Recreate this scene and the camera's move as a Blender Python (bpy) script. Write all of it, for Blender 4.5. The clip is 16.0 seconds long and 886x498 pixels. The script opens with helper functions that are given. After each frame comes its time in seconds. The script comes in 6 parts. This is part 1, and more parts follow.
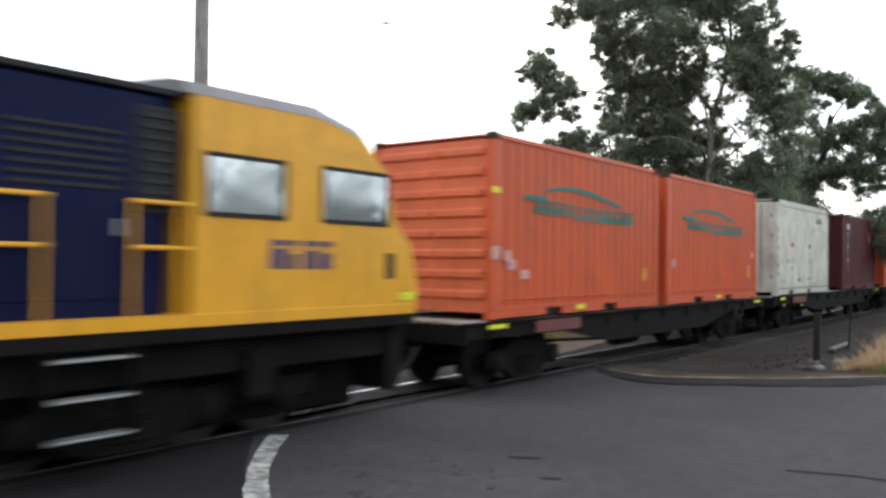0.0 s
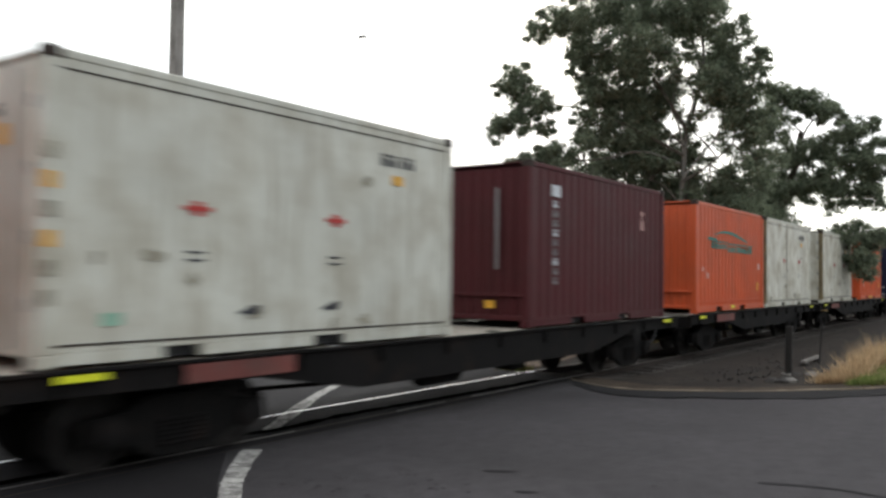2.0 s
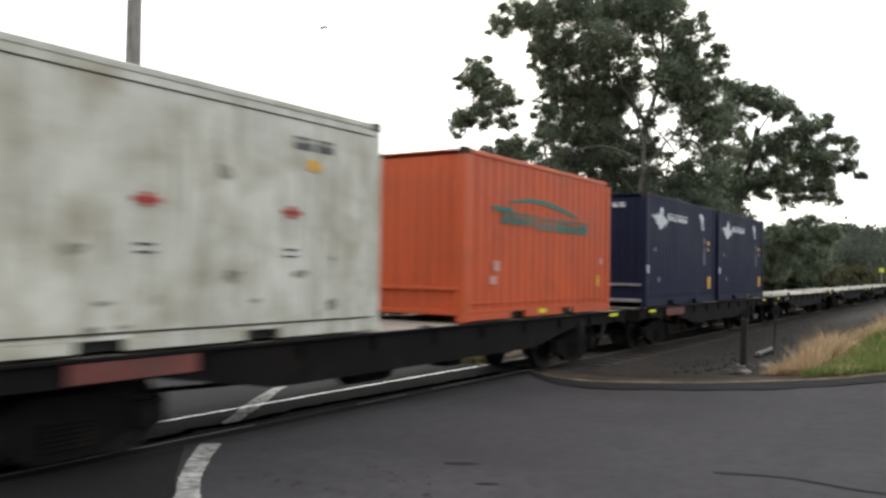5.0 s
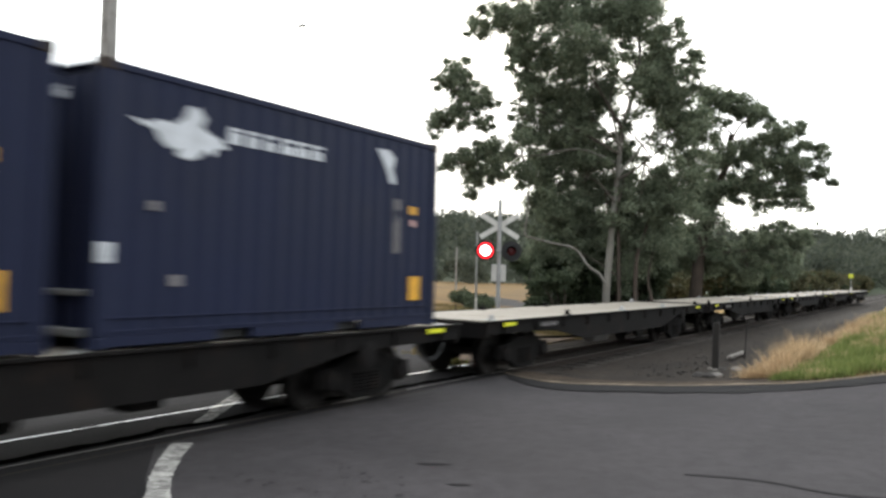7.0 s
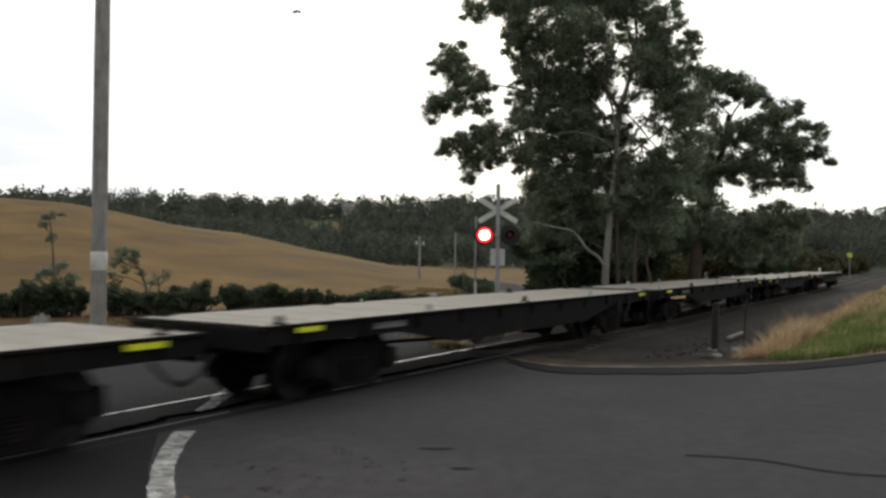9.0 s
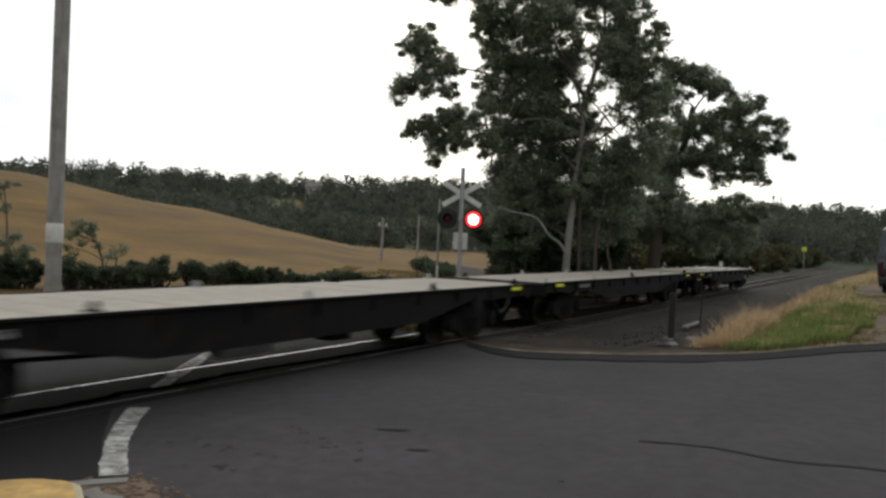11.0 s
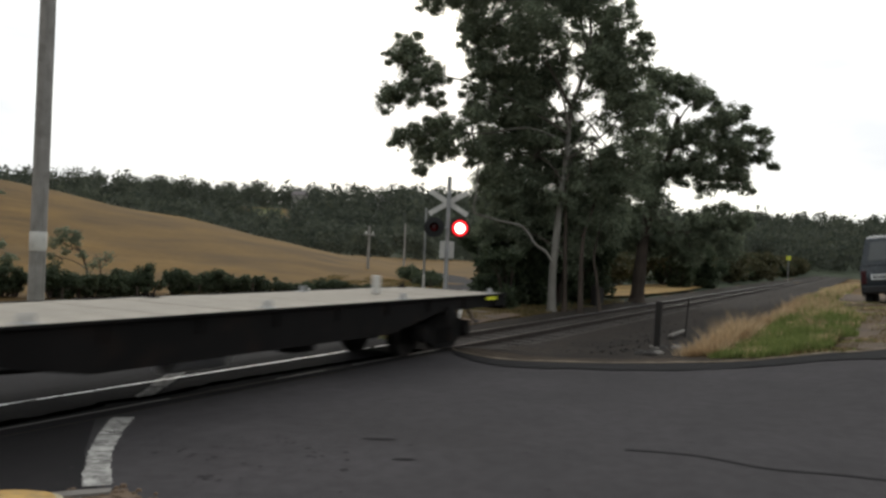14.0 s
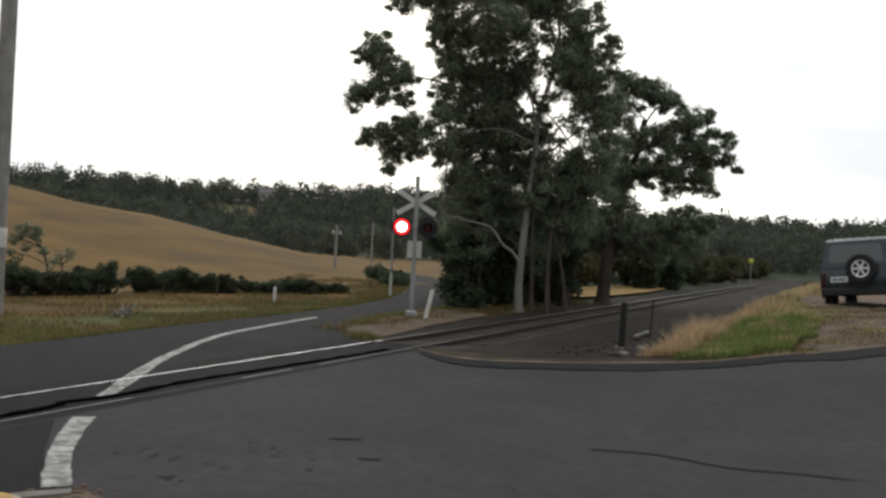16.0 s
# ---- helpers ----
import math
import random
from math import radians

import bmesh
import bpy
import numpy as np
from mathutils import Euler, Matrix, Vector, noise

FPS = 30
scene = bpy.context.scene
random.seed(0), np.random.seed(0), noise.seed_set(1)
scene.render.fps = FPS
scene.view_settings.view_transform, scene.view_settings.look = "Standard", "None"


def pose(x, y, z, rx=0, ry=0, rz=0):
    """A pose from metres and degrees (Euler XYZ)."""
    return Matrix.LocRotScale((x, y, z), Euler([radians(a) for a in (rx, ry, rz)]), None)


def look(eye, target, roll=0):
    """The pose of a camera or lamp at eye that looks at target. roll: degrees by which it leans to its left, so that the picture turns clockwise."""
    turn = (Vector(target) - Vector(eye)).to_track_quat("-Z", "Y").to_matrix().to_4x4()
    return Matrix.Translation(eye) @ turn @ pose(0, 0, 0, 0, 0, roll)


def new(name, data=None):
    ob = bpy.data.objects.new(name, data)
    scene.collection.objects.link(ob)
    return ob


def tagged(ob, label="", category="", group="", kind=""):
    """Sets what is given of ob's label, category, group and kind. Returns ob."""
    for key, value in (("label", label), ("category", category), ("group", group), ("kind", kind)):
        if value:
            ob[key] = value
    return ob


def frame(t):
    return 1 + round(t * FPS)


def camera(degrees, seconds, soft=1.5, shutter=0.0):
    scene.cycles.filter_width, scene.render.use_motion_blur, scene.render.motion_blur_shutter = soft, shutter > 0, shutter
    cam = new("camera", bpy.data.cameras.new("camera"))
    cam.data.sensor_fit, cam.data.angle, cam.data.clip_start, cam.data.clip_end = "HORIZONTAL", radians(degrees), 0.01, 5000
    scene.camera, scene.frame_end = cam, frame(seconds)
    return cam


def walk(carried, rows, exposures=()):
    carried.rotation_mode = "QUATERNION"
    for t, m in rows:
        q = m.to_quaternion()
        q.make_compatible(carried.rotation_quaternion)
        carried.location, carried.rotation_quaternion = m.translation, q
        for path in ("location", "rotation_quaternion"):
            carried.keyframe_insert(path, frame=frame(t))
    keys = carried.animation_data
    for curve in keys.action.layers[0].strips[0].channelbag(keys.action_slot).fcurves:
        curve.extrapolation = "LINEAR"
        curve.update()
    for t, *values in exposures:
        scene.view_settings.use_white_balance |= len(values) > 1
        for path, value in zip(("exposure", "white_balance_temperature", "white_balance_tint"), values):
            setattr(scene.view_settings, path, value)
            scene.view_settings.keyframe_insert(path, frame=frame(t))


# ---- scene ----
# ---- camera: hand-held on one spot beside the crossing; the track runs along +x ----
EYE = (0.0, 0.0, 1.985)
cam = camera(55.80, 16.0, soft=2.7, shutter=0.6)
# seconds, heading, pitch, roll
PATH = [
    (0, -52.73, 0.96, -0.60), (0.5, -53.74, 1.38, -0.85), (1, -54.88, 1.20, -0.23), (1.5, -55.29, 1.35, -0.76), (2, -54.39, 1.88, -0.69),
    (2.5, -54.60, 0.91, 0.05), (3, -54.52, 0.69, -0.21), (3.5, -55.81, 0.40, -0.47), (4, -56.44, 1.12, -0.79), (6.5, -58.00, 1.32, -1.03),
    (7, -58.70, 1.51, -1.50), (7.5, -58.77, 1.48, -0.87), (8, -58.53, 1.23, -0.81), (8.5, -58.85, 0.83, -0.77), (9, -58.77, 0.49, -0.67),
    (9.5, -59.62, 0.71, -0.77), (10, -60.78, -0.41, -1.60), (12.5, -61.53, -0.56, -2.77), (13, -62.29, -0.23, -2.41), (13.5, -62.50, -0.18, -2.36),
    (14, -62.24, 0.01, -2.41), (14.5, -63.35, -0.00, -2.11), (15, -64.22, 0.16, -2.68), (15.5, -64.52, 0.26, -2.74), (16, -64.46, 0.10, -2.90)]
walk(cam, [(t, pose(*EYE, 90 + p, r, w)) for t, w, p, r in PATH],
     exposures=[(0.0, 1.02, 6050, 9.0), (1.5, 1.02, 6300, 9.0), (2.0, 0.65, 6350, 9.0), (2.6, 0.86, 6410, 9.0), (3.3, 1.0, 6480, 9.0), (4.0, 0.65, 6452, 9.0), (6.5, 1.19, 6350, 9.0), (7.0, 1.15, 6380, 8.5), (7.5, 0.62, 6410, 8.5), (8.2, 0.1, 6452, 8.5), (9.0, 0.07, 6500, 8.5), (16.0, 0.04, 6500, 8.5)])

# ---- world and sun: bright even overcast late in the day ----
world = bpy.data.worlds.new("overcast_sky")
scene.world = world
world.use_nodes = True
wn, wl = world.node_tree.nodes, world.node_tree.links
bg = wn["Background"]
sky = wn.new("ShaderNodeTexSky")
sky.sky_type, sky.sun_disc, sky.sun_elevation, sky.sun_rotation = "NISHITA", False, radians(26), radians(62)
sky.air_density, sky.dust_density = 1.0, 4.0
skyk = wn.new("ShaderNodeVectorMath")
skyk.operation = "SCALE"
skyk.inputs["Scale"].default_value = 0.10
wl.new(sky.outputs[0], skyk.inputs[0])
wtc = wn.new("ShaderNodeTexCoord")
wmap = wn.new("ShaderNodeMapping")
wmap.inputs["Scale"].default_value = (1.6, 1.6, 6.0)
wl.new(wtc.outputs["Generated"], wmap.inputs[0])
wnoise = wn.new("ShaderNodeTexNoise")
wnoise.inputs["Scale"].default_value, wnoise.inputs["Detail"].default_value = 1.7, 5.0
wl.new(wmap.outputs[0], wnoise.inputs[0])
wramp = wn.new("ShaderNodeValToRGB")
wramp.color_ramp.elements[0].position, wramp.color_ramp.elements[0].color = 0.36, (0.70, 0.735, 0.785, 1)
wramp.color_ramp.elements[1].position, wramp.color_ramp.elements[1].color = 0.58, (1.0, 1.02, 0.98, 1)
wl.new(wnoise.outputs[0], wramp.inputs[0])
# the cloud deck is brighter on the side where the sun stands behind it
wdot = wn.new("ShaderNodeVectorMath")
wdot.operation = "DOT_PRODUCT"
wdot.inputs[1].default_value = (0.79, 0.42, 0.44)
wl.new(wtc.outputs["Generated"], wdot.inputs[0])
wside = wn.new("ShaderNodeMapRange")
wside.interpolation_type = "SMOOTHSTEP"
for k, v in ((1, -1.0), (2, 1.0), (3, 0.68), (4, 1.25)):
    wside.inputs[k].default_value = v
wl.new(wdot.outputs["Value"], wside.inputs[0])
wlum = wn.new("ShaderNodeVectorMath")
wlum.operation = "SCALE"
wl.new(wramp.outputs[0], wlum.inputs[0])
wl.new(wside.outputs[0], wlum.inputs["Scale"])
wmix = wn.new("ShaderNodeMix")
wmix.data_type = "RGBA"
wmix.inputs[0].default_value = 0.88
wl.new(skyk.outputs[0], wmix.inputs[6])
wl.new(wlum.outputs[0], wmix.inputs[7])
wl.new(wmix.outputs[2], bg.inputs[0])
bg.inputs[1].default_value = 1.0

sun = new("sun", bpy.data.lights.new("sun", "SUN"))
sun.data.energy, sun.data.angle, sun.data.color = 0.5, radians(40), (1.0, 0.95, 0.88)
sun.matrix_world = look((79, 42, 44), (0, 0, 0))


# ---- materials ----
def mat(name, col, rough=0.7, metal=0.0, var=0.25, scale=2.0, dirt=None, streak=0.0, bump=0.0, bscale=40.0, emit=0.0, coords="Object", spec=0.4, fine=0.12):
    m = bpy.data.materials.new(name)
    m.use_nodes = True
    n, l = m.node_tree.nodes, m.node_tree.links
    b = n["Principled BSDF"]
    b.inputs["Roughness"].default_value, b.inputs["Metallic"].default_value = rough, metal
    b.inputs["Specular IOR Level"].default_value = spec
    tc = n.new("ShaderNodeTexCoord")

    def noise_at(sc, detail=4.0, stretch=None):
        t = n.new("ShaderNodeTexNoise")
        t.inputs["Scale"].default_value, t.inputs["Detail"].default_value = sc, detail
        if stretch:
            mp = n.new("ShaderNodeMapping")
            mp.inputs["Scale"].default_value = stretch
            l.new(tc.outputs[coords], mp.inputs[0])
            l.new(mp.outputs[0], t.inputs[0])
        else:
            l.new(tc.outputs[coords], t.inputs[0])
        return t.outputs[0]

    def mix(fac, a, c, kind="MIX"):
        x = n.new("ShaderNodeMix")
        x.data_type, x.blend_type = "RGBA", kind
        for sock, v in ((x.inputs[0], fac), (x.inputs[6], a), (x.inputs[7], c)):
            if isinstance(v, (int, float)):
                sock.default_value = v
            elif isinstance(v, tuple):
                sock.default_value = (*v[:3], 1)
            else:
                l.new(v, sock)
        return x.outputs[2]

    def ramp(v, lo, hi, a=0.0, c=1.0):
        r = n.new("ShaderNodeMapRange")
        r.inputs[1].default_value, r.inputs[2].default_value, r.inputs[3].default_value, r.inputs[4].default_value = lo, hi, a, c
        l.new(v, r.inputs[0])
        return r.outputs[0]

    big = noise_at(scale)
    c = mix(ramp(big, 0.3, 0.7), tuple(x * (1 - var) for x in col), tuple(min(1, x * (1 + var)) for x in col))
    c = mix(ramp(noise_at(scale * 14, 3.0), 0.35, 0.65, 0.0, fine), c, tuple(x * 0.5 for x in col))
    if dirt:
        dc, amount = dirt
        c = mix(ramp(noise_at(scale * 1.7 + 0.3, 6.0), 0.62 - 0.25 * amount, 0.8, 0.0, amount), c, dc)
        if streak:
            c = mix(ramp(noise_at(2.2, 5.0, (3.0, 3.0, 0.35)), 0.5, 0.72, 0.0, streak), c, dc)
    l.new(c, b.inputs["Base Color"])
    l.new(ramp(big, 0.3, 0.7, max(0.03, rough - 0.08), min(1, rough + 0.08)), b.inputs["Roughness"])
    if bump:
        bp = n.new("ShaderNodeBump")
        bp.inputs["Strength"].default_value, bp.inputs["Distance"].default_value = min(1.0, bump), 0.02
        l.new(noise_at(bscale, 5.0), bp.inputs["Height"])
        l.new(bp.outputs[0], b.inputs["Normal"])
    if emit:
        b.inputs["Emission Color"].default_value = (*col, 1)
        b.inputs["Emission Strength"].default_value = emit
    return m


def leaf_mat(name, a, c, scale=0.5):
    m = mat(name, a, 0.65, spec=0.25)
    n, l = m.node_tree.nodes, m.node_tree.links
    b = n["Principled BSDF"]
    geo = n.new("ShaderNodeNewGeometry")
    tc = n.new("ShaderNodeTexCoord")
    no = n.new("ShaderNodeTexNoise")
    no.inputs["Scale"].default_value = scale
    l.new(tc.outputs["Object"], no.inputs[0])
    x = n.new("ShaderNodeMix")
    x.data_type = "RGBA"
    x.inputs[6].default_value, x.inputs[7].default_value = (*a, 1), (*c, 1)
    ad = n.new("ShaderNodeMath")
    ad.operation = "MULTIPLY"
    l.new(geo.outputs["Random Per Island"], ad.inputs[0])
    l.new(no.outputs[0], ad.inputs[1])
    r = n.new("ShaderNodeMapRange")
    r.inputs[1].default_value, r.inputs[2].default_value = 0.05, 0.5
    l.new(ad.outputs[0], r.inputs[0])
    l.new(r.outputs[0], x.inputs[0])
    l.new(x.outputs[2], b.inputs["Base Color"])
    tr = n.new("ShaderNodeBsdfTranslucent")
    l.new(x.outputs[2], tr.inputs[0])
    ms = n.new("ShaderNodeMixShader")
    ms.inputs[0].default_value = 0.45
    l.new(b.outputs[0], ms.inputs[1])
    l.new(tr.outputs[0], ms.inputs[2])
    l.new(ms.outputs[0], n["Material Output"].inputs["Surface"])
    return m


GRIME, RUST = (0.10, 0.085, 0.07), (0.16, 0.065, 0.03)
ASPHALT = mat("asphalt", (0.0595, 0.0545, 0.0575), 0.92, spec=0.12, var=0.24, scale=0.35, dirt=((0.040, 0.038, 0.040), 0.5), bump=0.5, bscale=60, fine=0.3)
ASPHALT_OLD = mat("asphalt_fresh_seal", (0.0275, 0.0255, 0.0275), 0.92, spec=0.12, var=0.18, scale=0.6, bump=0.5, bscale=60, fine=0.3)
BITUMEN = mat("bitumen_patch", (0.019, 0.018, 0.019), 0.92, spec=0.12, var=0.3, scale=3.0, bump=0.4, bscale=30)
# Darker crossing seal, darkened further for the shade under the wagons.
ASPHALT_MID = mat("asphalt_crossing", (0.0225, 0.0205, 0.0218), 0.92, spec=0.12, var=0.2, scale=0.5, dirt=((0.014, 0.0135, 0.0142), 0.6), bump=0.5, bscale=60, fine=0.3)
GRAVEL = mat("pale_gravel", (0.20, 0.160, 0.120), 0.95, spec=0.1, var=0.35, scale=2.5, dirt=((0.09, 0.07, 0.055), 0.7), bump=0.8, bscale=30, fine=0.4)
# Near-black, sheenless colour that paints the shade inside the flangeway.
GROOVE = mat("groove_shade", (0.0035, 0.003, 0.003), 1.0, spec=0.0, var=0.3, scale=4.0, fine=0.0)
FLECK = mat("tar_fleck", (0.040, 0.037, 0.039), 0.95, spec=0.1, var=0.2, scale=4.0)
PAINT = mat("road_paint", (0.52, 0.50, 0.475), 0.8, spec=0.15, var=0.2, scale=4.0, dirt=((0.045, 0.042, 0.042), 0.95), bump=0.3, bscale=60, fine=0.4)
BALLAST = mat("ballast", (0.036, 0.030, 0.026), 0.95, spec=0.1, var=0.4, scale=0.5, dirt=((0.06, 0.046, 0.034), 0.5), bump=1.0, bscale=16, fine=0.6)
STONE = mat("ballast_stone", (0.042, 0.037, 0.034), 0.9, var=0.5, scale=3.0)
DIRT = mat("dirt", (0.135, 0.092, 0.062), 0.95, var=0.3, scale=0.8, dirt=((0.06, 0.048, 0.04), 0.6), bump=0.8, bscale=25, fine=0.4)
VERGE_DIRT = mat("dark_verge_dirt", (0.066, 0.050, 0.038), 0.95, spec=0.1, var=0.4, scale=1.2, dirt=((0.036, 0.030, 0.026), 0.7), bump=0.9, bscale=25, fine=0.5)
KERB = mat("kerb_concrete", (0.42, 0.36, 0.24), 0.85, var=0.2, scale=2.0, dirt=((0.2, 0.17, 0.12), 0.6), bump=0.4, bscale=30)
CONCRETE_GREY = mat("grey_concrete", (0.19, 0.175, 0.16), 0.9, var=0.25, scale=3.0, dirt=((0.10, 0.085, 0.07), 0.6), bump=0.4, bscale=30)
KERB_PAINT = mat("kerb_yellow_paint", (0.50, 0.31, 0.10), 0.85, var=0.3, scale=5.0, dirt=((0.24, 0.19, 0.11), 0.75), bump=0.4, bscale=30)
RAIL_SIDE = mat("rail_rust", (0.034, 0.025, 0.021), 0.85, var=0.3, scale=3.0)
RAIL_DULL = mat("rail_dull_top", (0.22, 0.21, 0.21), 0.5, 0.8, var=0.3, scale=1.5)
RAIL_BROWN = mat("rail_brown_top", (0.11, 0.095, 0.085), 0.5, 0.6, var=0.3, scale=1.5)
BED_GREY = mat("dusty_grey_ballast", (0.072, 0.063, 0.057), 0.95, spec=0.1, var=0.4, scale=0.7, dirt=((0.045, 0.037, 0.032), 0.6), bump=1.0, bscale=18, fine=0.6)
STRAW_FIELD = mat("dry_clearing", (0.30, 0.20, 0.085), 0.95, spec=0.1, var=0.3, scale=0.5, bump=0.6, bscale=12, fine=0.4)
RAIL_TOP = mat("rail_polished", (0.72, 0.72, 0.74), 0.28, 1.0, var=0.08, scale=2.0)
SLEEPER = mat("sleeper_timber", (0.040, 0.033, 0.029), 0.95, var=0.3, scale=2.0, bump=0.6, bscale=20)
ORANGE = mat("orange_container_paint", (0.60, 0.098, 0.028), 0.5, var=0.12, scale=0.7, dirt=((0.34, 0.075, 0.03), 0.55), streak=0.4, bump=0.08, bscale=8, fine=0.08)
ORANGE_PALE = mat("orange_faded_paint", (0.66, 0.16, 0.07), 0.55, var=0.12, scale=1.0, dirt=((0.34, 0.075, 0.03), 0.5), streak=0.4)
WHITE = mat("white_reefer_paint", (0.62, 0.615, 0.55), 0.5, var=0.12, scale=0.8, dirt=((0.28, 0.235, 0.16), 0.75), streak=0.6, bump=0.06, bscale=6, fine=0.06)
WHITE_STAINED = mat("stained_reefer_paint", (0.68, 0.67, 0.60), 0.55, var=0.16, scale=1.1, dirt=((0.245, 0.20, 0.12), 0.85), streak=0.65, bump=0.06, bscale=6, fine=0.10)
MAROON = mat("maroon_container_paint", (0.074, 0.014, 0.017), 0.6, spec=0.2, var=0.15, scale=0.8, dirt=((0.045, 0.018, 0.016), 0.5), streak=0.3, bump=0.06, bscale=8)
BLUE = mat("navy_container_paint", (0.0145, 0.0185, 0.045), 0.6, spec=0.15, var=0.15, scale=0.8, dirt=((0.014, 0.018, 0.038), 0.5), streak=0.3, bump=0.05, bscale=8)
TEAL = mat("teal_lettering", (0.015, 0.16, 0.13), 0.6, var=0.2, scale=5.0)
WHITE_INK = mat("white_lettering", (0.60, 0.62, 0.66), 0.6, var=0.15, scale=6.0)
BLACK_INK = mat("black_lettering", (0.035, 0.035, 0.045), 0.6)
RED_INK = mat("red_lettering", (0.42, 0.04, 0.035), 0.6)
YELLOW_TAG = mat("reflective_yellow", (0.75, 0.78, 0.03), 0.45, var=0.1)
AMBER_TAG = mat("amber_placard", (0.70, 0.36, 0.03), 0.5, var=0.2, scale=8.0)
PINK_TAG = mat("faded_sticker", (0.60, 0.36, 0.33), 0.6, var=0.2, scale=9.0)
GALV = mat("galvanised_steel", (0.34, 0.34, 0.34), 0.5, 0.5, var=0.2, scale=4.0)
DECK = mat("wagon_deck_timber", (0.37, 0.33, 0.28), 0.85, var=0.2, scale=1.2, dirt=((0.13, 0.11, 0.095), 0.55), bump=0.5, bscale=14, fine=0.35)
WAGON = mat("wagon_grime_black", (0.009, 0.008, 0.008), 0.85, spec=0.12, var=0.4, scale=1.5, dirt=((0.035, 0.022, 0.016), 0.4), bump=0.3, bscale=20)
WAGON_RED = mat("wagon_faded_red", (0.17, 0.050, 0.042), 0.75, var=0.3, scale=2.0, dirt=(GRIME, 0.5))
BOGIE = mat("bogie_grease", (0.007, 0.0065, 0.0065), 0.85, spec=0.12, var=0.4, scale=3.0, dirt=((0.02, 0.014, 0.012), 0.5), bump=0.3, bscale=25)
WHEEL = mat("wheel_steel", (0.022, 0.019, 0.018), 0.6, 0.3, var=0.3, scale=4.0)
RUBBER = mat("black_rubber", (0.018, 0.018, 0.019), 0.8, var=0.2)
LOCO_YELLOW = mat("loco_yellow_paint", (0.80, 0.39, 0.020), 0.38, var=0.08, scale=0.8, dirt=((0.36, 0.20, 0.03), 0.5), streak=0.25)
LOCO_BLUE = mat("loco_blue_paint", (0.005, 0.008, 0.042), 0.5, spec=0.10, var=0.15, scale=0.8, dirt=((0.02, 0.02, 0.035), 0.5), streak=0.3)
LOCO_GREY = mat("loco_roof_grey", (0.20, 0.185, 0.19), 0.6, var=0.15, scale=1.2, dirt=(GRIME, 0.5))
LOCO_NUM = mat("loco_number_blue", (0.06, 0.04, 0.12), 0.5)
GLASS = mat("cab_glass", (0.46, 0.49, 0.50), 0.04, 0.9, var=0.05, spec=0.8, fine=0.0)
CAR_PAINT = mat("car_dark_blue_paint", (0.017, 0.025, 0.034), 0.28, var=0.1, spec=0.6, fine=0.03)
CAR_GLASS = mat("car_glass", (0.030, 0.037, 0.042), 0.06, spec=0.9, fine=0.0)
CHROME = mat("alloy", (0.82, 0.82, 0.82), 0.35, 0.7, var=0.05)
CAR_RED = mat("tail_lamp_red", (0.05, 0.010, 0.012), 0.25)
PLATE = mat("plate_white", (0.70, 0.72, 0.72), 0.5, var=0.05)
POLE_WOOD = mat("weathered_pole_timber", (0.29, 0.275, 0.26), 0.9, var=0.2, scale=2.0, dirt=((0.10, 0.09, 0.08), 0.5), streak=0.5, bump=0.5, bscale=15)
SIGN_WHITE = mat("sign_white", (0.62, 0.60, 0.57), 0.5, var=0.1, scale=4.0, dirt=(GRIME, 0.3))
SIGNAL_BLACK = mat("signal_black", (0.015, 0.015, 0.016), 0.6)
LENS_OFF = mat("signal_lens_unlit", (0.12, 0.008, 0.01), 0.2)
LENS_ON = mat("signal_lens_lit", (1.0, 0.30, 0.26), 0.3, emit=9.0, fine=0.0, var=0.0)
# Emissive red that draws the halo round the lit lamp.
LENS_HALO = mat("signal_lens_halo", (1.0, 0.012, 0.02), 0.3, emit=1.1, fine=0.0, var=0.0)
GRIMY_POST = mat("grimy_reefer_post", (0.22, 0.175, 0.10), 0.8, var=0.35, scale=2.5, dirt=((0.09, 0.06, 0.035), 0.8), streak=0.6)
BLOTCH = mat("grimy_blotch", (0.32, 0.295, 0.235), 0.8, var=0.4, scale=6.0)
PALE_GREEN = mat("pale_green_smear", (0.30, 0.52, 0.40), 0.7, var=0.2, scale=6.0)
POST_BLACK = mat("charred_post", (0.022, 0.019, 0.017), 0.9, var=0.3, scale=4.0, bump=0.5)
BARK = mat("eucalypt_bark", (0.225, 0.212, 0.188), 0.85, var=0.2, scale=1.2, dirt=((0.10, 0.08, 0.065), 0.7), streak=0.6, bump=0.5, bscale=10)
BARK_DARK = mat("rough_dark_bark", (0.060, 0.045, 0.036), 0.95, var=0.3, scale=1.5, bump=0.8, bscale=12)
LIMB = mat("dark_limb_bark", (0.10, 0.085, 0.07), 0.9, var=0.3, scale=1.5)
LEAF = leaf_mat("eucalypt_leaf", (0.120, 0.148, 0.102), (0.290, 0.325, 0.225))
LEAF_DARK = leaf_mat("shrub_leaf", (0.042, 0.058, 0.034), (0.100, 0.122, 0.070))
LEAF_OLIVE = leaf_mat("scrub_leaf", (0.045, 0.050, 0.022), (0.11, 0.095, 0.05), 0.15)
WOODS = leaf_mat("far_woods_leaf", (0.050, 0.060, 0.046), (0.108, 0.118, 0.084), 0.02)
GRASS_GREEN = leaf_mat("green_grass_blade", (0.115, 0.165, 0.045), (0.29, 0.32, 0.11), 0.7)
GRASS_VERGE = leaf_mat("verge_grass_blade", (0.10, 0.085, 0.035), (0.24, 0.175, 0.08), 0.4)
GRASS_OLIVE = leaf_mat("olive_grass_blade", (0.105, 0.115, 0.040), (0.20, 0.195, 0.075), 0.6)
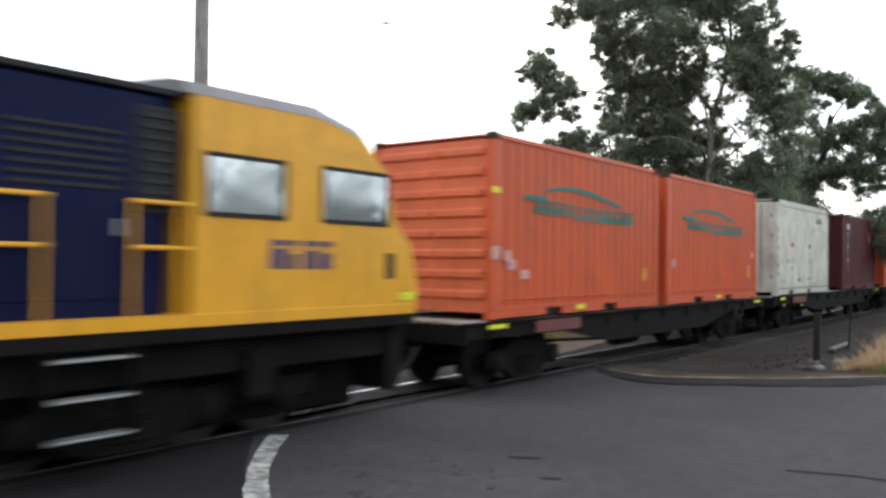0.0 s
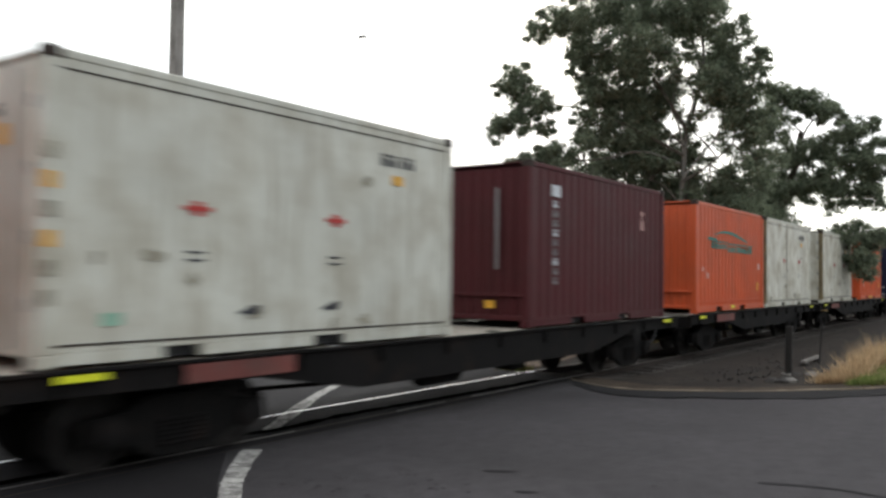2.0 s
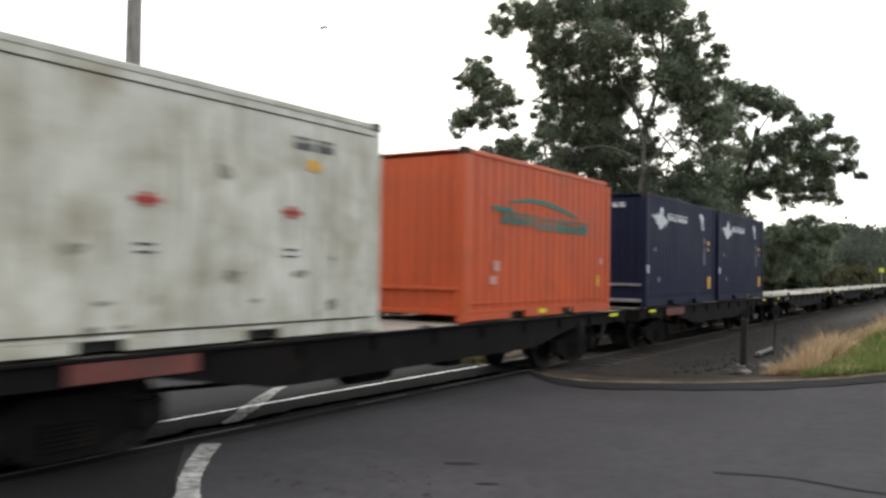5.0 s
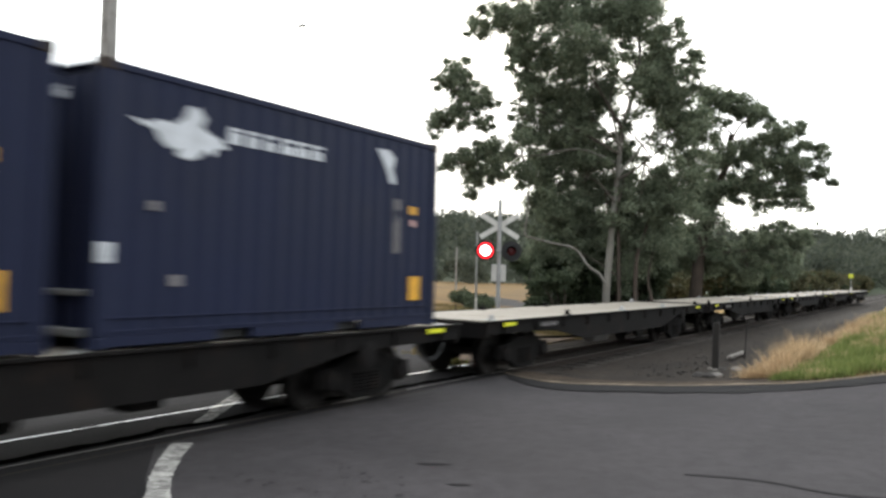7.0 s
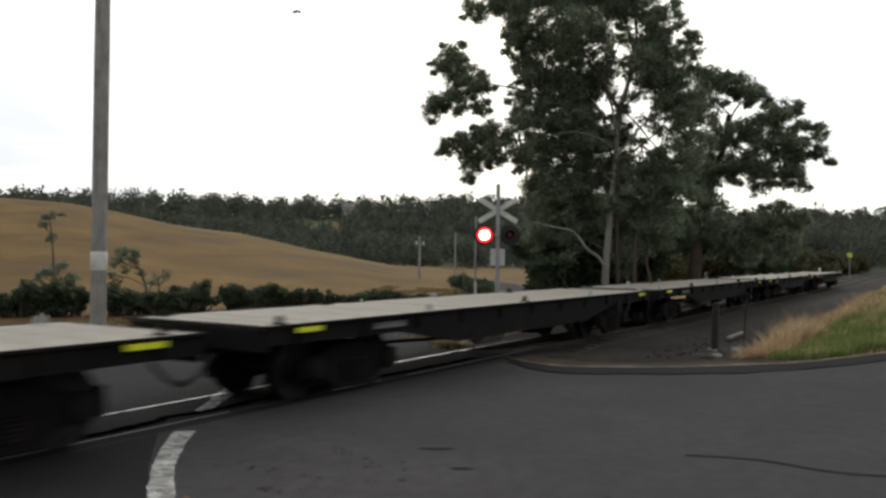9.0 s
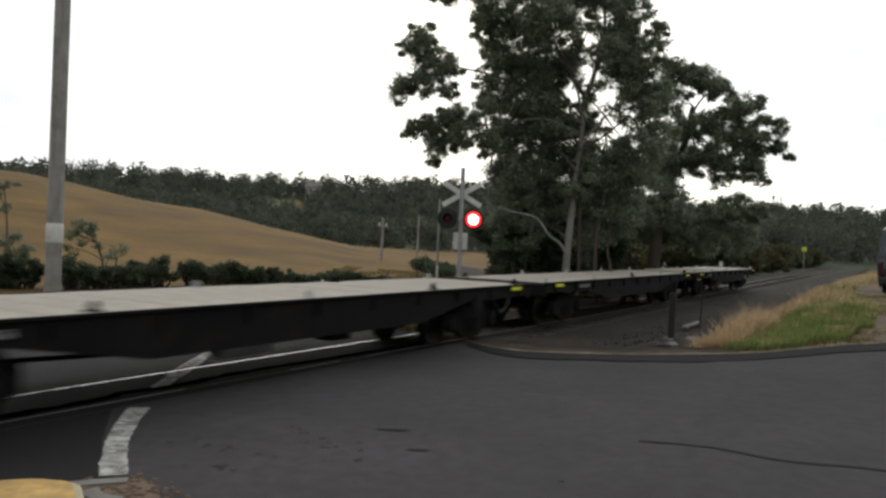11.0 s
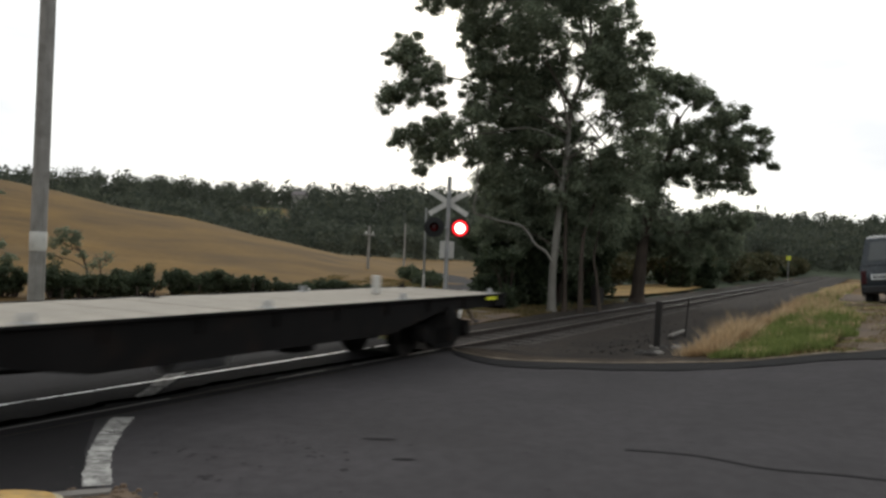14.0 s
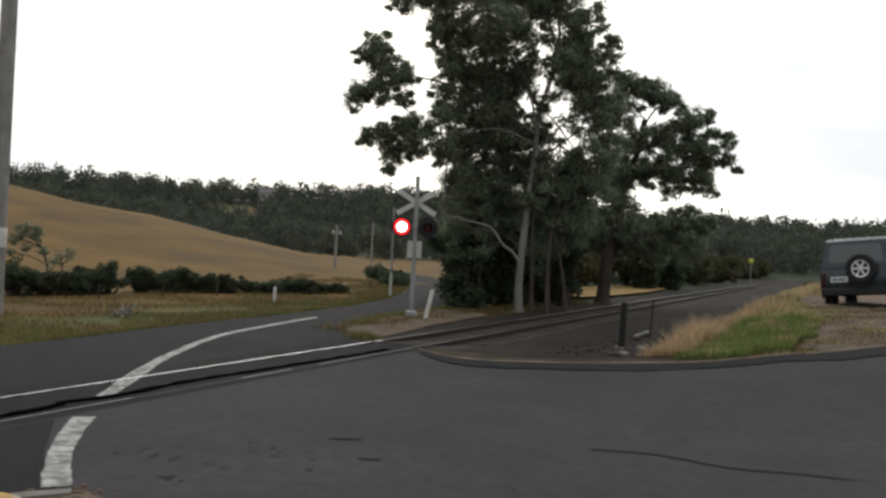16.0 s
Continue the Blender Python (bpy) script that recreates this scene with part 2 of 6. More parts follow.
GRASS_DRY = leaf_mat("dry_grass_blade", (0.38, 0.265, 0.15), (0.72, 0.54, 0.34), 0.8)
HOUSE = mat("far_house_wall", (0.35, 0.32, 0.30), 0.8)
ROOF = mat("far_house_roof", (0.16, 0.14, 0.14), 0.8)


# ---- mesh helpers ----
class Shape:
    """Collects faces, then becomes one mesh."""

    def __init__(self):
        self.v, self.f = [], []

    def add(self, vs, fs):
        k = len(self.v)
        self.v += [tuple(p) for p in vs]
        self.f += [tuple(i + k for i in f) for f in fs]
        return self

    def box(self, x0, x1, y0, y1, z0, z1, c=0.0):
        c = min(c, (x1 - x0) * 0.45, (y1 - y0) * 0.45, (z1 - z0) * 0.45)
        if c <= 0:
            vs = [(x, y, z) for x in (x0, x1) for y in (y0, y1) for z in (z0, z1)]
            return self.add(vs, [(0, 1, 3, 2), (4, 6, 7, 5), (0, 4, 5, 1), (2, 3, 7, 6), (0, 2, 6, 4), (1, 5, 7, 3)])
        lo, hi = (x0, y0, z0), (x1, y1, z1)
        vs, idx = [], {}
        for sx in (0, 1):
            for sy in (0, 1):
                for sz in (0, 1):
                    s = (sx, sy, sz)
                    for ax in range(3):
                        p = [(hi[k] - c if s[k] else lo[k] + c) for k in range(3)]
                        p[ax] = hi[ax] if s[ax] else lo[ax]
                        idx[s, ax] = len(vs)
                        vs.append(tuple(p))
        fs = []
        for ax in range(3):
            a, b = [k for k in range(3) if k != ax]
            for side in (0, 1):
                def key(p, q):
                    s = [0, 0, 0]
                    s[ax], s[a], s[b] = side, p, q
                    return tuple(s)
                loop = [idx[key(*pq), ax] for pq in ((0, 0), (1, 0), (1, 1), (0, 1))]
                flip = (side == 1) == (ax == 1)
                fs.append(tuple(loop[::-1]) if flip else tuple(loop))
        for ax in range(3):
            a, b = [k for k in range(3) if k != ax]
            for p in (0, 1):
                for q in (0, 1):
                    s0, s1 = [0, 0, 0], [0, 0, 0]
                    s0[a] = s1[a] = p
                    s0[b] = s1[b] = q
                    s0[ax], s1[ax] = 0, 1
                    s0, s1 = tuple(s0), tuple(s1)
                    fs.append((idx[s0, a], idx[s1, a], idx[s1, b], idx[s0, b]))
        for s in [(i, j, k) for i in (0, 1) for j in (0, 1) for k in (0, 1)]:
            fs.append((idx[s, 0], idx[s, 1], idx[s, 2]))
        return self.add(vs, fs)

    def prism(self, outline, axis, lo, hi):
        """An outline of (a, b) in the two other axes, drawn out along axis."""
        n = len(outline)
        vs = []
        for w in (lo, hi):
            for a, b in outline:
                vs.append({0: (w, a, b), 1: (a, w, b), 2: (a, b, w)}[axis])
        fs = [tuple(range(n)), tuple(range(2 * n - 1, n - 1, -1))]
        fs += [(i, n + i, n + (i + 1) % n, (i + 1) % n) for i in range(n)]
        return self.add(vs, fs)

    def tube(self, path, radii, n=8, caps=True):
        path = [Vector(p) for p in path]
        if isinstance(radii, (int, float)):
            radii = [radii] * len(path)
        vs, fs = [], []
        side = None
        for i, p in enumerate(path):
            d = (path[min(i + 1, len(path) - 1)] - path[max(i - 1, 0)]).normalized()
            if side is None:
                side = d.orthogonal().normalized()
            side = (side - d * side.dot(d)).normalized()
            up = d.cross(side)
            for k in range(n):
                a = 2 * math.pi * k / n
                vs.append(p + (side * math.cos(a) + up * math.sin(a)) * radii[i])
        for i in range(len(path) - 1):
            for k in range(n):
                fs.append((i * n + k, i * n + (k + 1) % n, (i + 1) * n + (k + 1) % n, (i + 1) * n + k))
        if caps:
            fs += [tuple(range(n - 1, -1, -1)), tuple((len(path) - 1) * n + k for k in range(n))]
        return self.add(vs, fs)

    def lathe(self, centre, axis, rings, n=20):
        """rings: (distance along axis, radius)."""
        c = Vector(centre)
        ax = Vector(axis).normalized()
        s = ax.orthogonal().normalized()
        u = ax.cross(s)
        vs, fs = [], []
        for d, r in rings:
            for k in range(n):
                a = 2 * math.pi * k / n
                vs.append(c + ax * d + (s * math.cos(a) + u * math.sin(a)) * r)
        for i in range(len(rings) - 1):
            for k in range(n):
                fs.append((i * n + k, i * n + (k + 1) % n, (i + 1) * n + (k + 1) % n, (i + 1) * n + k))
        fs += [tuple(range(n - 1, -1, -1)), tuple((len(rings) - 1) * n + k for k in range(n))]
        return self.add(vs, fs)

    def mesh(self, name, material):
        me = bpy.data.meshes.new(name)
        me.from_pydata(self.v, [], self.f)
        bm = bmesh.new()
        bm.from_mesh(me)
        bmesh.ops.recalc_face_normals(bm, faces=bm.faces[:])
        bm.to_mesh(me)
        bm.free()
        me.shade_smooth()
        me.set_sharp_from_angle(angle=radians(35))
        me.materials.append(material)
        return me


def part(name, shape, material, parent=None, label=""):
    ob = new(name, shape.mesh(name, material) if isinstance(shape, Shape) else shape)
    if parent:
        ob.parent = parent
    return tagged(ob, label) if label else ob


def raw_mesh(name, verts, faces, material):
    me = bpy.data.meshes.new(name)
    me.from_pydata([tuple(v) for v in verts], [], faces)
    me.materials.append(material)
    return me


def smooth(a, b, x):
    t = min(1.0, max(0.0, (x - a) / (b - a)))
    return t * t * (3 - 2 * t)


def lerp_at(x, xs, ys):
    return float(np.interp(x, xs, ys))


# ---- the lie of the land ----
def rise(x, y):
    """The ground climbs to the side road and the parking bay."""
    return 0.98 * smooth(5.0, 14.5, 0.55 * x - 0.83 * y) * smooth(5.6, 1.0, y) * smooth(90, 45, x)


def bed_dip(x, y):
    """The ballast lies lower than the rails past the crossing."""
    return 0.125 * smooth(15.4, 17.0, x) * smooth(4.8, 6.6, y) * smooth(10.6, 9.5, y)


def land(x, y):
    r, az = math.hypot(x, y), math.degrees(math.atan2(y, x))
    z = rise(x, y) - 0.05 - 0.14 * smooth(2.5, 3.3, y) * smooth(10.9, 10.1, y) * smooth(15.5, 17.5, x)
    if -60 < az < 130:
        crest = lerp_at(az, [20, 29, 30.2, 32.5, 34.8, 37.1, 40.7, 42.7, 45.3, 47.4, 49.6, 53, 56, 60, 75], [-2.6, -1.97, -1.68, -1.1, -0.75, -0.18, 0.48, 0.92, 1.42, 1.6, 1.92, 2.6, 3.0, 3.12, 3.3])
        far = lerp_at(az, [20, 29, 53, 75], [58, 62, 120, 130])
        base = lerp_at(az, [20, 29, 40, 53, 75], [52, 50, 37, 32, 32])
        top = 1.985 + far * math.tan(radians(crest))
        if az > 22:
            z += max(0.0, top) * smooth(base, far, r) ** 0.9 * (1 - smooth(far, far + 110, r)) * smooth(130, 105, az)
    wood = lerp_at(az, [-60, -20, 0, 10, 20, 30, 55, 80, 130], [10, 14, 15, 16, 22, 23.8, 20.8, 19, 10])
    z += wood * smooth(150, 460, r) * (1 + 0.10 * noise.noise((x / 130, y / 130, 0)))
    z += 0.12 * noise.noise((x / 5, y / 5, 2.0)) * smooth(16, 60, r)
    return z


# ---- ground: one sheet to the horizon ----
def zone_material():
    m = mat("ground_cover", (0.146, 0.088, 0.031), 0.95, spec=0.1, var=0.42, scale=0.16, bump=0.6, bscale=3.0, fine=0.3)
    n, l = m.node_tree.nodes, m.node_tree.links
    b = n["Principled BSDF"]
    base = b.inputs["Base Color"].links[0].from_socket
    at = n.new("ShaderNodeVertexColor")
    at.layer_name = "zone"
    sep = n.new("ShaderNodeSeparateColor")
    l.new(at.outputs[0], sep.inputs[0])
    tc = n.new("ShaderNodeTexCoord")
    for k, (col, sc) in enumerate((((0.085, 0.10, 0.038), 0.5), ((0.15, 0.105, 0.07), 1.2), ((0.035, 0.045, 0.026), 0.05))):
        no = n.new("ShaderNodeTexNoise")
        no.inputs["Scale"].default_value, no.inputs["Detail"].default_value = sc, 6.0
        l.new(tc.outputs["Object"], no.inputs[0])
        ad = n.new("ShaderNodeMath")
        ad.operation = "ADD"
        l.new(sep.outputs[k], ad.inputs[0])
        l.new(no.outputs[0], ad.inputs[1])
        r = n.new("ShaderNodeMapRange")
        r.inputs[1].default_value, r.inputs[2].default_value = 0.9, 1.12
        l.new(ad.outputs[0], r.inputs[0])
        x = n.new("ShaderNodeMix")
        x.data_type = "RGBA"
        l.new(r.outputs[0], x.inputs[0])
        l.new(base, x.inputs[6])
        x.inputs[7].default_value = (*col, 1)
        base = x.outputs[2]
    l.new(base, b.inputs["Base Color"])
    return m


def ground_sheet():
    radii = [0.0] + [0.8 * k for k in range(1, 75)] + [60 * 1.045 ** k for k in range(1, 92)]
    step = 1.5
    azs = [step * k for k in range(240)]
    verts, cols, faces = [], [], []
    for r in radii[1:]:
        for a in azs:
            x, y = r * math.cos(radians(a)), r * math.sin(radians(a))
            z = land(x, y)
            verts.append((x, y, z))
            az = a if a < 180 else a - 360
            green = 0.55 * smooth(13.0, 14.0, y) * smooth(19.5, 16.5, y) * smooth(0, 6, x) * smooth(60, 40, x) + 0.5 * smooth(4.2, 2.0, y) * smooth(14, 17, x) * smooth(40, 26, x)
            soil = 0.55 * smooth(9.0, 9.6, y) * smooth(13.5, 12.5, y) + 0.75 * smooth(1.0, -0.2, y) * smooth(15, 17.5, x) + 0.35 * smooth(23, 15, y) * smooth(14, 18, y)
            wood = smooth(120, 190, r) if az < 24 or r > lerp_at(az, [24, 29, 53, 75], [62, 64, 125, 135]) else 0.0
            if 38.2 < az < 41.4 and 255 < r < 350:
                wood, green = 0.0, 0.62
            # Ground beyond the track is darkened for undergrowth and shade below the trees.
            cols.append((min(1, green), min(1, soil), max(wood, smooth(24, 19, az) * smooth(10.2, 10.8, y)), 1))
    n = len(azs)
    verts.append((0, 0, land(0, 0)))
    cols.append((0, 0.5, 0, 1))
    for k in range(n):
        faces.append((len(verts) - 1, k, (k + 1) % n))
    for i in range(len(radii) - 2):
        for k in range(n):
            faces.append((i * n + k, (i + 1) * n + k, (i + 1) * n + (k + 1) % n, i * n + (k + 1) % n))
    me = raw_mesh("ground", verts, faces, zone_material())
    layer = me.color_attributes.new("zone", "FLOAT_COLOR", "POINT")
    layer.data.foreach_set("color", np.array(cols, dtype=np.float32).ravel())
    me.shade_smooth()
    return tagged(new("ground", me), "dry grass paddock rising to a wooded ridge", "ground", kind="structure")


def draped(name, outline, material, lift, label, category, cut=1.5, thick=0.0, parent=None):
    """A flat outline laid over the land in small facets, lift metres above it."""
    bm = bmesh.new()
    f = bm.faces.new([bm.verts.new((x, y, 0)) for x, y in outline])
    xs, ys = [p[0] for p in outline], [p[1] for p in outline]
    for ax, vals in ((0, xs), (1, ys)):
        k = math.floor(min(vals) / cut) * cut
        while k < max(vals):
            k += cut
            if abs(k) > 60 and round(k / cut) % 8:
                continue
            no = (1, 0, 0) if ax == 0 else (0, 1, 0)
            bmesh.ops.bisect_plane(bm, geom=bm.verts[:] + bm.edges[:] + bm.faces[:], plane_co=(k, k, 0), plane_no=no)
    bmesh.ops.triangulate(bm, faces=bm.faces[:])
    for v in bm.verts:
        v.co.z = rise(v.co.x, v.co.y) + lift - (bed_dip(v.co.x, v.co.y) if category in ("ballast", "verge") else 0.0)
    bmesh.ops.recalc_face_normals(bm, faces=bm.faces[:])
    if sum(f.normal.z for f in bm.faces) < 0:
        bmesh.ops.reverse_faces(bm, faces=bm.faces[:])
    me = bpy.data.meshes.new(name)
    bm.to_mesh(me)
    bm.free()
    me.shade_smooth()
    me.materials.append(material)
    ob = new(name, me)
    if parent:
        ob.parent = parent
        return ob
    return tagged(ob, label, category, kind="structure")


def curve_points(pts, n=8):
    """Points along a smooth line through pts."""
    out = []
    p = [Vector((*q, 0)) for q in pts]
    for i in range(len(p) - 1):
        a, b, c, d = p[max(i - 1, 0)], p[i], p[i + 1], p[min(i + 2, len(p) - 1)]
        for k in range(n):
            t = k / n
            out.append(0.5 * (2 * b + (c - a) * t + (2 * a - 5 * b + 4 * c - d) * t * t + (3 * b - a - 3 * c + d) * t ** 3))
    out.append(p[-1])
    return [(q.x, q.y) for q in out]


ground_sheet()
SIDE_EDGE = curve_points([(14.7, 7.45), (14.25, 6.75), (14.1, 5.9), (14.9, 4.6), (16.05, 3.3), (16.5, 2.2), (17.15, 0.8), (17.6, -0.5), (22, -8), (40, -34)], 6)
FAR_EDGE = curve_points([(-60, 11.0), (-20, 12.0), (0, 12.4), (9.6, 12.75), (14.2, 13.4), (20.9, 14.15), (27.5, 15.6), (36, 19.0), (46, 24.5), (60, 36)], 6)
NEAR_EDGE = curve_points([(62, 33), (48, 21.5), (38, 15.6), (30, 12.9), (24, 12.3), (19.5, 11.6), (16.8, 10.4), (15.5, 9.35)], 6)
draped("road", SIDE_EDGE + [(30, -60), (-60, -60), (-60, 7.45)], ASPHALT, 0.0, "grey worn asphalt road with dark patches", "road", 1.5)
draped("road_beyond_track", [(-60, 9.35)] + [(15.5, 9.35)] + NEAR_EDGE[::-1][1:] + FAR_EDGE[::-1], ASPHALT_OLD, 0.0, "dark asphalt road bending away beyond the track", "road", 2.0)
draped("crossing_panel", [(-60, 7.45), (14.7, 7.45), (15.1, 8.2), (15.5, 9.35), (-60, 9.35)], ASPHALT_MID, 0.002, "patched asphalt between and beside the rails", "road", 1.5)
draped("road_patch", [(-60, 3.2), (2.0, 4.3), (4.35, 5.05), (5.2, 6.3), (6.25, 7.42), (-60, 7.44)], ASPHALT_MID, 0.004, "darker resealed asphalt beside the crossing", "road", 2.0)
# dark seal along the road's edge
INNER = [(x - 0.66 - 0.22 * noise.noise((x * 1.1, y * 1.1, 6)), y - 0.42 - 0.14 * noise.noise((x * 1.1, y * 1.1, 6))) for x, y in SIDE_EDGE]
draped("road_edge_seal", SIDE_EDGE[:-1] + INNER[:-1][::-1], BITUMEN, 0.018, "dark bitumen strip along the road edge", "road", 1.5)
draped("ballast_bed", SIDE_EDGE[:25] + [(16.9, 3.2), (18.4, 2.95), (20.5, 2.75), (24, 2.4), (43, 2.2), (70, 4.0), (190, 5.0), (190, 11.0), (40, 10.3), (20, 10.0), (15.5, 9.35), (15.1, 8.2)],
       BALLAST, 0.0, "dark ballast and cinders beside the railway", "ballast", 1.5)
draped("dirt_verge", curve_points([(14.8, 7.4), (14.3, 6.75), (14.15, 5.9), (14.95, 4.62), (16.1, 3.35), (16.55, 2.25), (17.3, 2.0), (17.4, 2.8), (16.7, 3.5), (15.7, 4.6), (14.95, 5.8), (15.3, 7.1), (14.8, 7.4)], 4)[:-1],
       VERGE_DIRT, 0.022, "bare dirt verge at the road edge", "verge", 1.0)
OUTER = [(x + 0.02 + 0.13 * (1 + noise.noise((x * 3, y * 3, 0))), y + 0.01 + 0.08 * (1 + noise.noise((x * 3, y * 3, 4)))) for x, y in SIDE_EDGE[:52]]
draped("gravel_edge", SIDE_EDGE[:52] + OUTER[::-1], GRAVEL, 0.024, "pale loose gravel along the road edge", "verge", 1.0)
draped("track_bed", [(15.2, 7.0), (17, 6.95), (400, 6.95), (400, 9.5), (17, 9.5), (15.3, 9.2)], BED_GREY, 0.010, "dusty grey ballast round the sleepers", "ballast", 1.5)
draped("dry_clearing", [(39.5, 11.4), (46, 10.9), (53, 10.8), (66, 11.6), (68, 14.5), (56, 15.6), (47, 14.6), (41, 13.2)], STRAW_FIELD, 0.06, "dry yellow clearing beyond the railway", "field", 1.5)
draped("parking_bay", curve_points([(17.35, 0.1), (17.9, 0.75), (18.6, 0.55), (19.3, 0.95), (20.5, 0.55), (21.6, 0.9), (24, 0.75), (26, 1.1)], 3) + [(33, 1.3), (38, -8), (27, -14), (22.3, -8), (19.8, -4.0), (18.0, -1.2)], DIRT, 0.02, "bare brown dirt parking bay beside the road", "verge", 1.0)
draped("dirt_island", [(15.55, 9.4)] + NEAR_EDGE[::-1][1:20] + [(25, 10.2), (20, 9.95)], DIRT, 0.02, "bare dirt and dry grass beside the crossing signal", "verge", 1.5)


def edge_limit(y):
    return lerp_at(y, [-3, -0.5, 2, 4, 6, 7.4], [18, 16.6, 15.5, 14.2, 13.2, 13.6])


# ---- road paint, worn in pieces ----
def painted_line(pts, width, wear=0.12, name="road_line", label="worn white painted road line"):
    line = curve_points(pts, 32)
    rng = random.Random(len(pts) * 7 + 3)
    s = Shape()
    left, right = [], []
    for i, (x, y) in enumerate(line):
        a, b = line[max(i - 1, 0)], line[min(i + 1, len(line) - 1)]
        d = Vector((b[0] - a[0], b[1] - a[1])).normalized()
        w = width / 2 * (1 + 0.12 * noise.noise((x * 3, y * 3, 2)))
        p, q = w + rng.uniform(-0.02, 0.006), w + rng.uniform(-0.02, 0.006)
        left.append((x - d.y * p, y + d.x * p))
        right.append((x + d.y * q, y - d.x * q))
    worn = False
    for i in range(len(line) - 1):
        # cross cracks where tyres have lifted a thin slice of paint
        worn = not worn and rng.random() < wear
        a, b = (rng.uniform(0.0, 0.55), rng.uniform(0.5, 1.0)) if worn else (0.0, 0.0)
        z = 0.007 + rise(*line[i])
        quad = [Vector((*p, z)) for p in (left[i], right[i], right[i + 1], left[i + 1])]
        for f0, f1 in ((0.0, a), (b, 1.0)) if worn else ((0.0, 1.0),):
            if f1 - f0 > 0.05:
                s.add([quad[0].lerp(quad[1], f0), quad[0].lerp(quad[1], f1), quad[3].lerp(quad[2], f1), quad[3].lerp(quad[2], f0)], [(0, 1, 2, 3)])
    return tagged(part(name, s, PAINT), label, "road marking", kind="structure")


painted_line([(4.61, 5.42), (4.95, 5.82), (5.37, 6.28), (6.02, 6.88), (6.50, 7.27)], 0.23, 0.28)
painted_line([(7.45, 8.04), (7.72, 8.20), (8.05, 8.42)], 0.20, 0.4)
painted_line([(8.10, 8.46), (8.80, 8.92), (9.55, 9.40)], 0.24, 0.4)
painted_line([(9.55, 9.40), (10.3, 9.86), (11.34, 10.42), (12.7, 11.1), (14.07, 11.65), (16.25, 12.2), (19.03, 12.79)], 0.19, 0.1)
for cx, cy, lx, ly, nm in ((7.35, 4.53, 0.20, 0.09, "oil_stain"), (6.80, 3.90, 0.12, 0.06, "oil_stain")):
    rng = random.Random(int(cx * 100))
    ol = []
    for k in range(14):
        a = 2 * math.pi * k / 14
        w = rng.uniform(0.75, 1.15)
        ol.append((cx + 0.35 * lx * math.cos(a) * w + lx * 0.9 * math.sin(a) * w * 0.5, cy + ly * 2.0 * math.sin(a) * w * -0.9))
    draped(nm, ol, BITUMEN, 0.006, "dark oil stain on the asphalt", "stain", 5)
crack = curve_points([(8.5, 2.28), (8.7, 1.6), (8.6, 0.9), (8.8, 0.2), (8.9, -0.9)], 6)
draped("sealed_crack", crack + [(x + 0.07, y) for x, y in crack[::-1]], BITUMEN, 0.006, "dark sealed crack across the road", "crack", 5)


# tar flecks and crumbs, thickest beside the line
rng = random.Random(31)
s = Shape()
for k in range(260):
    x, y = (rng.gauss(6.0, 0.7), rng.gauss(5.2, 0.6)) if k % 2 else (rng.uniform(4.5, 13), rng.uniform(-3, 7))
    r = 0.008 + 0.035 * rng.random() ** 3
    q = [rng.uniform(0.5, 1.2) * r for _ in range(7)]
    z = rise(x, y) + 0.005
    if x < edge_limit(y):
        s.add([(x + q[a] * math.cos(0.898 * a), y + q[a] * math.sin(0.898 * a), z) for a in range(7)], [tuple(range(7))])
tagged(part("tar_flecks", s, FLECK), "dark tar flecks on the asphalt", "stain", kind="stuff")


# ---- kerb nose of a traffic island ----
kerb = new("kerb_island")
tagged(kerb, "weathered concrete kerb nose with faded yellow top", "kerb", kind="structure")
nose = curve_points([(0.4, 6.3), (2.4, 6.05), (3.5, 5.78), (4.05, 5.42), (4.03, 5.08), (3.7, 4.72), (3.0, 4.65), (1.0, 5.1)], 5)
nose = [(x + 0.05 * noise.noise((x * 4, y * 4, 1)), y + 0.05 * noise.noise((x * 4, y * 4, 9))) for x, y in nose]
s = Shape()
s.prism(nose, 2, -0.05, 0.10)
part("kerb", s, KERB, kerb)
inner = [(2.4 + (x - 2.4) * 0.965, 5.35 + (y - 5.35) * 0.93) for x, y in nose]
s = Shape()
s.prism(inner, 2, 0.05, 0.125)
part("infill", s, KERB_PAINT, kerb, "faded yellow painted concrete infill")
# broken concrete slivers and packed dirt off the nose
for pts in ([(4.10, 5.55), (4.35, 5.42), (4.58, 5.22), (4.50, 5.15), (4.28, 5.30), (4.06, 5.44)], [(4.10, 5.25), (4.28, 5.20), (4.20, 5.05), (4.24, 4.86), (4.02, 4.80), (4.08, 5.05)]):
    s = Shape()
    s.prism(pts, 2, -0.02, 0.030)
    part("broken_piece", s, CONCRETE_GREY, kerb, "broken grey concrete sliver")
draped("packed_dirt", [(4.0, 5.5), (4.4, 5.40), (4.66, 5.18), (4.60, 4.92), (4.42, 4.70), (4.30, 4.40), (3.7, 4.35), (3.4, 4.6)], DIRT, 0.008, "packed brown dirt at the kerb nose", "dirt", 0.5)
g = Shape()
rng = random.Random(4)
for k in range(260):
    x, y, r = rng.gauss(4.32, 0.16), rng.gauss(5.0, 0.22), 0.006 + 0.03 * rng.random() ** 2
    g.lathe((x, y, 0.0), (0, 0, 1), [(0, r), (r * 0.7, r * 0.6)], 5)
tagged(part("loose_gravel", g, DIRT), "loose brown grit beside the kerb", "gravel", kind="stuff")


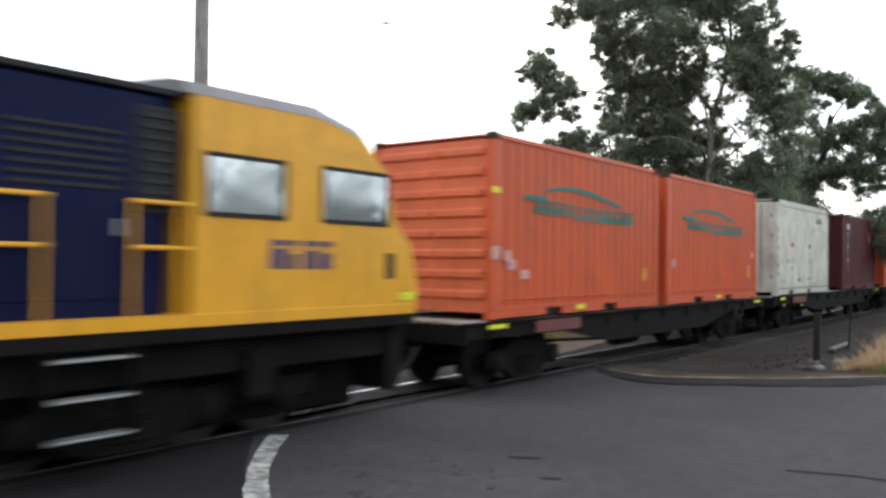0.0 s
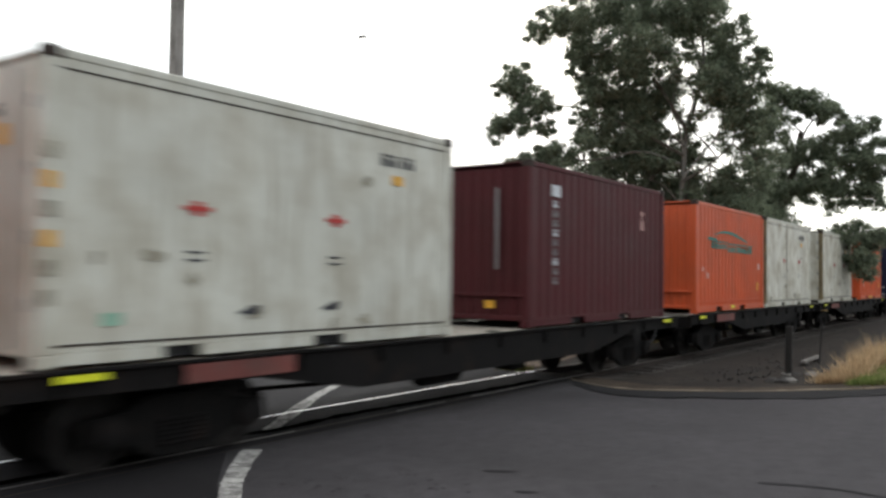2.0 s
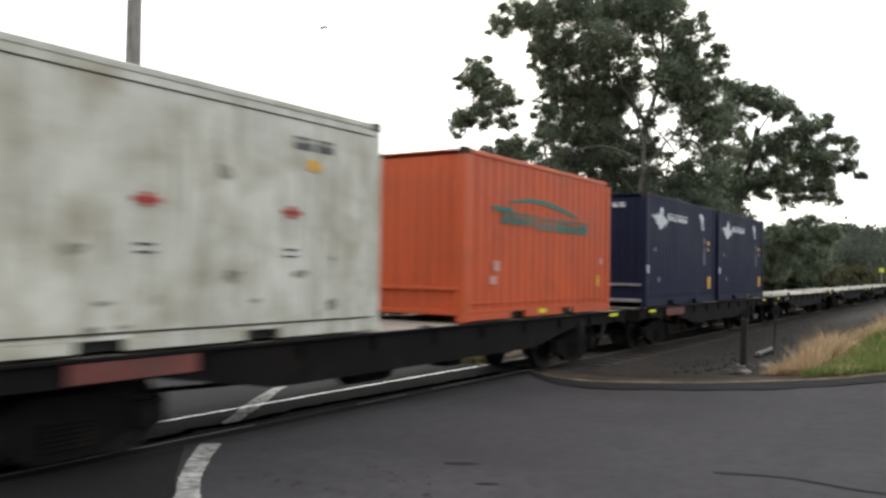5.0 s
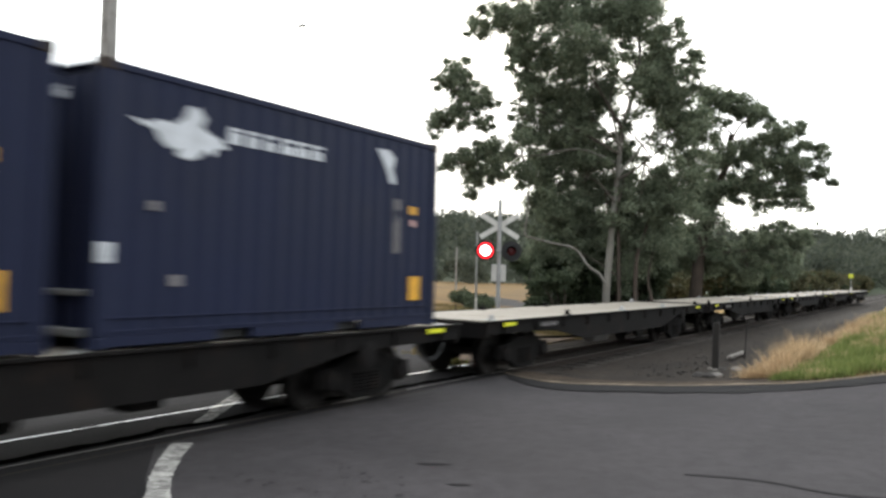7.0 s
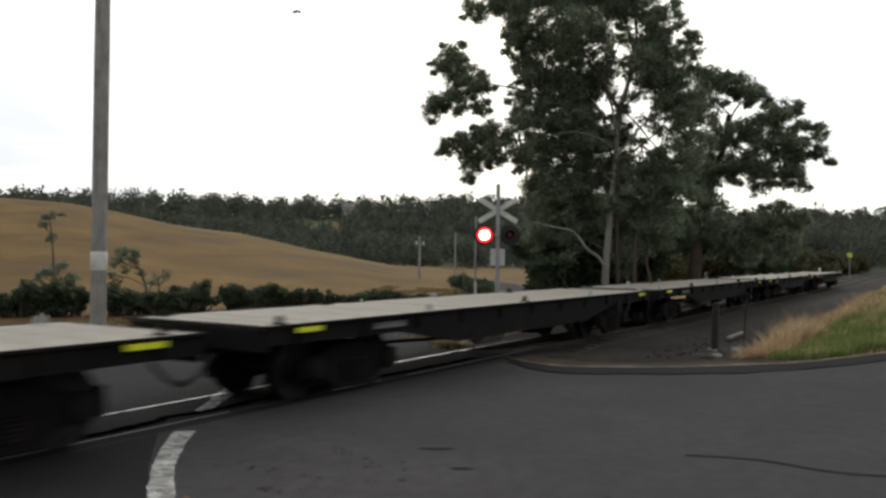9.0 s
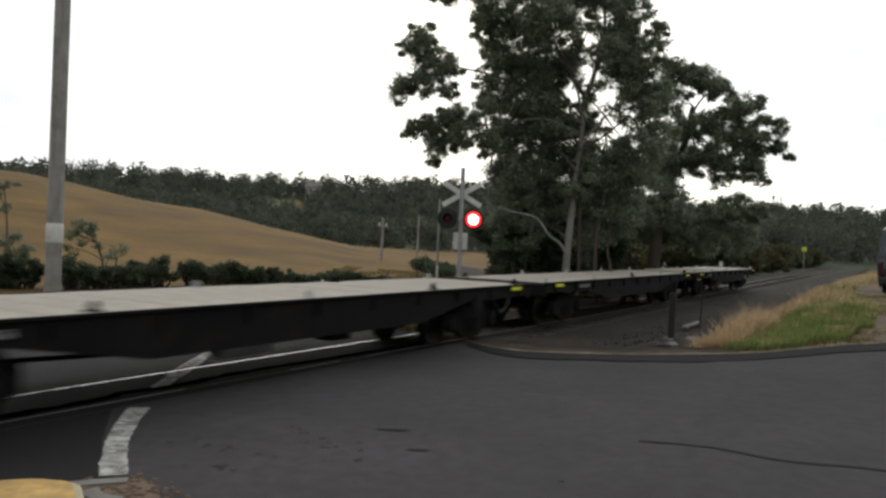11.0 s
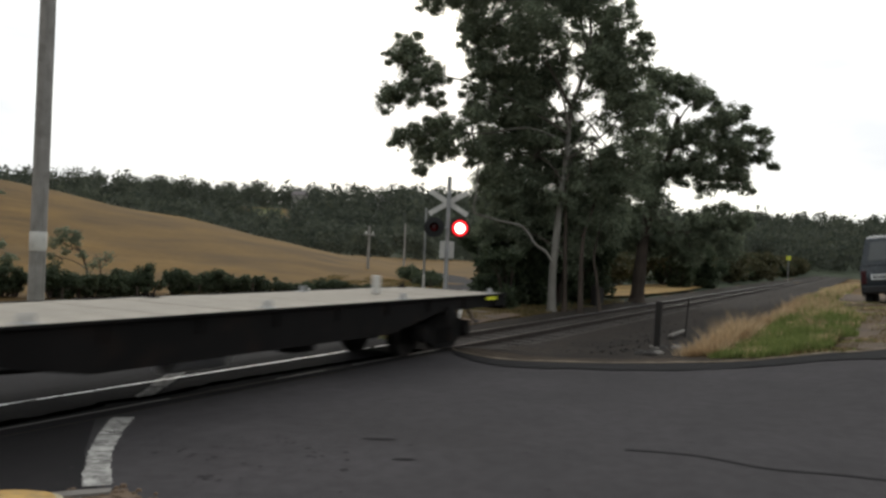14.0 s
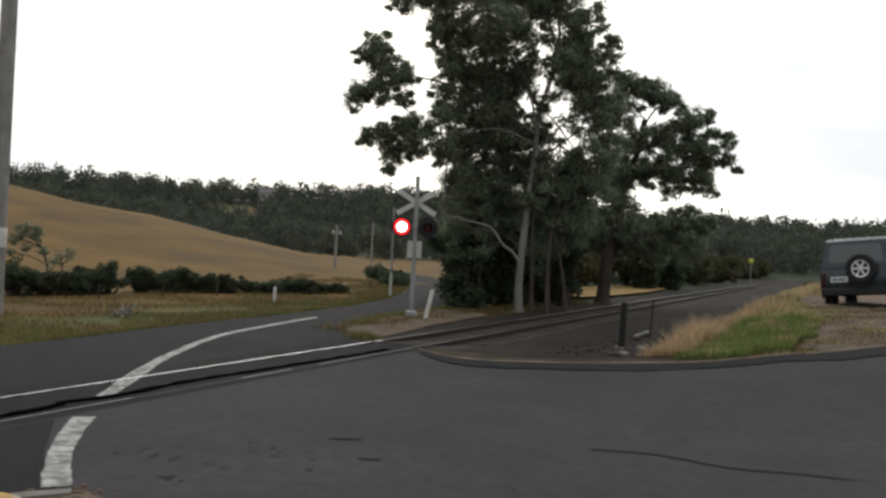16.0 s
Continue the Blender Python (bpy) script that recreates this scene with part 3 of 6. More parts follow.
# ---- railway ----
Y0, RAILS = 8.24, (7.70, 8.78)
track = new("railway_track")
tagged(track, "single railway track with polished rail tops", "railway track", kind="structure")
for y in RAILS:
    s = Shape()
    s.prism([(y - 0.065, -0.15), (y + 0.065, -0.15), (y + 0.065, -0.135), (y + 0.028, -0.12), (y + 0.028, -0.035), (y + 0.034, -0.025), (y + 0.034, -0.004),
             (y - 0.034, -0.004), (y - 0.034, -0.025), (y - 0.028, -0.035), (y - 0.028, -0.12), (y - 0.065, -0.135)], 0, 13.6, 400.0)
    s.box(-90, 13.6, y - 0.026, y + 0.026, -0.05, 0.006)
    rail = part("rail", s, RAIL_SIDE, track)
    t = Shape()
    w = 0.010 if y < Y0 else 0.014
    for xa, xb in ([(-90, 7.58), (9.64, 10.84), (11.61, 15.6)] if y < Y0 else [(-90, 15.6)]):
        t.box(xa, xb, y - w, y + w, -0.006, 0.012)
    part("running_surface", t, RAIL_DULL if y < Y0 else RAIL_TOP, rail, "worn steel rail head")
    # Colour stands in for rail-head sheen: brown past the crossing, paler far off.
    t = Shape()
    t.box(15.6, 400 if y < Y0 else 24.0, y - 0.022, y + 0.022, -0.006, 0.010)
    part("running_surface", t, RAIL_BROWN, rail, "dull brown rail head")
    if y > Y0:
        t = Shape()
        t.box(24.0, 400, y - 0.026, y + 0.026, -0.006, 0.012)
        part("running_surface", t, RAIL_DULL, rail, "rail head paled for its distant sheen")
s = Shape()
s.box(0, 0.24, Y0 - 1.05, Y0 + 1.05, -0.12, 0.035, 0.015)
sleeper_mesh = s.mesh("sleeper", SLEEPER)
for k in range(110):
    ob = part("sleeper", sleeper_mesh, SLEEPER, track)
    ob.location = (15.6 + 0.66 * k, random.uniform(-0.04, 0.04), random.uniform(-0.142, -0.128))
    ob.rotation_euler = (0, 0, random.uniform(-0.01, 0.01))
# flangeway: a flat ragged near-black sheet for the shade in the groove inside the near rail
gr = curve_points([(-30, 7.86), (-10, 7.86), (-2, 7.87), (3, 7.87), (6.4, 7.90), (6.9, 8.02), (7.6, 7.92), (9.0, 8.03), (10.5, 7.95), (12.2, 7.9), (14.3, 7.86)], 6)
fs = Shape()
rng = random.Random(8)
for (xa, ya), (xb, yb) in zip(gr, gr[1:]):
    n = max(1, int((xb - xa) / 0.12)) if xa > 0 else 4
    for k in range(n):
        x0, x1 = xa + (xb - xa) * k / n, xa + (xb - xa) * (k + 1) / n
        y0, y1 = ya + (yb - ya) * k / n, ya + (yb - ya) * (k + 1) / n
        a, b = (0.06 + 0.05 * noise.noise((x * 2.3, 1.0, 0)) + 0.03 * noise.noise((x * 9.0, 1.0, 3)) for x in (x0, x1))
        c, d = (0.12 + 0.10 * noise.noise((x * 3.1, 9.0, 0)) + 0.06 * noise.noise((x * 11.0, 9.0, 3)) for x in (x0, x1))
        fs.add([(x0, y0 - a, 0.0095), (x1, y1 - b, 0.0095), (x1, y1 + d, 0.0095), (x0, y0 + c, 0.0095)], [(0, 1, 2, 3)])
tagged(part("flangeway", fs, GROOVE), "flangeway groove beside the rail, drawn as a broken dark sheet", "groove", kind="structure")
rng = np.random.default_rng(5)
s = Shape()
for k in range(1500):
    x = 16.8 + 60 * rng.random() ** 1.8
    y = rng.uniform(4.6 if x > 16 else 6.5, 10.0)
    r = rng.uniform(0.015, 0.045)
    z = 0.0 + rise(x, y) - bed_dip(x, y)
    o = rng.uniform(-0.4, 0.4, (6, 3)) * r
    base = np.array([(1, 0, 0), (-1, 0, 0), (0, 1, 0), (0, -1, 0), (0, 0, 1), (0, 0, -0.5)]) * r + o + (x, y, z)
    s.add(base.tolist(), [(0, 2, 4), (2, 1, 4), (1, 3, 4), (3, 0, 4), (2, 0, 5), (1, 2, 5), (3, 1, 5), (0, 3, 5)])
tagged(new("ballast_stones", raw_mesh("ballast_stones", s.v, s.f, STONE)), "scattered dark ballast stones", "stones", kind="stuff")


# ---- foliage ----
def leaf_cloud(blobs, per, length, width, seed, droop=0.5, squash=0.85, hollow=0.25, clump=(0.30, 0.55), fall=0.5, many=10):
    """Leaves, each a small folded blade, in clumps round the centres of blobs (x, y, z, r)."""
    rng = np.random.default_rng(seed)
    vs, fs = [], []
    k = 0
    for x, y, z, r in blobs:
        subs = max(many, int(many * r ** 1.3))
        d = rng.normal(size=(subs, 3))
        d /= np.linalg.norm(d, axis=1)[:, None]
        cent = np.array((x, y, z)) + d * r * rng.uniform(hollow, 0.95, (subs, 1)) * (1, 1, squash)
        n = max(12, int(per * r * r / subs))
        for c in cent:
            rr = r * rng.uniform(*clump)
            e = rng.normal(size=(n, 3))
            e /= np.linalg.norm(e, axis=1)[:, None]
            p = c + e * rr * rng.random((n, 1)) ** fall * (1, 1, 0.8)
            a = rng.normal(size=(n, 3)) * (1, 1, 0.6) - (0, 0, droop)
            a /= np.linalg.norm(a, axis=1)[:, None]
            b = np.cross(a, rng.normal(size=(n, 3)))
            b /= np.linalg.norm(b, axis=1)[:, None] + 1e-9
            ln = length * rng.uniform(0.6, 1.3, (n, 1))
            w = width * rng.uniform(0.6, 1.3, (n, 1))
            q = np.stack([p, p + a * ln * 0.45 + b * w, p + a * ln, p + a * ln * 0.45 - b * w], 1).reshape(-1, 3)
            vs.append(q)
            fs += [(k + 4 * i, k + 4 * i + 1, k + 4 * i + 2, k + 4 * i + 3) for i in range(n)]
            k += 4 * n
    return np.concatenate(vs), fs


def limb(s, a, b, r0, r1, rng, sag=0.0, n=6):
    a, b = Vector(a), Vector(b)
    pts, rad = [], []
    off = Vector((rng.uniform(-1, 1), rng.uniform(-1, 1), rng.uniform(-0.3, 0.8))) * (b - a).length * 0.13
    for i in range(n + 1):
        t = i / n
        bend = math.sin(math.pi * t)
        pts.append(a.lerp(b, t) + off * bend + Vector((0, 0, -sag * bend)))
        rad.append(r0 + (r1 - r0) * t)
    s.tube(pts, rad, 7)
    return pts


class Eucalypt:
    """A gum tree grown bough by bough. Places on it are (u, z): metres across and up from its foot."""

    def __init__(self, base, stem, r0, label, leaf, bark, seed, per, length, width):
        self.rng, self.seed = random.Random(seed), seed
        self.leaf, self.bark, self.per, self.length, self.width = leaf, bark, per, length, width
        self.ax = Vector((0.345, -0.938, 0)).normalized()
        self.back = Vector((-self.ax.y, self.ax.x, 0))
        self.top = new("eucalyptus_tree")
        self.top.location = base
        tagged(self.top, label, "tree")
        self.stem(stem, r0, "trunk", bark, depth=0.9)

    def at(self, u, z, d=0.0):
        return self.ax * u + self.back * d + Vector((0, 0, z))

    def bend(self, pts, depth):
        """A smooth line through (u, z) places that leans to depth at its tip."""
        p = [self.at(u, z, depth * (i / max(1, len(pts) - 1)) ** 1.3) for i, (u, z) in enumerate(pts)]
        out = []
        for i in range(len(p) - 1):
            a, b, c, d = p[max(i - 1, 0)], p[i], p[i + 1], p[min(i + 2, len(p) - 1)]
            out += [0.5 * (2 * b + (c - a) * t + (2 * a - 5 * b + 4 * c - d) * t * t + (3 * b - a - 3 * c + d) * t ** 3) for t in (0, 0.25, 0.5, 0.75)]
        return out + [p[-1]]

    def stem(self, pts, r0, name, bark, tip=0.3, depth=0.0, label=""):
        line = self.bend(pts, depth)
        n = len(line) - 1
        rad = [r0 * (1 - (1 - tip) * i / n) * (1 + 0.05 * self.rng.uniform(-1, 1)) for i in range(n + 1)]
        if name == "trunk":
            rad[0] *= 1.45
            rad[1] *= 1.12
        s = Shape()
        s.tube(line, rad, 10)
        part(name, s, bark, self.top, label)
        return line

    def bough(self, pts, r0, clumps, depth=0.0, bark=None, dense=1.0):
        """One limb and the leaf clumps (u, z, radius) that its twigs carry."""
        rng = self.rng
        line = self.bend(pts, depth)
        n = len(line) - 1
        s = Shape()
        s.tube(line, [0.75 * r0 * (1 - 0.75 * i / n) for i in range(n + 1)], 8)
        blobs = []
        for u, z, r in clumps:
            r *= 1.17
            for side in (-1, 1):
                d = depth + side * r * rng.uniform(0.25, 0.8)
                c = self.at(u + 0.12 * r * rng.uniform(-1, 1), z + 0.12 * r * rng.uniform(-1, 1), d)
                blobs.append((*c, r * (0.98 if side > 0 else 0.88)))
                near = min(line[n // 3:], key=lambda q: (q - c).length)
                limb(s, near, c, min(0.026, r0 * 0.4), 0.008, rng, n=4)
                for _ in range(3):
                    limb(s, c, c + Vector((rng.uniform(-1, 1), rng.uniform(-1, 1), rng.uniform(-0.5, 0.9))) * r * 0.9, 0.012, 0.004, rng, n=3)
            # stray tufts that fray the outline
            for _ in range(3):
                a, q = rng.uniform(0, 6.28), r * rng.uniform(0.8, 1.08)
                blobs.append((*self.at(u + q * math.cos(a), z + 0.85 * q * math.sin(a), depth + rng.uniform(-0.6, 0.6) * r), r * rng.uniform(0.20, 0.34)))
        part("limb", s, bark or LIMB, self.top)
        self.seed += 1
        v, f = leaf_cloud(blobs, self.per * dense, self.length, self.width, self.seed, droop=0.7, clump=(0.24, 0.50), fall=0.62, many=13)
        part("foliage", raw_mesh("foliage", v, f, self.leaf), self.leaf, self.top, "grey-green drooping leaf clumps")


gum = Eucalypt((28.4, 10.45, 0), [(0.0, -0.15), (-0.02, 1.2), (0.06, 2.6), (0.16, 4.0), (0.29, 5.4), (0.41, 7.1), (0.75, 8.4), (1.0, 9.9), (0.9, 11.2)], 0.15,
               "tall eucalyptus with pale trunk and open drooping crown", LEAF, BARK, 11, 2150, 0.16, 0.024)
gum.stem([(0.46, -0.15), (0.40, 2.0), (0.32, 4.4), (0.1, 6.0)], 0.085, "trunk", BARK_DARK, depth=0.5, label="dark second stem")
gum.stem([(1.02, -0.15), (0.98, 1.4), (1.03, 2.66), (1.25, 3.4), (1.7, 5.0)], 0.10, "trunk", BARK_DARK, depth=0.8, label="brown peeling stem")
gum.stem([(1.72, -0.15), (1.55, 1.2), (1.45, 2.1), (1.9, 4.2)], 0.07, "trunk", BARK_DARK, depth=1.0, label="brown peeling stem")
gum.stem([(-0.05, 1.7), (-0.30, 2.05), (-0.67, 2.30), (-1.15, 2.90), (-1.94, 3.09), (-2.77, 3.29), (-2.94, 3.45), (-2.84, 4.32), (-2.8, 5.97)], 0.058, "limb", BARK, 0.45, -0.3, "long bent lower limb")
gum.stem([(0.3, 5.5), (0.57, 5.9), (1.1, 6.6), (1.51, 7.15), (1.84, 8.58)], 0.045, "limb", BARK, 0.4, 0.9, "pale upright limb")
gum.stem([(0.35, 6.4), (0.1, 7.6), (-0.06, 8.22), (0.41, 9.8), (0.88, 10.6)], 0.045, "limb", BARK, 0.4, 0.6, "pale upright limb")
# the crown's top, from its outer end inwards
gum.bough([(0.41, 7.2), (-0.6, 8.9), (-1.8, 10.4), (-3.0, 11.3), (-4.4, 11.0)], 0.07,
          [(-4.7, 11.0, 0.56), (-3.8, 11.3, 0.73), (-2.9, 11.4, 0.86), (-1.9, 11.7, 0.97), (-2.3, 9.9, 0.85), (-2.9, 9.2, 0.55), (-1.8, 9.6, 0.84), (-1.0, 10.1, 0.95), (-3.1, 9.7, 0.5), (-3.2, 10.5, 0.6), (-2.7, 8.6, 0.5)], -0.5)
gum.bough([(0.9, 9.3), (0.4, 11.0), (-0.3, 12.8)], 0.06,
          [(-1.6, 12.9, 1.09), (-0.3, 13.1, 1.2), (-0.8, 11.4, 1.03), (0.2, 11.6, 1.07), (1.1, 12.1, 0.97), (1.2, 11.1, 0.96)], 0.3)
gum.bough([(0.7, 8.2), (1.2, 9.2), (1.8, 10.3)], 0.05,
          [(1.8, 10.4, 0.74), (2.0, 9.7, 0.42), (-0.1, 9.6, 0.8), (1.3, 9.1, 0.71), (1.5, 8.3, 0.88), (2.4, 8.5, 0.55), (2.8, 9.3, 0.42), (2.9, 9.7, 0.25)], -0.3, dense=0.8)
# two arms that reach out over the far road
gum.bough([(0.35, 6.3), (-1.33, 7.25), (-2.7, 7.9), (-4.06, 8.19), (-5.1, 8.36), (-5.9, 7.6)], 0.06,
          [(-5.5, 9.3, 0.56), (-5.7, 8.8, 0.47), (-5.1, 8.5, 0.64), (-4.6, 8.2, 0.55), (-5.2, 7.6, 0.55), (-6.0, 7.6, 0.38), (-6.2, 7.2, 0.36), (-4.5, 7.3, 0.34)], -0.8)
gum.bough([(0.2, 6.0), (-1.09, 6.48), (-2.71, 6.22), (-4.27, 6.28), (-5.3, 5.9)], 0.06,
          [(-5.7, 6.0, 0.42), (-5.0, 6.1, 0.63), (-4.3, 6.4, 0.58), (-3.7, 6.2, 0.75), (-4.8, 5.5, 0.5), (-4.0, 5.6, 0.37), (-5.0, 4.9, 0.23), (-3.0, 6.7, 0.62), (-3.0, 5.6, 0.54), (-3.0, 7.8, 0.54)], -0.2, BARK)
gum.bough([(0.35, 6.6), (-0.6, 7.6), (-1.8, 8.4)], 0.05,
          [(-1.8, 8.7, 0.88), (-2.6, 8.6, 0.55), (-1.4, 8.0, 1.0), (-2.2, 7.6, 0.79), (-1.1, 7.0, 0.83), (-0.3, 8.9, 0.71), (-2.8, 7.2, 0.5)], 0.6)
gum.bough([(0.2, 4.6), (-0.5, 5.4), (-1.7, 5.8)], 0.05,
          [(-1.7, 6.0, 0.95), (-0.6, 6.1, 0.95), (-2.0, 5.1, 0.82), (-1.0, 4.7, 0.99), (0.0, 6.6, 0.66), (0.5, 5.1, 0.7), (0.1, 4.0, 0.82), (-2.2, 4.1, 0.74)], 0.9)
gum.bough([(0.3, 5.4), (1.2, 6.0), (2.1, 7.0), (2.0, 8.4)], 0.06,
          [(1.4, 9.0, 0.92), (2.0, 8.2, 0.79), (2.2, 7.1, 0.87), (2.6, 6.0, 0.87), (1.8, 5.4, 0.62), (3.0, 7.6, 0.58), (1.1, 4.5, 0.74), (0.5, 7.3, 0.29), (2.4, 4.7, 0.86)], 0.5)
gum.bough([(0.3, 2.0), (-0.6, 2.6), (-1.5, 2.9)], 0.04,
          [(-2.5, 2.9, 0.7), (-1.5, 2.4, 0.9), (-1.2, 3.8, 0.82), (1.5, 3.1, 0.92), (0.8, 2.3, 0.8)], 1.4)
gum.bough([(0.35, 4.6), (0.5, 5.6), (0.2, 6.6)], 0.05,
          [(-0.4, 5.2, 1.0), (0.4, 6.2, 0.8), (-1.5, 7.0, 1.0), (-2.6, 6.2, 0.8), (1.7, 5.2, 0.95), (1.9, 3.9, 1.0), (-0.9, 3.6, 1.0), (-2.3, 4.9, 0.8), (0.6, 3.9, 0.8), (-0.9, 8.2, 0.9), (1.5, 9.9, 0.7)], 1.6)

gum = Eucalypt((38.2, 9.95, 0), [(0.0, -0.15), (0.1, 1.5), (0.3, 3.4), (0.8, 5.4), (1.4, 7.2), (1.6, 8.6)], 0.33,
               "eucalyptus with dark trunk and ragged spreading crown", LEAF, BARK_DARK, 41, 1900, 0.20, 0.031)
gum.bough([(1.3, 6.8), (1.6, 8.4), (2.4, 9.2), (3.6, 8.5)], 0.08,
          [(0.5, 10.1, 0.65), (1.3, 9.8, 0.49), (1.9, 9.7, 0.66), (2.6, 9.3, 0.55), (3.7, 8.5, 0.6), (3.0, 8.4, 0.55), (0.3, 8.8, 0.92)], -0.4)
gum.bough([(0.8, 5.4), (2.0, 6.4), (3.2, 7.0), (4.2, 6.8)], 0.08,
          [(1.0, 7.6, 0.86), (2.3, 7.7, 0.71), (3.6, 7.2, 0.93), (4.3, 6.9, 0.66), (2.6, 6.4, 0.87), (4.2, 6.0, 0.71), (1.6, 6.2, 0.81)], 0.3)
gum.bough([(2.6, 6.4), (3.8, 6.4), (4.9, 7.3), (5.3, 7.5)], 0.05,
          [(4.7, 7.9, 0.33), (5.3, 7.6, 0.39), (5.4, 6.8, 0.33), (5.8, 6.4, 0.16), (4.6, 5.4, 0.38), (2.8, 5.5, 0.7)], 0.0, dense=0.6)
gum.bough([(0.3, 3.0), (1.6, 3.2), (2.8, 3.3), (4.0, 3.5)], 0.08,
          [(0.4, 6.1, 1.07), (0.4, 4.6, 1.07), (-0.2, 3.2, 1.12), (0.9, 2.9, 0.96), (3.5, 3.9, 0.76), (4.4, 4.0, 0.6), (2.7, 3.6, 0.65), (2.3, 2.6, 0.81), (4.1, 2.9, 0.81)], 0.8)


def shrub(x, y, h, r, seed, label="dense dark green shrub", leaf=None, name="shrub", per=1300, length=0.22, width=0.06, low=0.20, high=0.62):
    leaf = leaf or LEAF_DARK
    rng = random.Random(seed)
    top = new(name)
    top.location = (x, y, land(x, y))
    tagged(top, label, "shrub")
    blobs = []
    for k in range(max(8, int(3 + 3 * r))):
        a = rng.uniform(0, 6.28)
        q = rng.uniform(0, 0.75) * r
        zz = rng.uniform(low, high) * h
        c = (q * math.cos(a), q * math.sin(a), zz)
        blobs.append((*c, rng.uniform(0.36, 0.55) * min(r, h)))
        s = Shape()
        limb(s, (0.1 * math.cos(a), 0.1 * math.sin(a), -0.1), c, 0.05, 0.012, rng, n=3)
        part("stem", s, BARK_DARK, top)
    v, f = leaf_cloud(blobs, per, length, width, seed, droop=0.1, hollow=0.3)
    part("foliage", raw_mesh("foliage", v, f, leaf), leaf, top)
    return top


# thicket under the trees, beside the far road
rng = random.Random(21)
for k, (x, y, h, r) in enumerate([(27.6, 12.0, 2.6, 1.2), (29.5, 12.3, 4.2, 1.6), (31.0, 12.6, 3.2, 1.8), (33.0, 11.9, 4.5, 1.8), (35.5, 12.0, 5.0, 2.0), (38.5, 13.6, 5.5, 2.0), (31.5, 14.0, 5.5, 1.8), (43.5, 16.6, 5.0, 2.2), (48, 18.0, 5.0, 2.4), (32.4, 13.0, 6.2, 1.8), (35.6, 13.2, 6.2, 1.9), (39.6, 12.3, 5.6, 1.7), (58.5, 12.6, 4.6, 2.0), (63.5, 12.8, 5.2, 2.4), (36.8, 14.6, 6.6, 2.0)]):
    shrub(x, y, h, r, 40 + k, "tall dark shrub in the thicket under the trees", per=1500, low=0.08, high=0.72)
# clipped hedge row along the paddock, in clumps with gaps
HEDGE = [(13.6, 25.9, 1.0), (14.6, 25.2, 1.0), (15.4, 24.6, 1.05), (16.3, 24.0, 1.0), (17.5, 22.9, 1.0), (18.2, 22.8, 0.85),
         (19.4, 22.7, 0.85), (20.2, 22.4, 1.05), (22.0, 22.3, 0.80), (22.9, 22.0, 0.82), (23.8, 21.7, 0.74), (24.9, 21.3, 0.68),
         (25.9, 20.4, 0.52), (26.8, 20.1, 0.52), (28.0, 19.7, 0.52), (29.4, 19.2, 0.42)]
for k, (x, y, h) in enumerate(HEDGE):
    h *= 1.32
    shrub(x, y, h, (0.78 if h > 0.6 else 0.66) * rng.uniform(0.9, 1.1), 70 + k, "rounded dark green hedge shrub by the paddock", name="hedge_shrub", per=6500, length=0.09, width=0.03, low=0.12, high=0.60)
    shrub(x + 0.45, y - 0.1, h * rng.uniform(0.75, 0.95), 0.6, 370 + k, "rounded dark green hedge shrub by the paddock", name="hedge_shrub", per=6000, length=0.09, width=0.03, low=0.12, high=0.60)


def sapling(base, stem, tiers, seed, label, leaf=True):
    """A slim paddock tree: a bent stem and leafy tiers (across, up, radius)."""
    rng = random.Random(seed)
    top = new("paddock_tree")
    top.location = (*base, land(*base))
    tagged(top, label, "tree")
    ax = Vector((base[1], -base[0], 0)).normalized()
    back = Vector((-ax.y, ax.x, 0))
    pts = [ax * u + Vector((0, 0, z)) for u, z in stem]
    s = Shape()
    s.tube(pts, [0.06 - 0.042 * i / (len(pts) - 1) for i in range(len(pts))], 7)
    part("trunk", s, LIMB, top)
    blobs = []
    for u, z, r in tiers:
        c = ax * u + back * rng.uniform(-0.25, 0.25) + Vector((0, 0, z))
        blobs.append((*c, r))
        s = Shape()
        near = min(pts, key=lambda q: (q - c).length + (0.5 if q.z > c.z else 0))
        limb(s, near, c, 0.022, 0.006, rng, n=4)
        for _ in range(7 if not leaf else 3):
            limb(s, near.lerp(c, 0.6), c + Vector((rng.uniform(-1, 1), rng.uniform(-1, 1), rng.uniform(-0.3, 1))) * r, 0.010, 0.004, rng, n=3)
        part("branch", s, LIMB, top)
    v, f = leaf_cloud(blobs, 3600 if leaf else 250, 0.11, 0.022, seed, droop=0.5)
    part("foliage", raw_mesh("foliage", v, f, LEAF), LEAF, top)


sapling((19.66, 29.2), [(0.0, -0.2), (-0.02, 0.8), (-0.08, 1.5), (-0.14, 2.5), (-0.25, 3.3)],
        [(-0.42, 3.28, 0.20), (-0.19, 3.38, 0.22), (-0.47, 3.0, 0.18), (-0.18, 2.55, 0.24), (0.2, 3.41, 0.10), (-0.25, 1.24, 0.36), (0.2, 1.42, 0.38), (0.60, 1.07, 0.28), (-0.54, 1.03, 0.26), (0.4, 0.85, 0.28), (-0.02, 0.95, 0.26)], 90,
        "slim paddock gum tree with leaves in tiers")
sapling((20.69, 25.18), [(0.0, -0.2), (-0.10, 0.8), (-0.30, 1.4), (-0.7, 1.8)],
        [(-0.55, 1.90, 0.32), (-0.94, 2.0, 0.30), (-0.42, 1.78, 0.26), (-0.80, 1.45, 0.22), (-0.25, 1.31, 0.22), (-1.13, 1.72, 0.30), (-1.35, 1.25, 0.22)], 91,
        "leaning paddock gum tree on the dry slope")
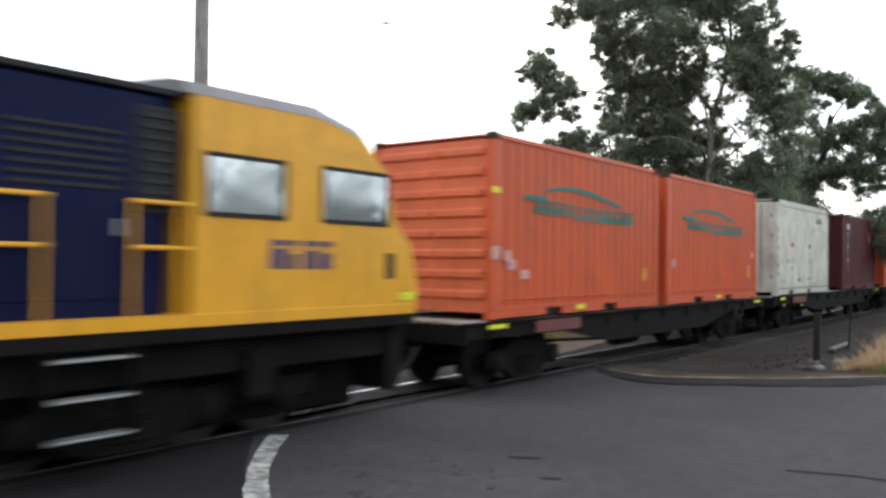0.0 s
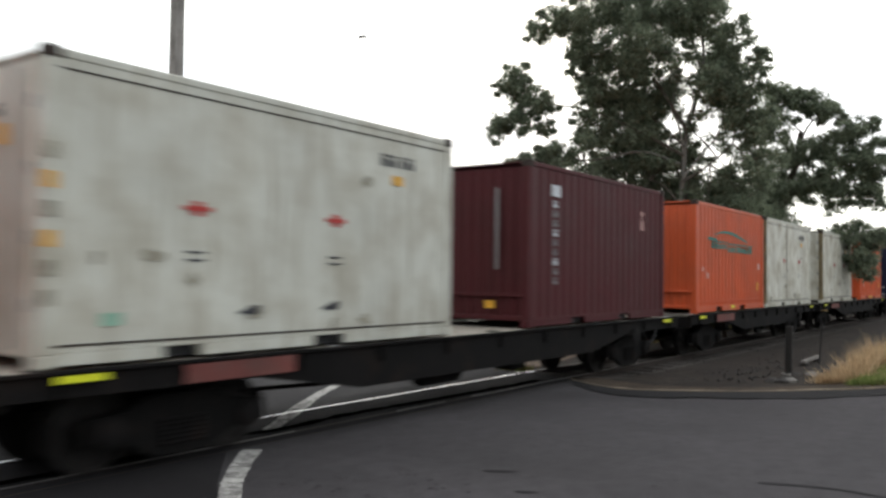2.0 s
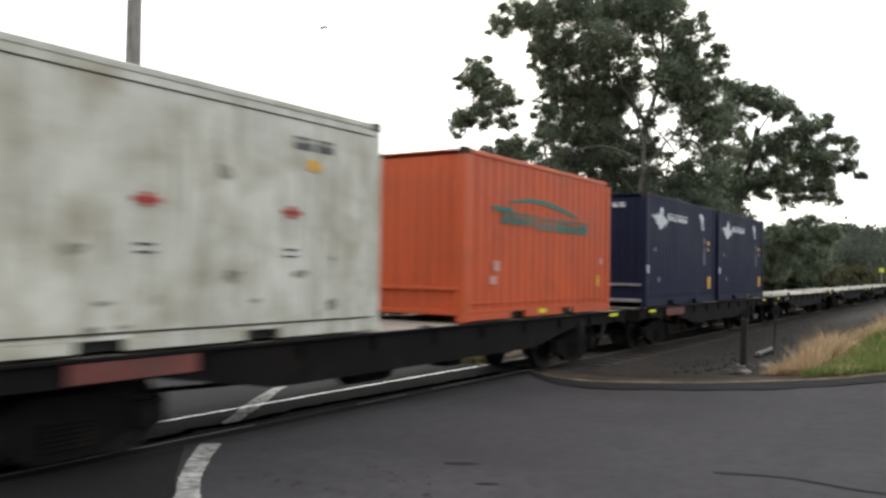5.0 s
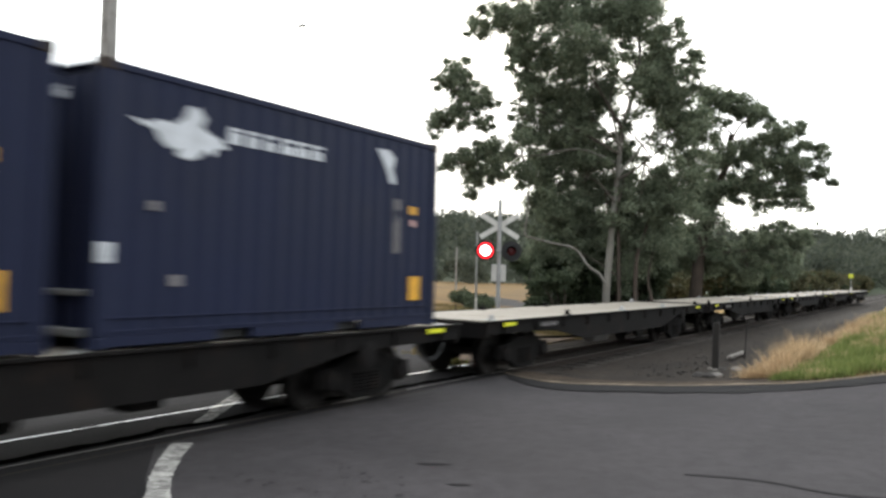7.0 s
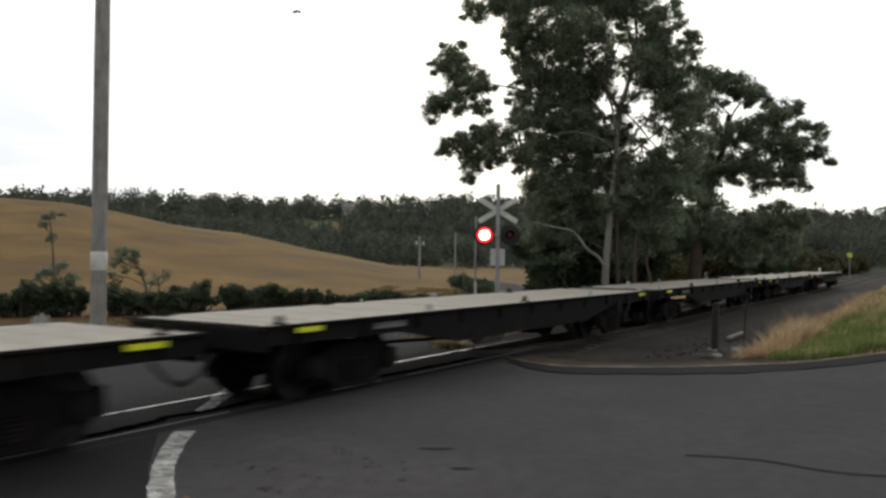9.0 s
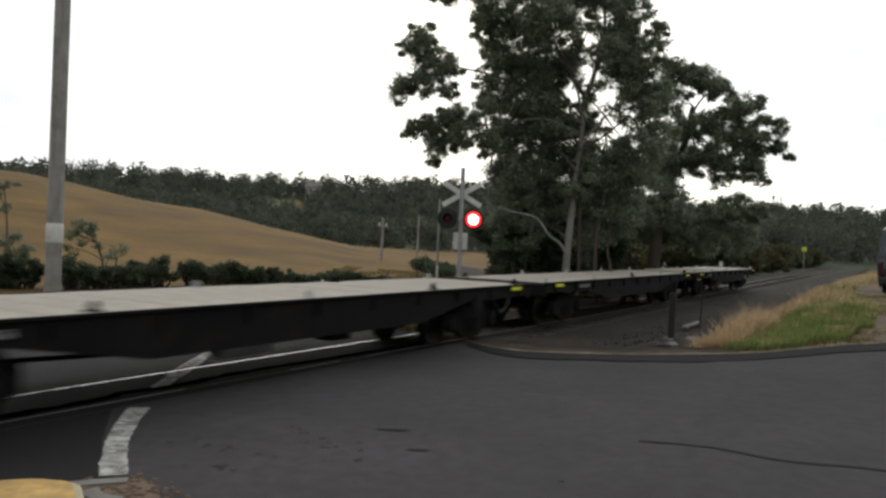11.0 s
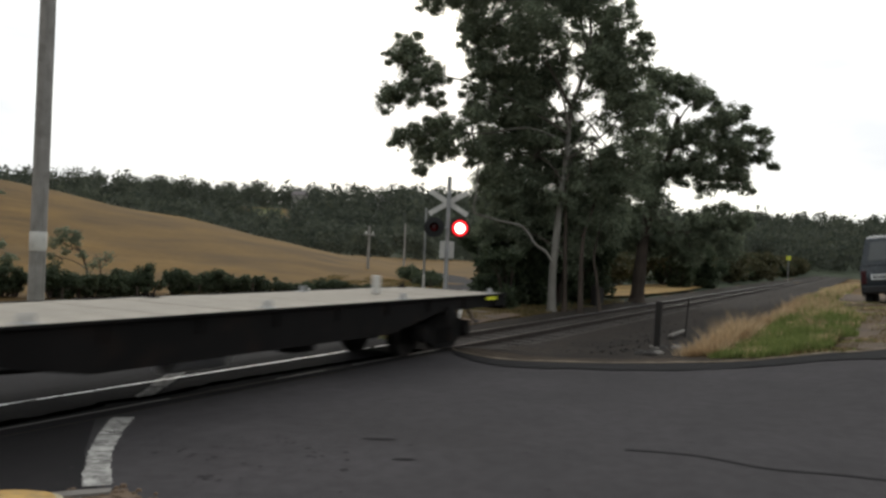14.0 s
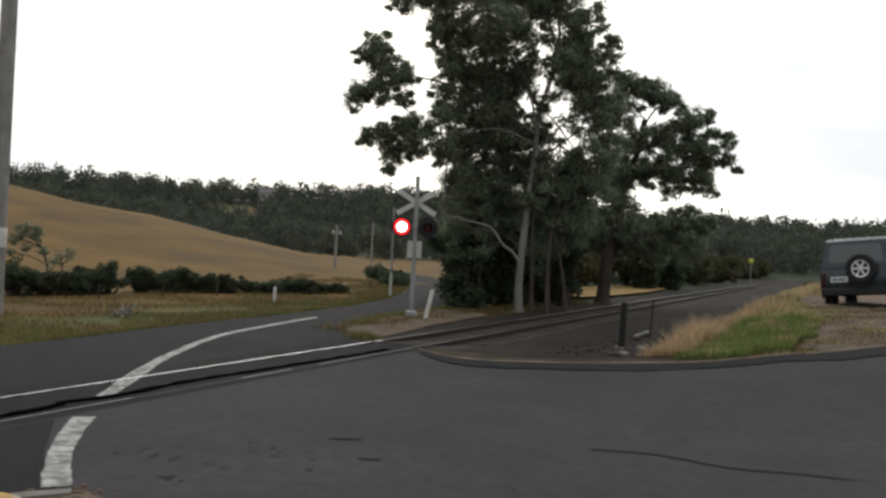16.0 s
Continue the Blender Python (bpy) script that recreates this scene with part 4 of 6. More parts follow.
sapling((19.95, 23.8), [(0.0, -0.2), (0.03, 0.5), (0.05, 0.9)],
        [(-0.05, 1.15, 0.32), (0.28, 1.25, 0.30), (-0.25, 0.95, 0.26)], 92, "bare grey twiggy bush behind the hedge", False)
for k, (x, y, h) in enumerate(((38.5, 20.9, 0.75), (41.0, 22.5, 0.85), (44.0, 25.0, 1.0), (47.0, 27.0, 1.0))):
    shrub(x, y, h, 1.5, 110 + k, "rounded dark green hedge shrub by the road bend", name="hedge_shrub", per=1500, length=0.14, width=0.045)
# scrub belt along the track further on
for k in range(26):
    x = 46 + 5.2 * k + rng.uniform(-1, 1)
    shrub(x, (12.6 if k > 2 else 16.0) + rng.uniform(-0.3, 2.5), rng.uniform(2.2, 4.2), rng.uniform(1.8, 2.8), 120 + k, "olive brown scrub bush along the railway", LEAF_OLIVE if k % 3 else LEAF_DARK, "scrub_bush", 330, 0.36, 0.09)
for k in range(14):
    x = 62 + 8 * k
    shrub(x, -2.5 - 0.10 * (x - 60) + rng.uniform(-3, 1.0), rng.uniform(5.0, 7.0), rng.uniform(2.6, 3.6), 160 + k, "dark bushy tree beyond the parking bay", LEAF_DARK, "bushy_tree", 260, 0.45, 0.12)

# Unseen trees behind the viewpoint, added to be mirrored in the cab windows.
for k, (x, y) in enumerate(((-9, -24), (-2, -28), (6, -26), (-17, -20), (13, -30))):
    shrub(x, y, 8.5 - (k % 3), 3.2, 190 + k, "unseen dark bushy tree behind the viewpoint, for cab-window reflections", LEAF_DARK, "bushy_tree", 130, 0.5, 0.13)


def far_woods():
    rng = np.random.default_rng(9)
    blobs = []
    for k in range(5200):
        az = rng.uniform(-14, 66)
        r = rng.uniform(140, 470) if az > 24 else rng.uniform(190, 470)
        if az > 30 and r < lerp_at(az, [29, 53, 75], [105, 205, 215]):
            continue
        x, y = r * math.cos(radians(az)), r * math.sin(radians(az))
        if 38.2 < az < 41.4 and 255 < r < 350:
            continue
        if noise.noise((x / 45, y / 45, 7.0)) < -0.34 and r < 430:
            continue
        h = (3.0 + 9.0 * rng.random() ** 1.8) * (0.55 + 0.45 * smooth(150, 330, r))
        z = land(x, y)
        w = h * rng.uniform(0.28, 0.42)
        blobs.append((x, y, z + h * 0.62, w))
        blobs.append((x + rng.normal() * w * 0.6, y + rng.normal() * w * 0.6, z + h * 0.35, w * 1.05))
    # Unseen trees behind the viewpoint, added for reflections and to dim that side.
    for k in range(700):
        az = rng.uniform(75, 340)
        r = rng.uniform(55, 160)
        x, y, h = r * math.cos(radians(az)), r * math.sin(radians(az)), rng.uniform(5, 11)
        blobs.append((x, y, land(x, y) + h * 0.55, h * 0.42))
    vs, fs = [], []
    k = 0
    for x, y, z, w in blobs:
        n = 66
        e = rng.normal(size=(n, 3))
        e /= np.linalg.norm(e, axis=1)[:, None]
        p = np.array((x, y, z)) + e * w * rng.uniform(0.4, 1.0, (n, 1)) * (1, 1, 1.15)
        a = rng.normal(size=(n, 3)) * w * 0.14
        b = rng.normal(size=(n, 3)) * w * 0.16
        vs.append(np.stack([p - a, p + b, p + a], 1).reshape(-1, 3))
        fs += [(k + 3 * i, k + 3 * i + 1, k + 3 * i + 2) for i in range(n)]
        k += 3 * n
    return tagged(new("far_woods", raw_mesh("far_woods", np.concatenate(vs), fs, WOODS)), "distant dark eucalypt woods on the ridge", "woods", kind="stuff")


far_woods()


def grass(name, count, seed, place, height, material, label, lean=0.3, width=0.012):
    rng = np.random.default_rng(seed)
    vs, fs = [], []
    k = 0
    while k < count:
        p = place(rng)
        if p is None:
            continue
        x, y, sc = p
        z = land(x, y) + 0.02
        h = height * sc * rng.uniform(0.5, 1.2)
        a = rng.uniform(0, 6.28)
        dx, dy = lean * h * math.cos(a) * rng.random(), lean * h * math.sin(a) * rng.random()
        b = rng.uniform(0, 6.28)
        wx, wy = width * math.cos(b), width * math.sin(b)
        i = len(vs)
        vs += [(x - wx, y - wy, z), (x + wx, y + wy, z), (x + dx * 0.4 + wx * 0.8, y + dy * 0.4 + wy * 0.8, z + h * 0.6), (x + dx * 0.4 - wx * 0.8, y + dy * 0.4 - wy * 0.8, z + h * 0.6), (x + dx, y + dy, z + h)]
        fs += [(i, i + 1, i + 2, i + 3), (i + 3, i + 2, i + 4)]
        k += 1
    return tagged(new(name, raw_mesh(name, vs, fs, material)), label, "grass", kind="stuff")


def edge_y(x):
    xs = [p[0] for p in SIDE_EDGE[14:]]
    return lerp_at(x, xs, [p[1] for p in SIDE_EDGE[14:]])


def border_y(x):
    return lerp_at(x, [16.2, 16.8, 18.4, 20.5, 22.7, 25.7, 43], [3.6, 3.25, 2.95, 2.72, 2.45, 2.15, 1.8])


def bank_green(rng):
    x, y = rng.uniform(16.8, 22.8), rng.uniform(-0.2, 3.0)
    low = max(edge_y(x) + 0.75, lerp_at(x, [17.5, 18.4, 20.5, 24], [1.2, 0.35, 0.45, 0.6])) + 0.2 + 0.8 * noise.noise((x * 1.1, y * 1.1, 0))
    if y < low or y > border_y(x) - 0.25 + 0.25 * noise.noise((x * 0.9, 1, 0)):
        return None
    return x, y, 0.5 + 0.9 * abs(noise.noise((x * 0.8, y * 0.8, 5.0))) + 0.35 * rng.random() ** 3


def bank_dry(rng):
    x = 17.2 + 9 * rng.random() ** 2.6
    clump = noise.noise((x * 1.7, 3.3, 0))
    y = border_y(x) + (0.16 + 0.10 * clump) * rng.normal()
    if y < edge_y(x) + 0.3 or clump < -0.45:
        return None
    return x, y, (0.45 + 0.65 * smooth(17.2, 18.6, x)) * (1 - 0.62 * smooth(19.2, 21.0, x)) * (0.75 + 0.5 * clump) * rng.uniform(0.4, 1.15)


def bank_mixed(rng):
    p = bank_green(rng)
    if p is None or noise.noise((p[0] * 1.6, p[1] * 1.6, 2.0)) < 0.05 + 0.35 * rng.random() - 0.4 * smooth(20, 23, p[0]):
        return None
    return p


def bank_edge(rng):
    x, y = rng.uniform(16.2, 25), rng.uniform(-1.5, 3.2)
    if y < edge_y(x) + 0.2 or y > border_y(x) or noise.noise((x * 1.1, y * 1.1, 8)) < -0.1 or (y > 0.8 and rng.random() < 0.5):
        return None
    return x, y, 0.5 + 0.5 * rng.random()


def island_dry(rng):
    x = rng.uniform(15.6, 30)
    lo, hi = 10.05, lerp_at(x, [15.3, 16.6, 19.5, 24, 30], [9.6, 10.4, 11.5, 12.2, 12.8])
    if hi <= lo:
        return None
    y = rng.uniform(lo, hi)
    if noise.noise((x * 0.9, y * 0.9, 1)) < -0.05:
        return None
    return x, y, 0.8


def far_edge_y(x):
    return lerp_at(x, [p[0] for p in FAR_EDGE], [p[1] for p in FAR_EDGE])


def verge_green(rng):
    x = rng.uniform(3, 42)
    d = 0.08 + 2.6 * rng.random() ** 1.7
    if noise.noise((x * 0.5, d * 0.8, 9)) < -0.28 + 0.16 * d:
        return None
    return x, far_edge_y(x) + d, 0.6 + 0.8 * abs(noise.noise((x * 0.4, d, 9)))


def verge_dry(rng):
    x = rng.uniform(3, 42)
    d = 0.1 + 7.5 * rng.random() ** 1.3
    if noise.noise((x * 0.45, d * 0.6, 3)) < -0.12:
        return None
    return x, far_edge_y(x) + d, 0.7 + 0.9 * abs(noise.noise((x * 0.7, d * 0.7, 1)))


def island_edge(rng):
    """Tussocks that hide the rim of the dirt beside the signal."""
    k = rng.integers(8, len(NEAR_EDGE) - 1)
    (xa, ya), (xb, yb) = NEAR_EDGE[k], NEAR_EDGE[k + 1]
    t = rng.random()
    x, y = xa + (xb - xa) * t, ya + (yb - ya) * t
    if noise.noise((x * 1.6, y * 1.6, 4)) < -0.25:
        return None
    return x + 0.16 * rng.normal() + 0.1, y + 0.14 * rng.normal() - 0.15, 0.5 + 0.9 * abs(noise.noise((x * 1.3, y * 1.3, 6)))


def bed_edge(rng):
    """Straw along the foot of the trees beside the track."""
    x = 16.5 + 22 * rng.random() ** 1.4
    y = 9.95 + 0.5 * abs(rng.normal())
    if noise.noise((x * 0.8, 5.0, 4)) < -0.15:
        return None
    return x, y, 0.5 + 0.9 * abs(noise.noise((x * 0.9, y, 6)))


def bay_edge(rng):
    """Sparse dry tufts between the green bank, the road edge and the parking bay."""
    x, y = rng.uniform(17.0, 27), rng.uniform(-1.6, 1.3)
    n = noise.noise((x * 1.4, y * 1.4, 11))
    if y < edge_y(x) + 0.25 or n < 0.02 + 0.25 * smooth(0.6, -1.2, y):
        return None
    return x, y, 0.4 + 1.1 * n


def far_bank(rng):
    """Mixed grass on the bank that follows the ballast past the parked car."""
    x = 22 + 38 * rng.random() ** 1.5
    y = rng.uniform(1.1, 2.4) - 0.2 * noise.noise((x * 0.5, 2.0, 0))
    if noise.noise((x * 0.7, y * 1.1, 14)) < -0.2:
        return None
    return x, y, 0.6 + 0.9 * abs(noise.noise((x * 0.6, y, 3)))


grass("green_grass", 26000, 1, bank_green, 0.25, GRASS_GREEN, "lush green grass on the bank beside the road", 0.5, 0.009)
grass("dry_grass", 10500, 2, bank_dry, 0.98, GRASS_DRY, "tall straw-coloured dry grass along the ballast", 0.9, 0.008)
grass("dry_grass", 6500, 13, bank_mixed, 0.27, GRASS_DRY, "straw stalks among the green grass of the bank", 0.7, 0.007)
grass("dry_grass", 9000, 12, bank_edge, 0.11, GRASS_VERGE, "short dry grass at the edge of the bank", 0.9)
grass("dry_grass", 3000, 17, bay_edge, 0.13, GRASS_DRY, "sparse dry tufts round the parking bay", 0.9, 0.008)
grass("green_grass", 3000, 18, bay_edge, 0.13, GRASS_GREEN, "sparse green tufts round the parking bay", 0.8, 0.009)
grass("green_grass", 4500, 19, far_bank, 0.20, GRASS_GREEN, "uneven green grass along the railway bank", 0.6, 0.012)
grass("dry_grass", 6000, 20, far_bank, 0.24, GRASS_DRY, "straw stalks along the railway bank", 0.7, 0.010)
grass("dry_grass", 8000, 3, island_dry, 0.12, GRASS_VERGE, "short dry grass round the crossing signal", 0.8, 0.010)
grass("dry_grass", 7000, 21, island_edge, 0.16, GRASS_VERGE, "dry tussocks at the rim of the road", 0.9, 0.010)
grass("green_grass", 2500, 22, island_edge, 0.16, GRASS_GREEN, "green tufts at the rim of the road", 0.8, 0.010)
grass("dry_grass", 6000, 23, bed_edge, 0.22, GRASS_VERGE, "straw along the railway under the trees", 0.8, 0.010)
grass("dry_grass", 26000, 6, verge_dry, 0.13, GRASS_VERGE, "dry straw grass on the paddock verge", 0.9, 0.011)
grass("green_grass", 16000, 7, verge_green, 0.11, GRASS_OLIVE, "short olive green grass along the far road", 0.8, 0.011)


# ---- the train: everything is keyed along the track in motions() ----
DECK_Z, LONG, WIDE, HIGH = 1.13, 6.19, 2.44, 2.86
MOVING, WHEELS = [], []


def rolled(t):
    return 10.748 * t + 0.00329 * t * t


def corrugated(length, height, n, depth, along=0):
    """A trapezoid-ribbed sheet in the plane of x and z, ribs upright, 3 mm thick look by its returns."""
    s = Shape()
    pitch = length / n
    prof = []
    for k in range(n):
        x = k * pitch
        prof += [(x, 0), (x + pitch * 0.36, 0), (x + pitch * 0.5, depth), (x + pitch * 0.86, depth)]
    prof.append((length, 0))
    vs = [(x, y, z) for z in (0, height) for x, y in prof]
    m = len(prof)
    s.add(vs, [(i, i + 1, m + i + 1, m + i) for i in range(m - 1)])
    return s


def moved(s, f):
    s.v = [f(*p) for p in s.v]
    return s


def letters(parent, name, x0, x1, z0, z1, y, n, material, seed, slant=0.0, label="", at=None):
    """A row of plain bars in place of writing, one piece for each character."""
    rng = random.Random(seed)
    w = (x1 - x0) / n
    for k in range(n):
        a = x0 + w * k
        b = a + w * rng.uniform(0.62, 0.86)
        mid = z0 + (z1 - z0) * rng.uniform(0.40, 0.60)
        th = (z1 - z0) * 0.2
        st = (b - a) * 0.34
        s = Shape()
        outline = [(a, z0), (b, z0), (b, mid + th * 0.5), (a + st, mid + th * 0.5), (a + st, z1 - th), (b, z1 - th), (b, z1), (a, z1)]
        s.add([(p + slant * (q - z0), y, q) for p, q in outline], [(0, 1, 2, 3), (0, 3, 4, 7), (7, 4, 5, 6)])
        ob = part(name if n == 1 else "character", s, material, parent, label)
        if at is not None:
            ob.matrix_local = at


def tag(parent, name, x, z, w, h, y, material, label=""):
    s = Shape()
    s.box(x, x + w, y - 0.004, y + 0.002, z, z + h)
    return part(name, s, material, parent, label)


def swoosh(parent, y):
    """A long thin arc over a slanted run of bars, in teal."""
    s = Shape()
    pts = []
    for k in range(25):
        t = k / 24
        x = 1.45 + 3.0 * t
        z = 2.03 + 0.15 * math.sin(math.pi * min(1, t * 1.02) ** 0.8) - 0.07 * t
        pts.append((x, z, 0.012 + 0.045 * t * (1.15 - t) * 2))
    for (xa, za, wa), (xb, zb, wb) in zip(pts, pts[1:]):
        s.add([(xa, y, za - wa), (xb, y, zb - wb), (xb, y, zb + wb), (xa, y, za + wa)], [(0, 1, 2, 3)])
    part("arc_mark", s, TEAL, parent, "teal swept arc mark")
    tag(parent, "flag_mark", 0.92, 1.89, 0.72, 0.075, y + 0.001, TEAL)
    letters(parent, "lettering", 1.22, 2.60, 1.68, 1.90, y, 5, TEAL, 3, 0.4, "teal slanted lettering bar")
    letters(parent, "lettering", 2.62, 4.95, 1.62, 1.87, y, 9, TEAL, 4, 0.4, "teal slanted lettering bar")


def bird(parent, y):
    """A white winged blot with a pointed tail, and a row of bars."""
    outline = [(0.62, 2.33), (0.85, 2.30), (1.05, 2.36), (1.22, 2.33), (1.38, 2.42), (1.46, 2.55), (1.60, 2.57), (1.72, 2.46), (1.66, 2.36), (1.80, 2.30), (1.96, 2.27), (2.10, 2.17),
               (1.92, 2.15), (1.86, 2.05), (1.74, 2.12), (1.62, 2.02), (1.45, 1.97), (1.28, 2.01), (1.34, 2.10), (1.18, 2.06), (1.04, 2.14), (0.96, 2.24), (0.80, 2.26)]
    s = Shape()
    s.add([(1.15, y, 2.24)] + [(0.62 + (a - 0.92) * 0.9, y, b) for a, b in outline], [(0, k + 1, (k + 1) % len(outline) + 1) for k in range(len(outline))])
    part("wing_mark", s, WHITE_INK, parent, "white winged mark")
    letters(parent, "lettering", 1.68, 3.42, 2.24, 2.43, y, 6, WHITE_INK, 8, 0.1, "white lettering bar")
    # pale map-like patch near the end
    s = Shape()
    s.add([(4.56, y, 2.58), (4.86, y, 2.60), (5.02, y, 2.48), (4.95, y, 2.34), (5.04, y, 2.12), (4.90, y, 2.11), (4.76, y, 2.36)], [(0, 1, 2, 3, 4, 5, 6)])
    part("pale_patch", s, WHITE_INK, parent)
    letters(parent, "data_plate", 5.02, 5.20, 1.10, 1.90, y, 2, LOCO_GREY, 9)
    tag(parent, "placard", 5.45, 0.40, 0.30, 0.36, y, AMBER_TAG, "amber placard")
    tag(parent, "placard", 5.42, 1.70, 0.20, 0.12, y, AMBER_TAG)
    tag(parent, "sticker", 0.92, 0.62, 0.14, 0.12, y, LOCO_GREY)
    tag(parent, "sticker", 0.62, 1.40, 0.12, 0.10, y, LOCO_GREY)
    tag(parent, "sticker", 5.46, 1.52, 0.13, 0.09, y, PINK_TAG)


def container(u, paint, label, style, seed):
    """A 20-foot box; its origin lies at the bottom of its leading end on the track's centre line."""
    rng = random.Random(seed)
    top = new("shipping_container")
    tagged(top, label, "container", "containers on the train")
    MOVING.append((top, u, DECK_Z))
    L, W, H = LONG, WIDE / 2, HIGH
    smooth_sides = style == "reefer"
    for x in (0.0, L - 0.16):
        for y in (-W, W - 0.14):
            s = Shape()
            s.box(x, x + 0.16, y, y + 0.14, 0.12, H - 0.11, 0.012)
            part("corner_post", s, GRIMY_POST if seed in (6, 7) and y < 0 and x < 1 else paint, top)
            for z in (0.0, H - 0.12):
                s = Shape()
                s.box(x - 0.006, x + 0.166, y - 0.006 if y < 0 else y - 0.02, y + 0.16 if y < 0 else y + 0.146, z, z + 0.12, 0.012)
                part("corner_casting", s, RAIL_SIDE if z else paint, top)
    for y in (-W + 0.01, W - 0.07):
        s = Shape()
        s.box(0.16, L - 0.16, y, y + 0.06, H - 0.10, H - 0.02, 0.01)
        part("top_rail", s, WHITE if smooth_sides else paint, top)
        s = Shape()
        pockets = {3: [(1.30, 1.75), (3.40, 3.92)], 6: [(2.00, 2.48), (4.20, 4.65)]}.get(seed, [(1.62, 2.16), (3.74, 4.28)])
        xs = [0.16] + [v for p in pockets for v in p] + [L - 0.16]
        s.box(0.16, L - 0.16, y, y + 0.06, 0.135, 0.17, 0.004)
        part("bottom_rail", s, paint, top)
        for a, b in zip(xs[::2], xs[1::2]):
            s = Shape()
            s.box(a, b, y + 0.001, y + 0.06, 0.02, 0.134, 0.006)
            part("bottom_rail", s, paint, top)
        # Black blocks set in the openings paint the shade inside the pockets.
        for a, b in pockets:
            s = Shape()
            s.box(a, b, -0.9 if y < 0 else 0.1, 0.0 if y < 0 else 0.9, 0.025, 0.13)
            moved(s, lambda x, yy, z: (x, (y + 0.10 if y < 0 else y - 0.10) if abs(yy) > 0.5 else yy, z))
            part("fork_pocket", s, SIGNAL_BLACK, top, "dark fork-lift pocket")
    s = Shape()
    if smooth_sides:
        s.box(0.16, L - 0.16, -W + 0.02, -W + 0.06, 0.17, H - 0.10, 0.004)
    else:
        s = moved(corrugated(L - 0.32, H - 0.27, 20, 0.036 if style == "swoosh" else 0.018), lambda x, y, z: (x + 0.16, -W + 0.018 + y, z + 0.17))
    part("side_wall", s, paint, top)
    if style in ("swoosh", "bird", "plain"):
        # skirting ledge over the bottom rail
        s = Shape()
        s.box(0.16, L - 0.16, -W + 0.004, -W + 0.05, 0.165, 0.185, 0.003)
        s.box(0.16, L - 0.16, -W + 0.004, -W + 0.03, 0.30, 0.315, 0.003)
        part("skirting", s, paint, top)
    s = moved(corrugated(L - 0.32, H - 0.27, 20, 0.036 if style == "swoosh" else 0.026), lambda x, y, z: (x + 0.16, W - 0.018 - y, z + 0.17))
    part("side_wall", s, paint, top)
    s = Shape()
    s.box(0.02, L - 0.02, -W + 0.03, W - 0.03, H - 0.055, H - 0.025, 0.006)
    part("roof", s, paint, top)
    s = Shape()
    s.box(0.1, L - 0.1, -W + 0.12, W - 0.12, 0.135, 0.17)
    part("underframe", s, WAGON, top)
    # the two ends
    for x, inward, which in ((0.03, 1, "lead"), (L - 0.03, -1, "tail")):
        s = Shape()
        if which == "lead" and style == "swoosh" and seed == 1:
            s.box(x, x + 0.05, -W + 0.13, W - 0.13, 0.10, H - 0.10, 0.004)
            part("end_wall", s, ORANGE_PALE, top, "faded orange ribbed end")
            for k in range(8):
                z = 0.28 + k * 0.315
                for y0, y1 in ((-W + 0.18, -0.10), (-0.04, W - 0.18)):
                    r = Shape()
                    r.prism([(x + 0.01, z), (x - 0.05, z + 0.05), (x - 0.05, z + 0.13), (x + 0.01, z + 0.18)], 1, y0, y1)
                    part("rib", r, ORANGE_PALE, top)
        elif style == "reefer":
            s.box(min(x, x + inward * 0.05), max(x, x + inward * 0.05), -W + 0.13, W - 0.13, 0.10, H - 0.10, 0.004)
            part("door", s, paint, top)
            if which == "lead":
                for y in (-0.75, -0.25, 0.25, 0.75):
                    r = Shape()
                    r.tube([(x - 0.045, y, 0.16), (x - 0.045, y, H - 0.16)], 0.018, 6)
                    part("lock_rod", r, GALV, top, "galvanised door locking rod")
                for y in (-W + 0.14, W - 0.2):
                    for z in (0.5, 1.1, 1.7, 2.3):
                        r = Shape()
                        r.box(x - 0.04, x, y, y + 0.06, z, z + 0.12, 0.01)
                        part("hinge", r, GALV, top)
                letters(top, "lettering", 0, 0.8, 2.30, 2.42, 0, 8, BLACK_INK, seed, at=pose(x - 0.012, 0.35, 0, 0, 0, -90))
                t = tag(top, "placard", 0, 2.02, 0.22, 0.2, 0, AMBER_TAG)
                t.matrix_local = pose(x - 0.008, -0.35, 0, 0, 0, -90)
        else:
            e = corrugated(2 * W - 0.26, H - 0.22, 10, 0.03)
            moved(e, lambda a, b, z: (x + inward * (0.02 + b), a - W + 0.13, z + 0.11))
            part("end_wall", e, paint, top)
            if which == "lead":
                r = Shape()
                r.box(x - 0.025, x + 0.06, -W + 0.13, W - 0.13, 0.52, 0.58, 0.008)
                r.box(x - 0.025, x + 0.06, -W + 0.13, W - 0.13, 0.12, 0.20, 0.008)
                part("end_bar", r, GALV if style == "bird" else paint, top)
                if style == "bird":
                    letters(top, "lettering", 0, 1.5, 2.50, 2.62, 0, 8, WHITE_INK, seed, at=pose(x - 0.03, 0.8, 0, 0, 0, -90))
                    t = tag(top, "placard", 0, 1.0, 0.36, 0.40, 0, AMBER_TAG)
                    t.matrix_local = pose(x - 0.03, 0.15, 0, 0, 0, -90)
                if style == "tall_code":
                    t = tag(top, "placard", 0, 0.32, 0.20, 0.13, 0, AMBER_TAG)
                    t.matrix_local = pose(x - 0.03, -0.35, 0, 0, 0, -90)
                    t = tag(top, "code_strip", 0, 1.0, 0.07, 1.4, 0, LOCO_GREY)
                    t.matrix_local = pose(x - 0.03, -0.55, 0, 0, 0, -90)
    y = -W + 0.012
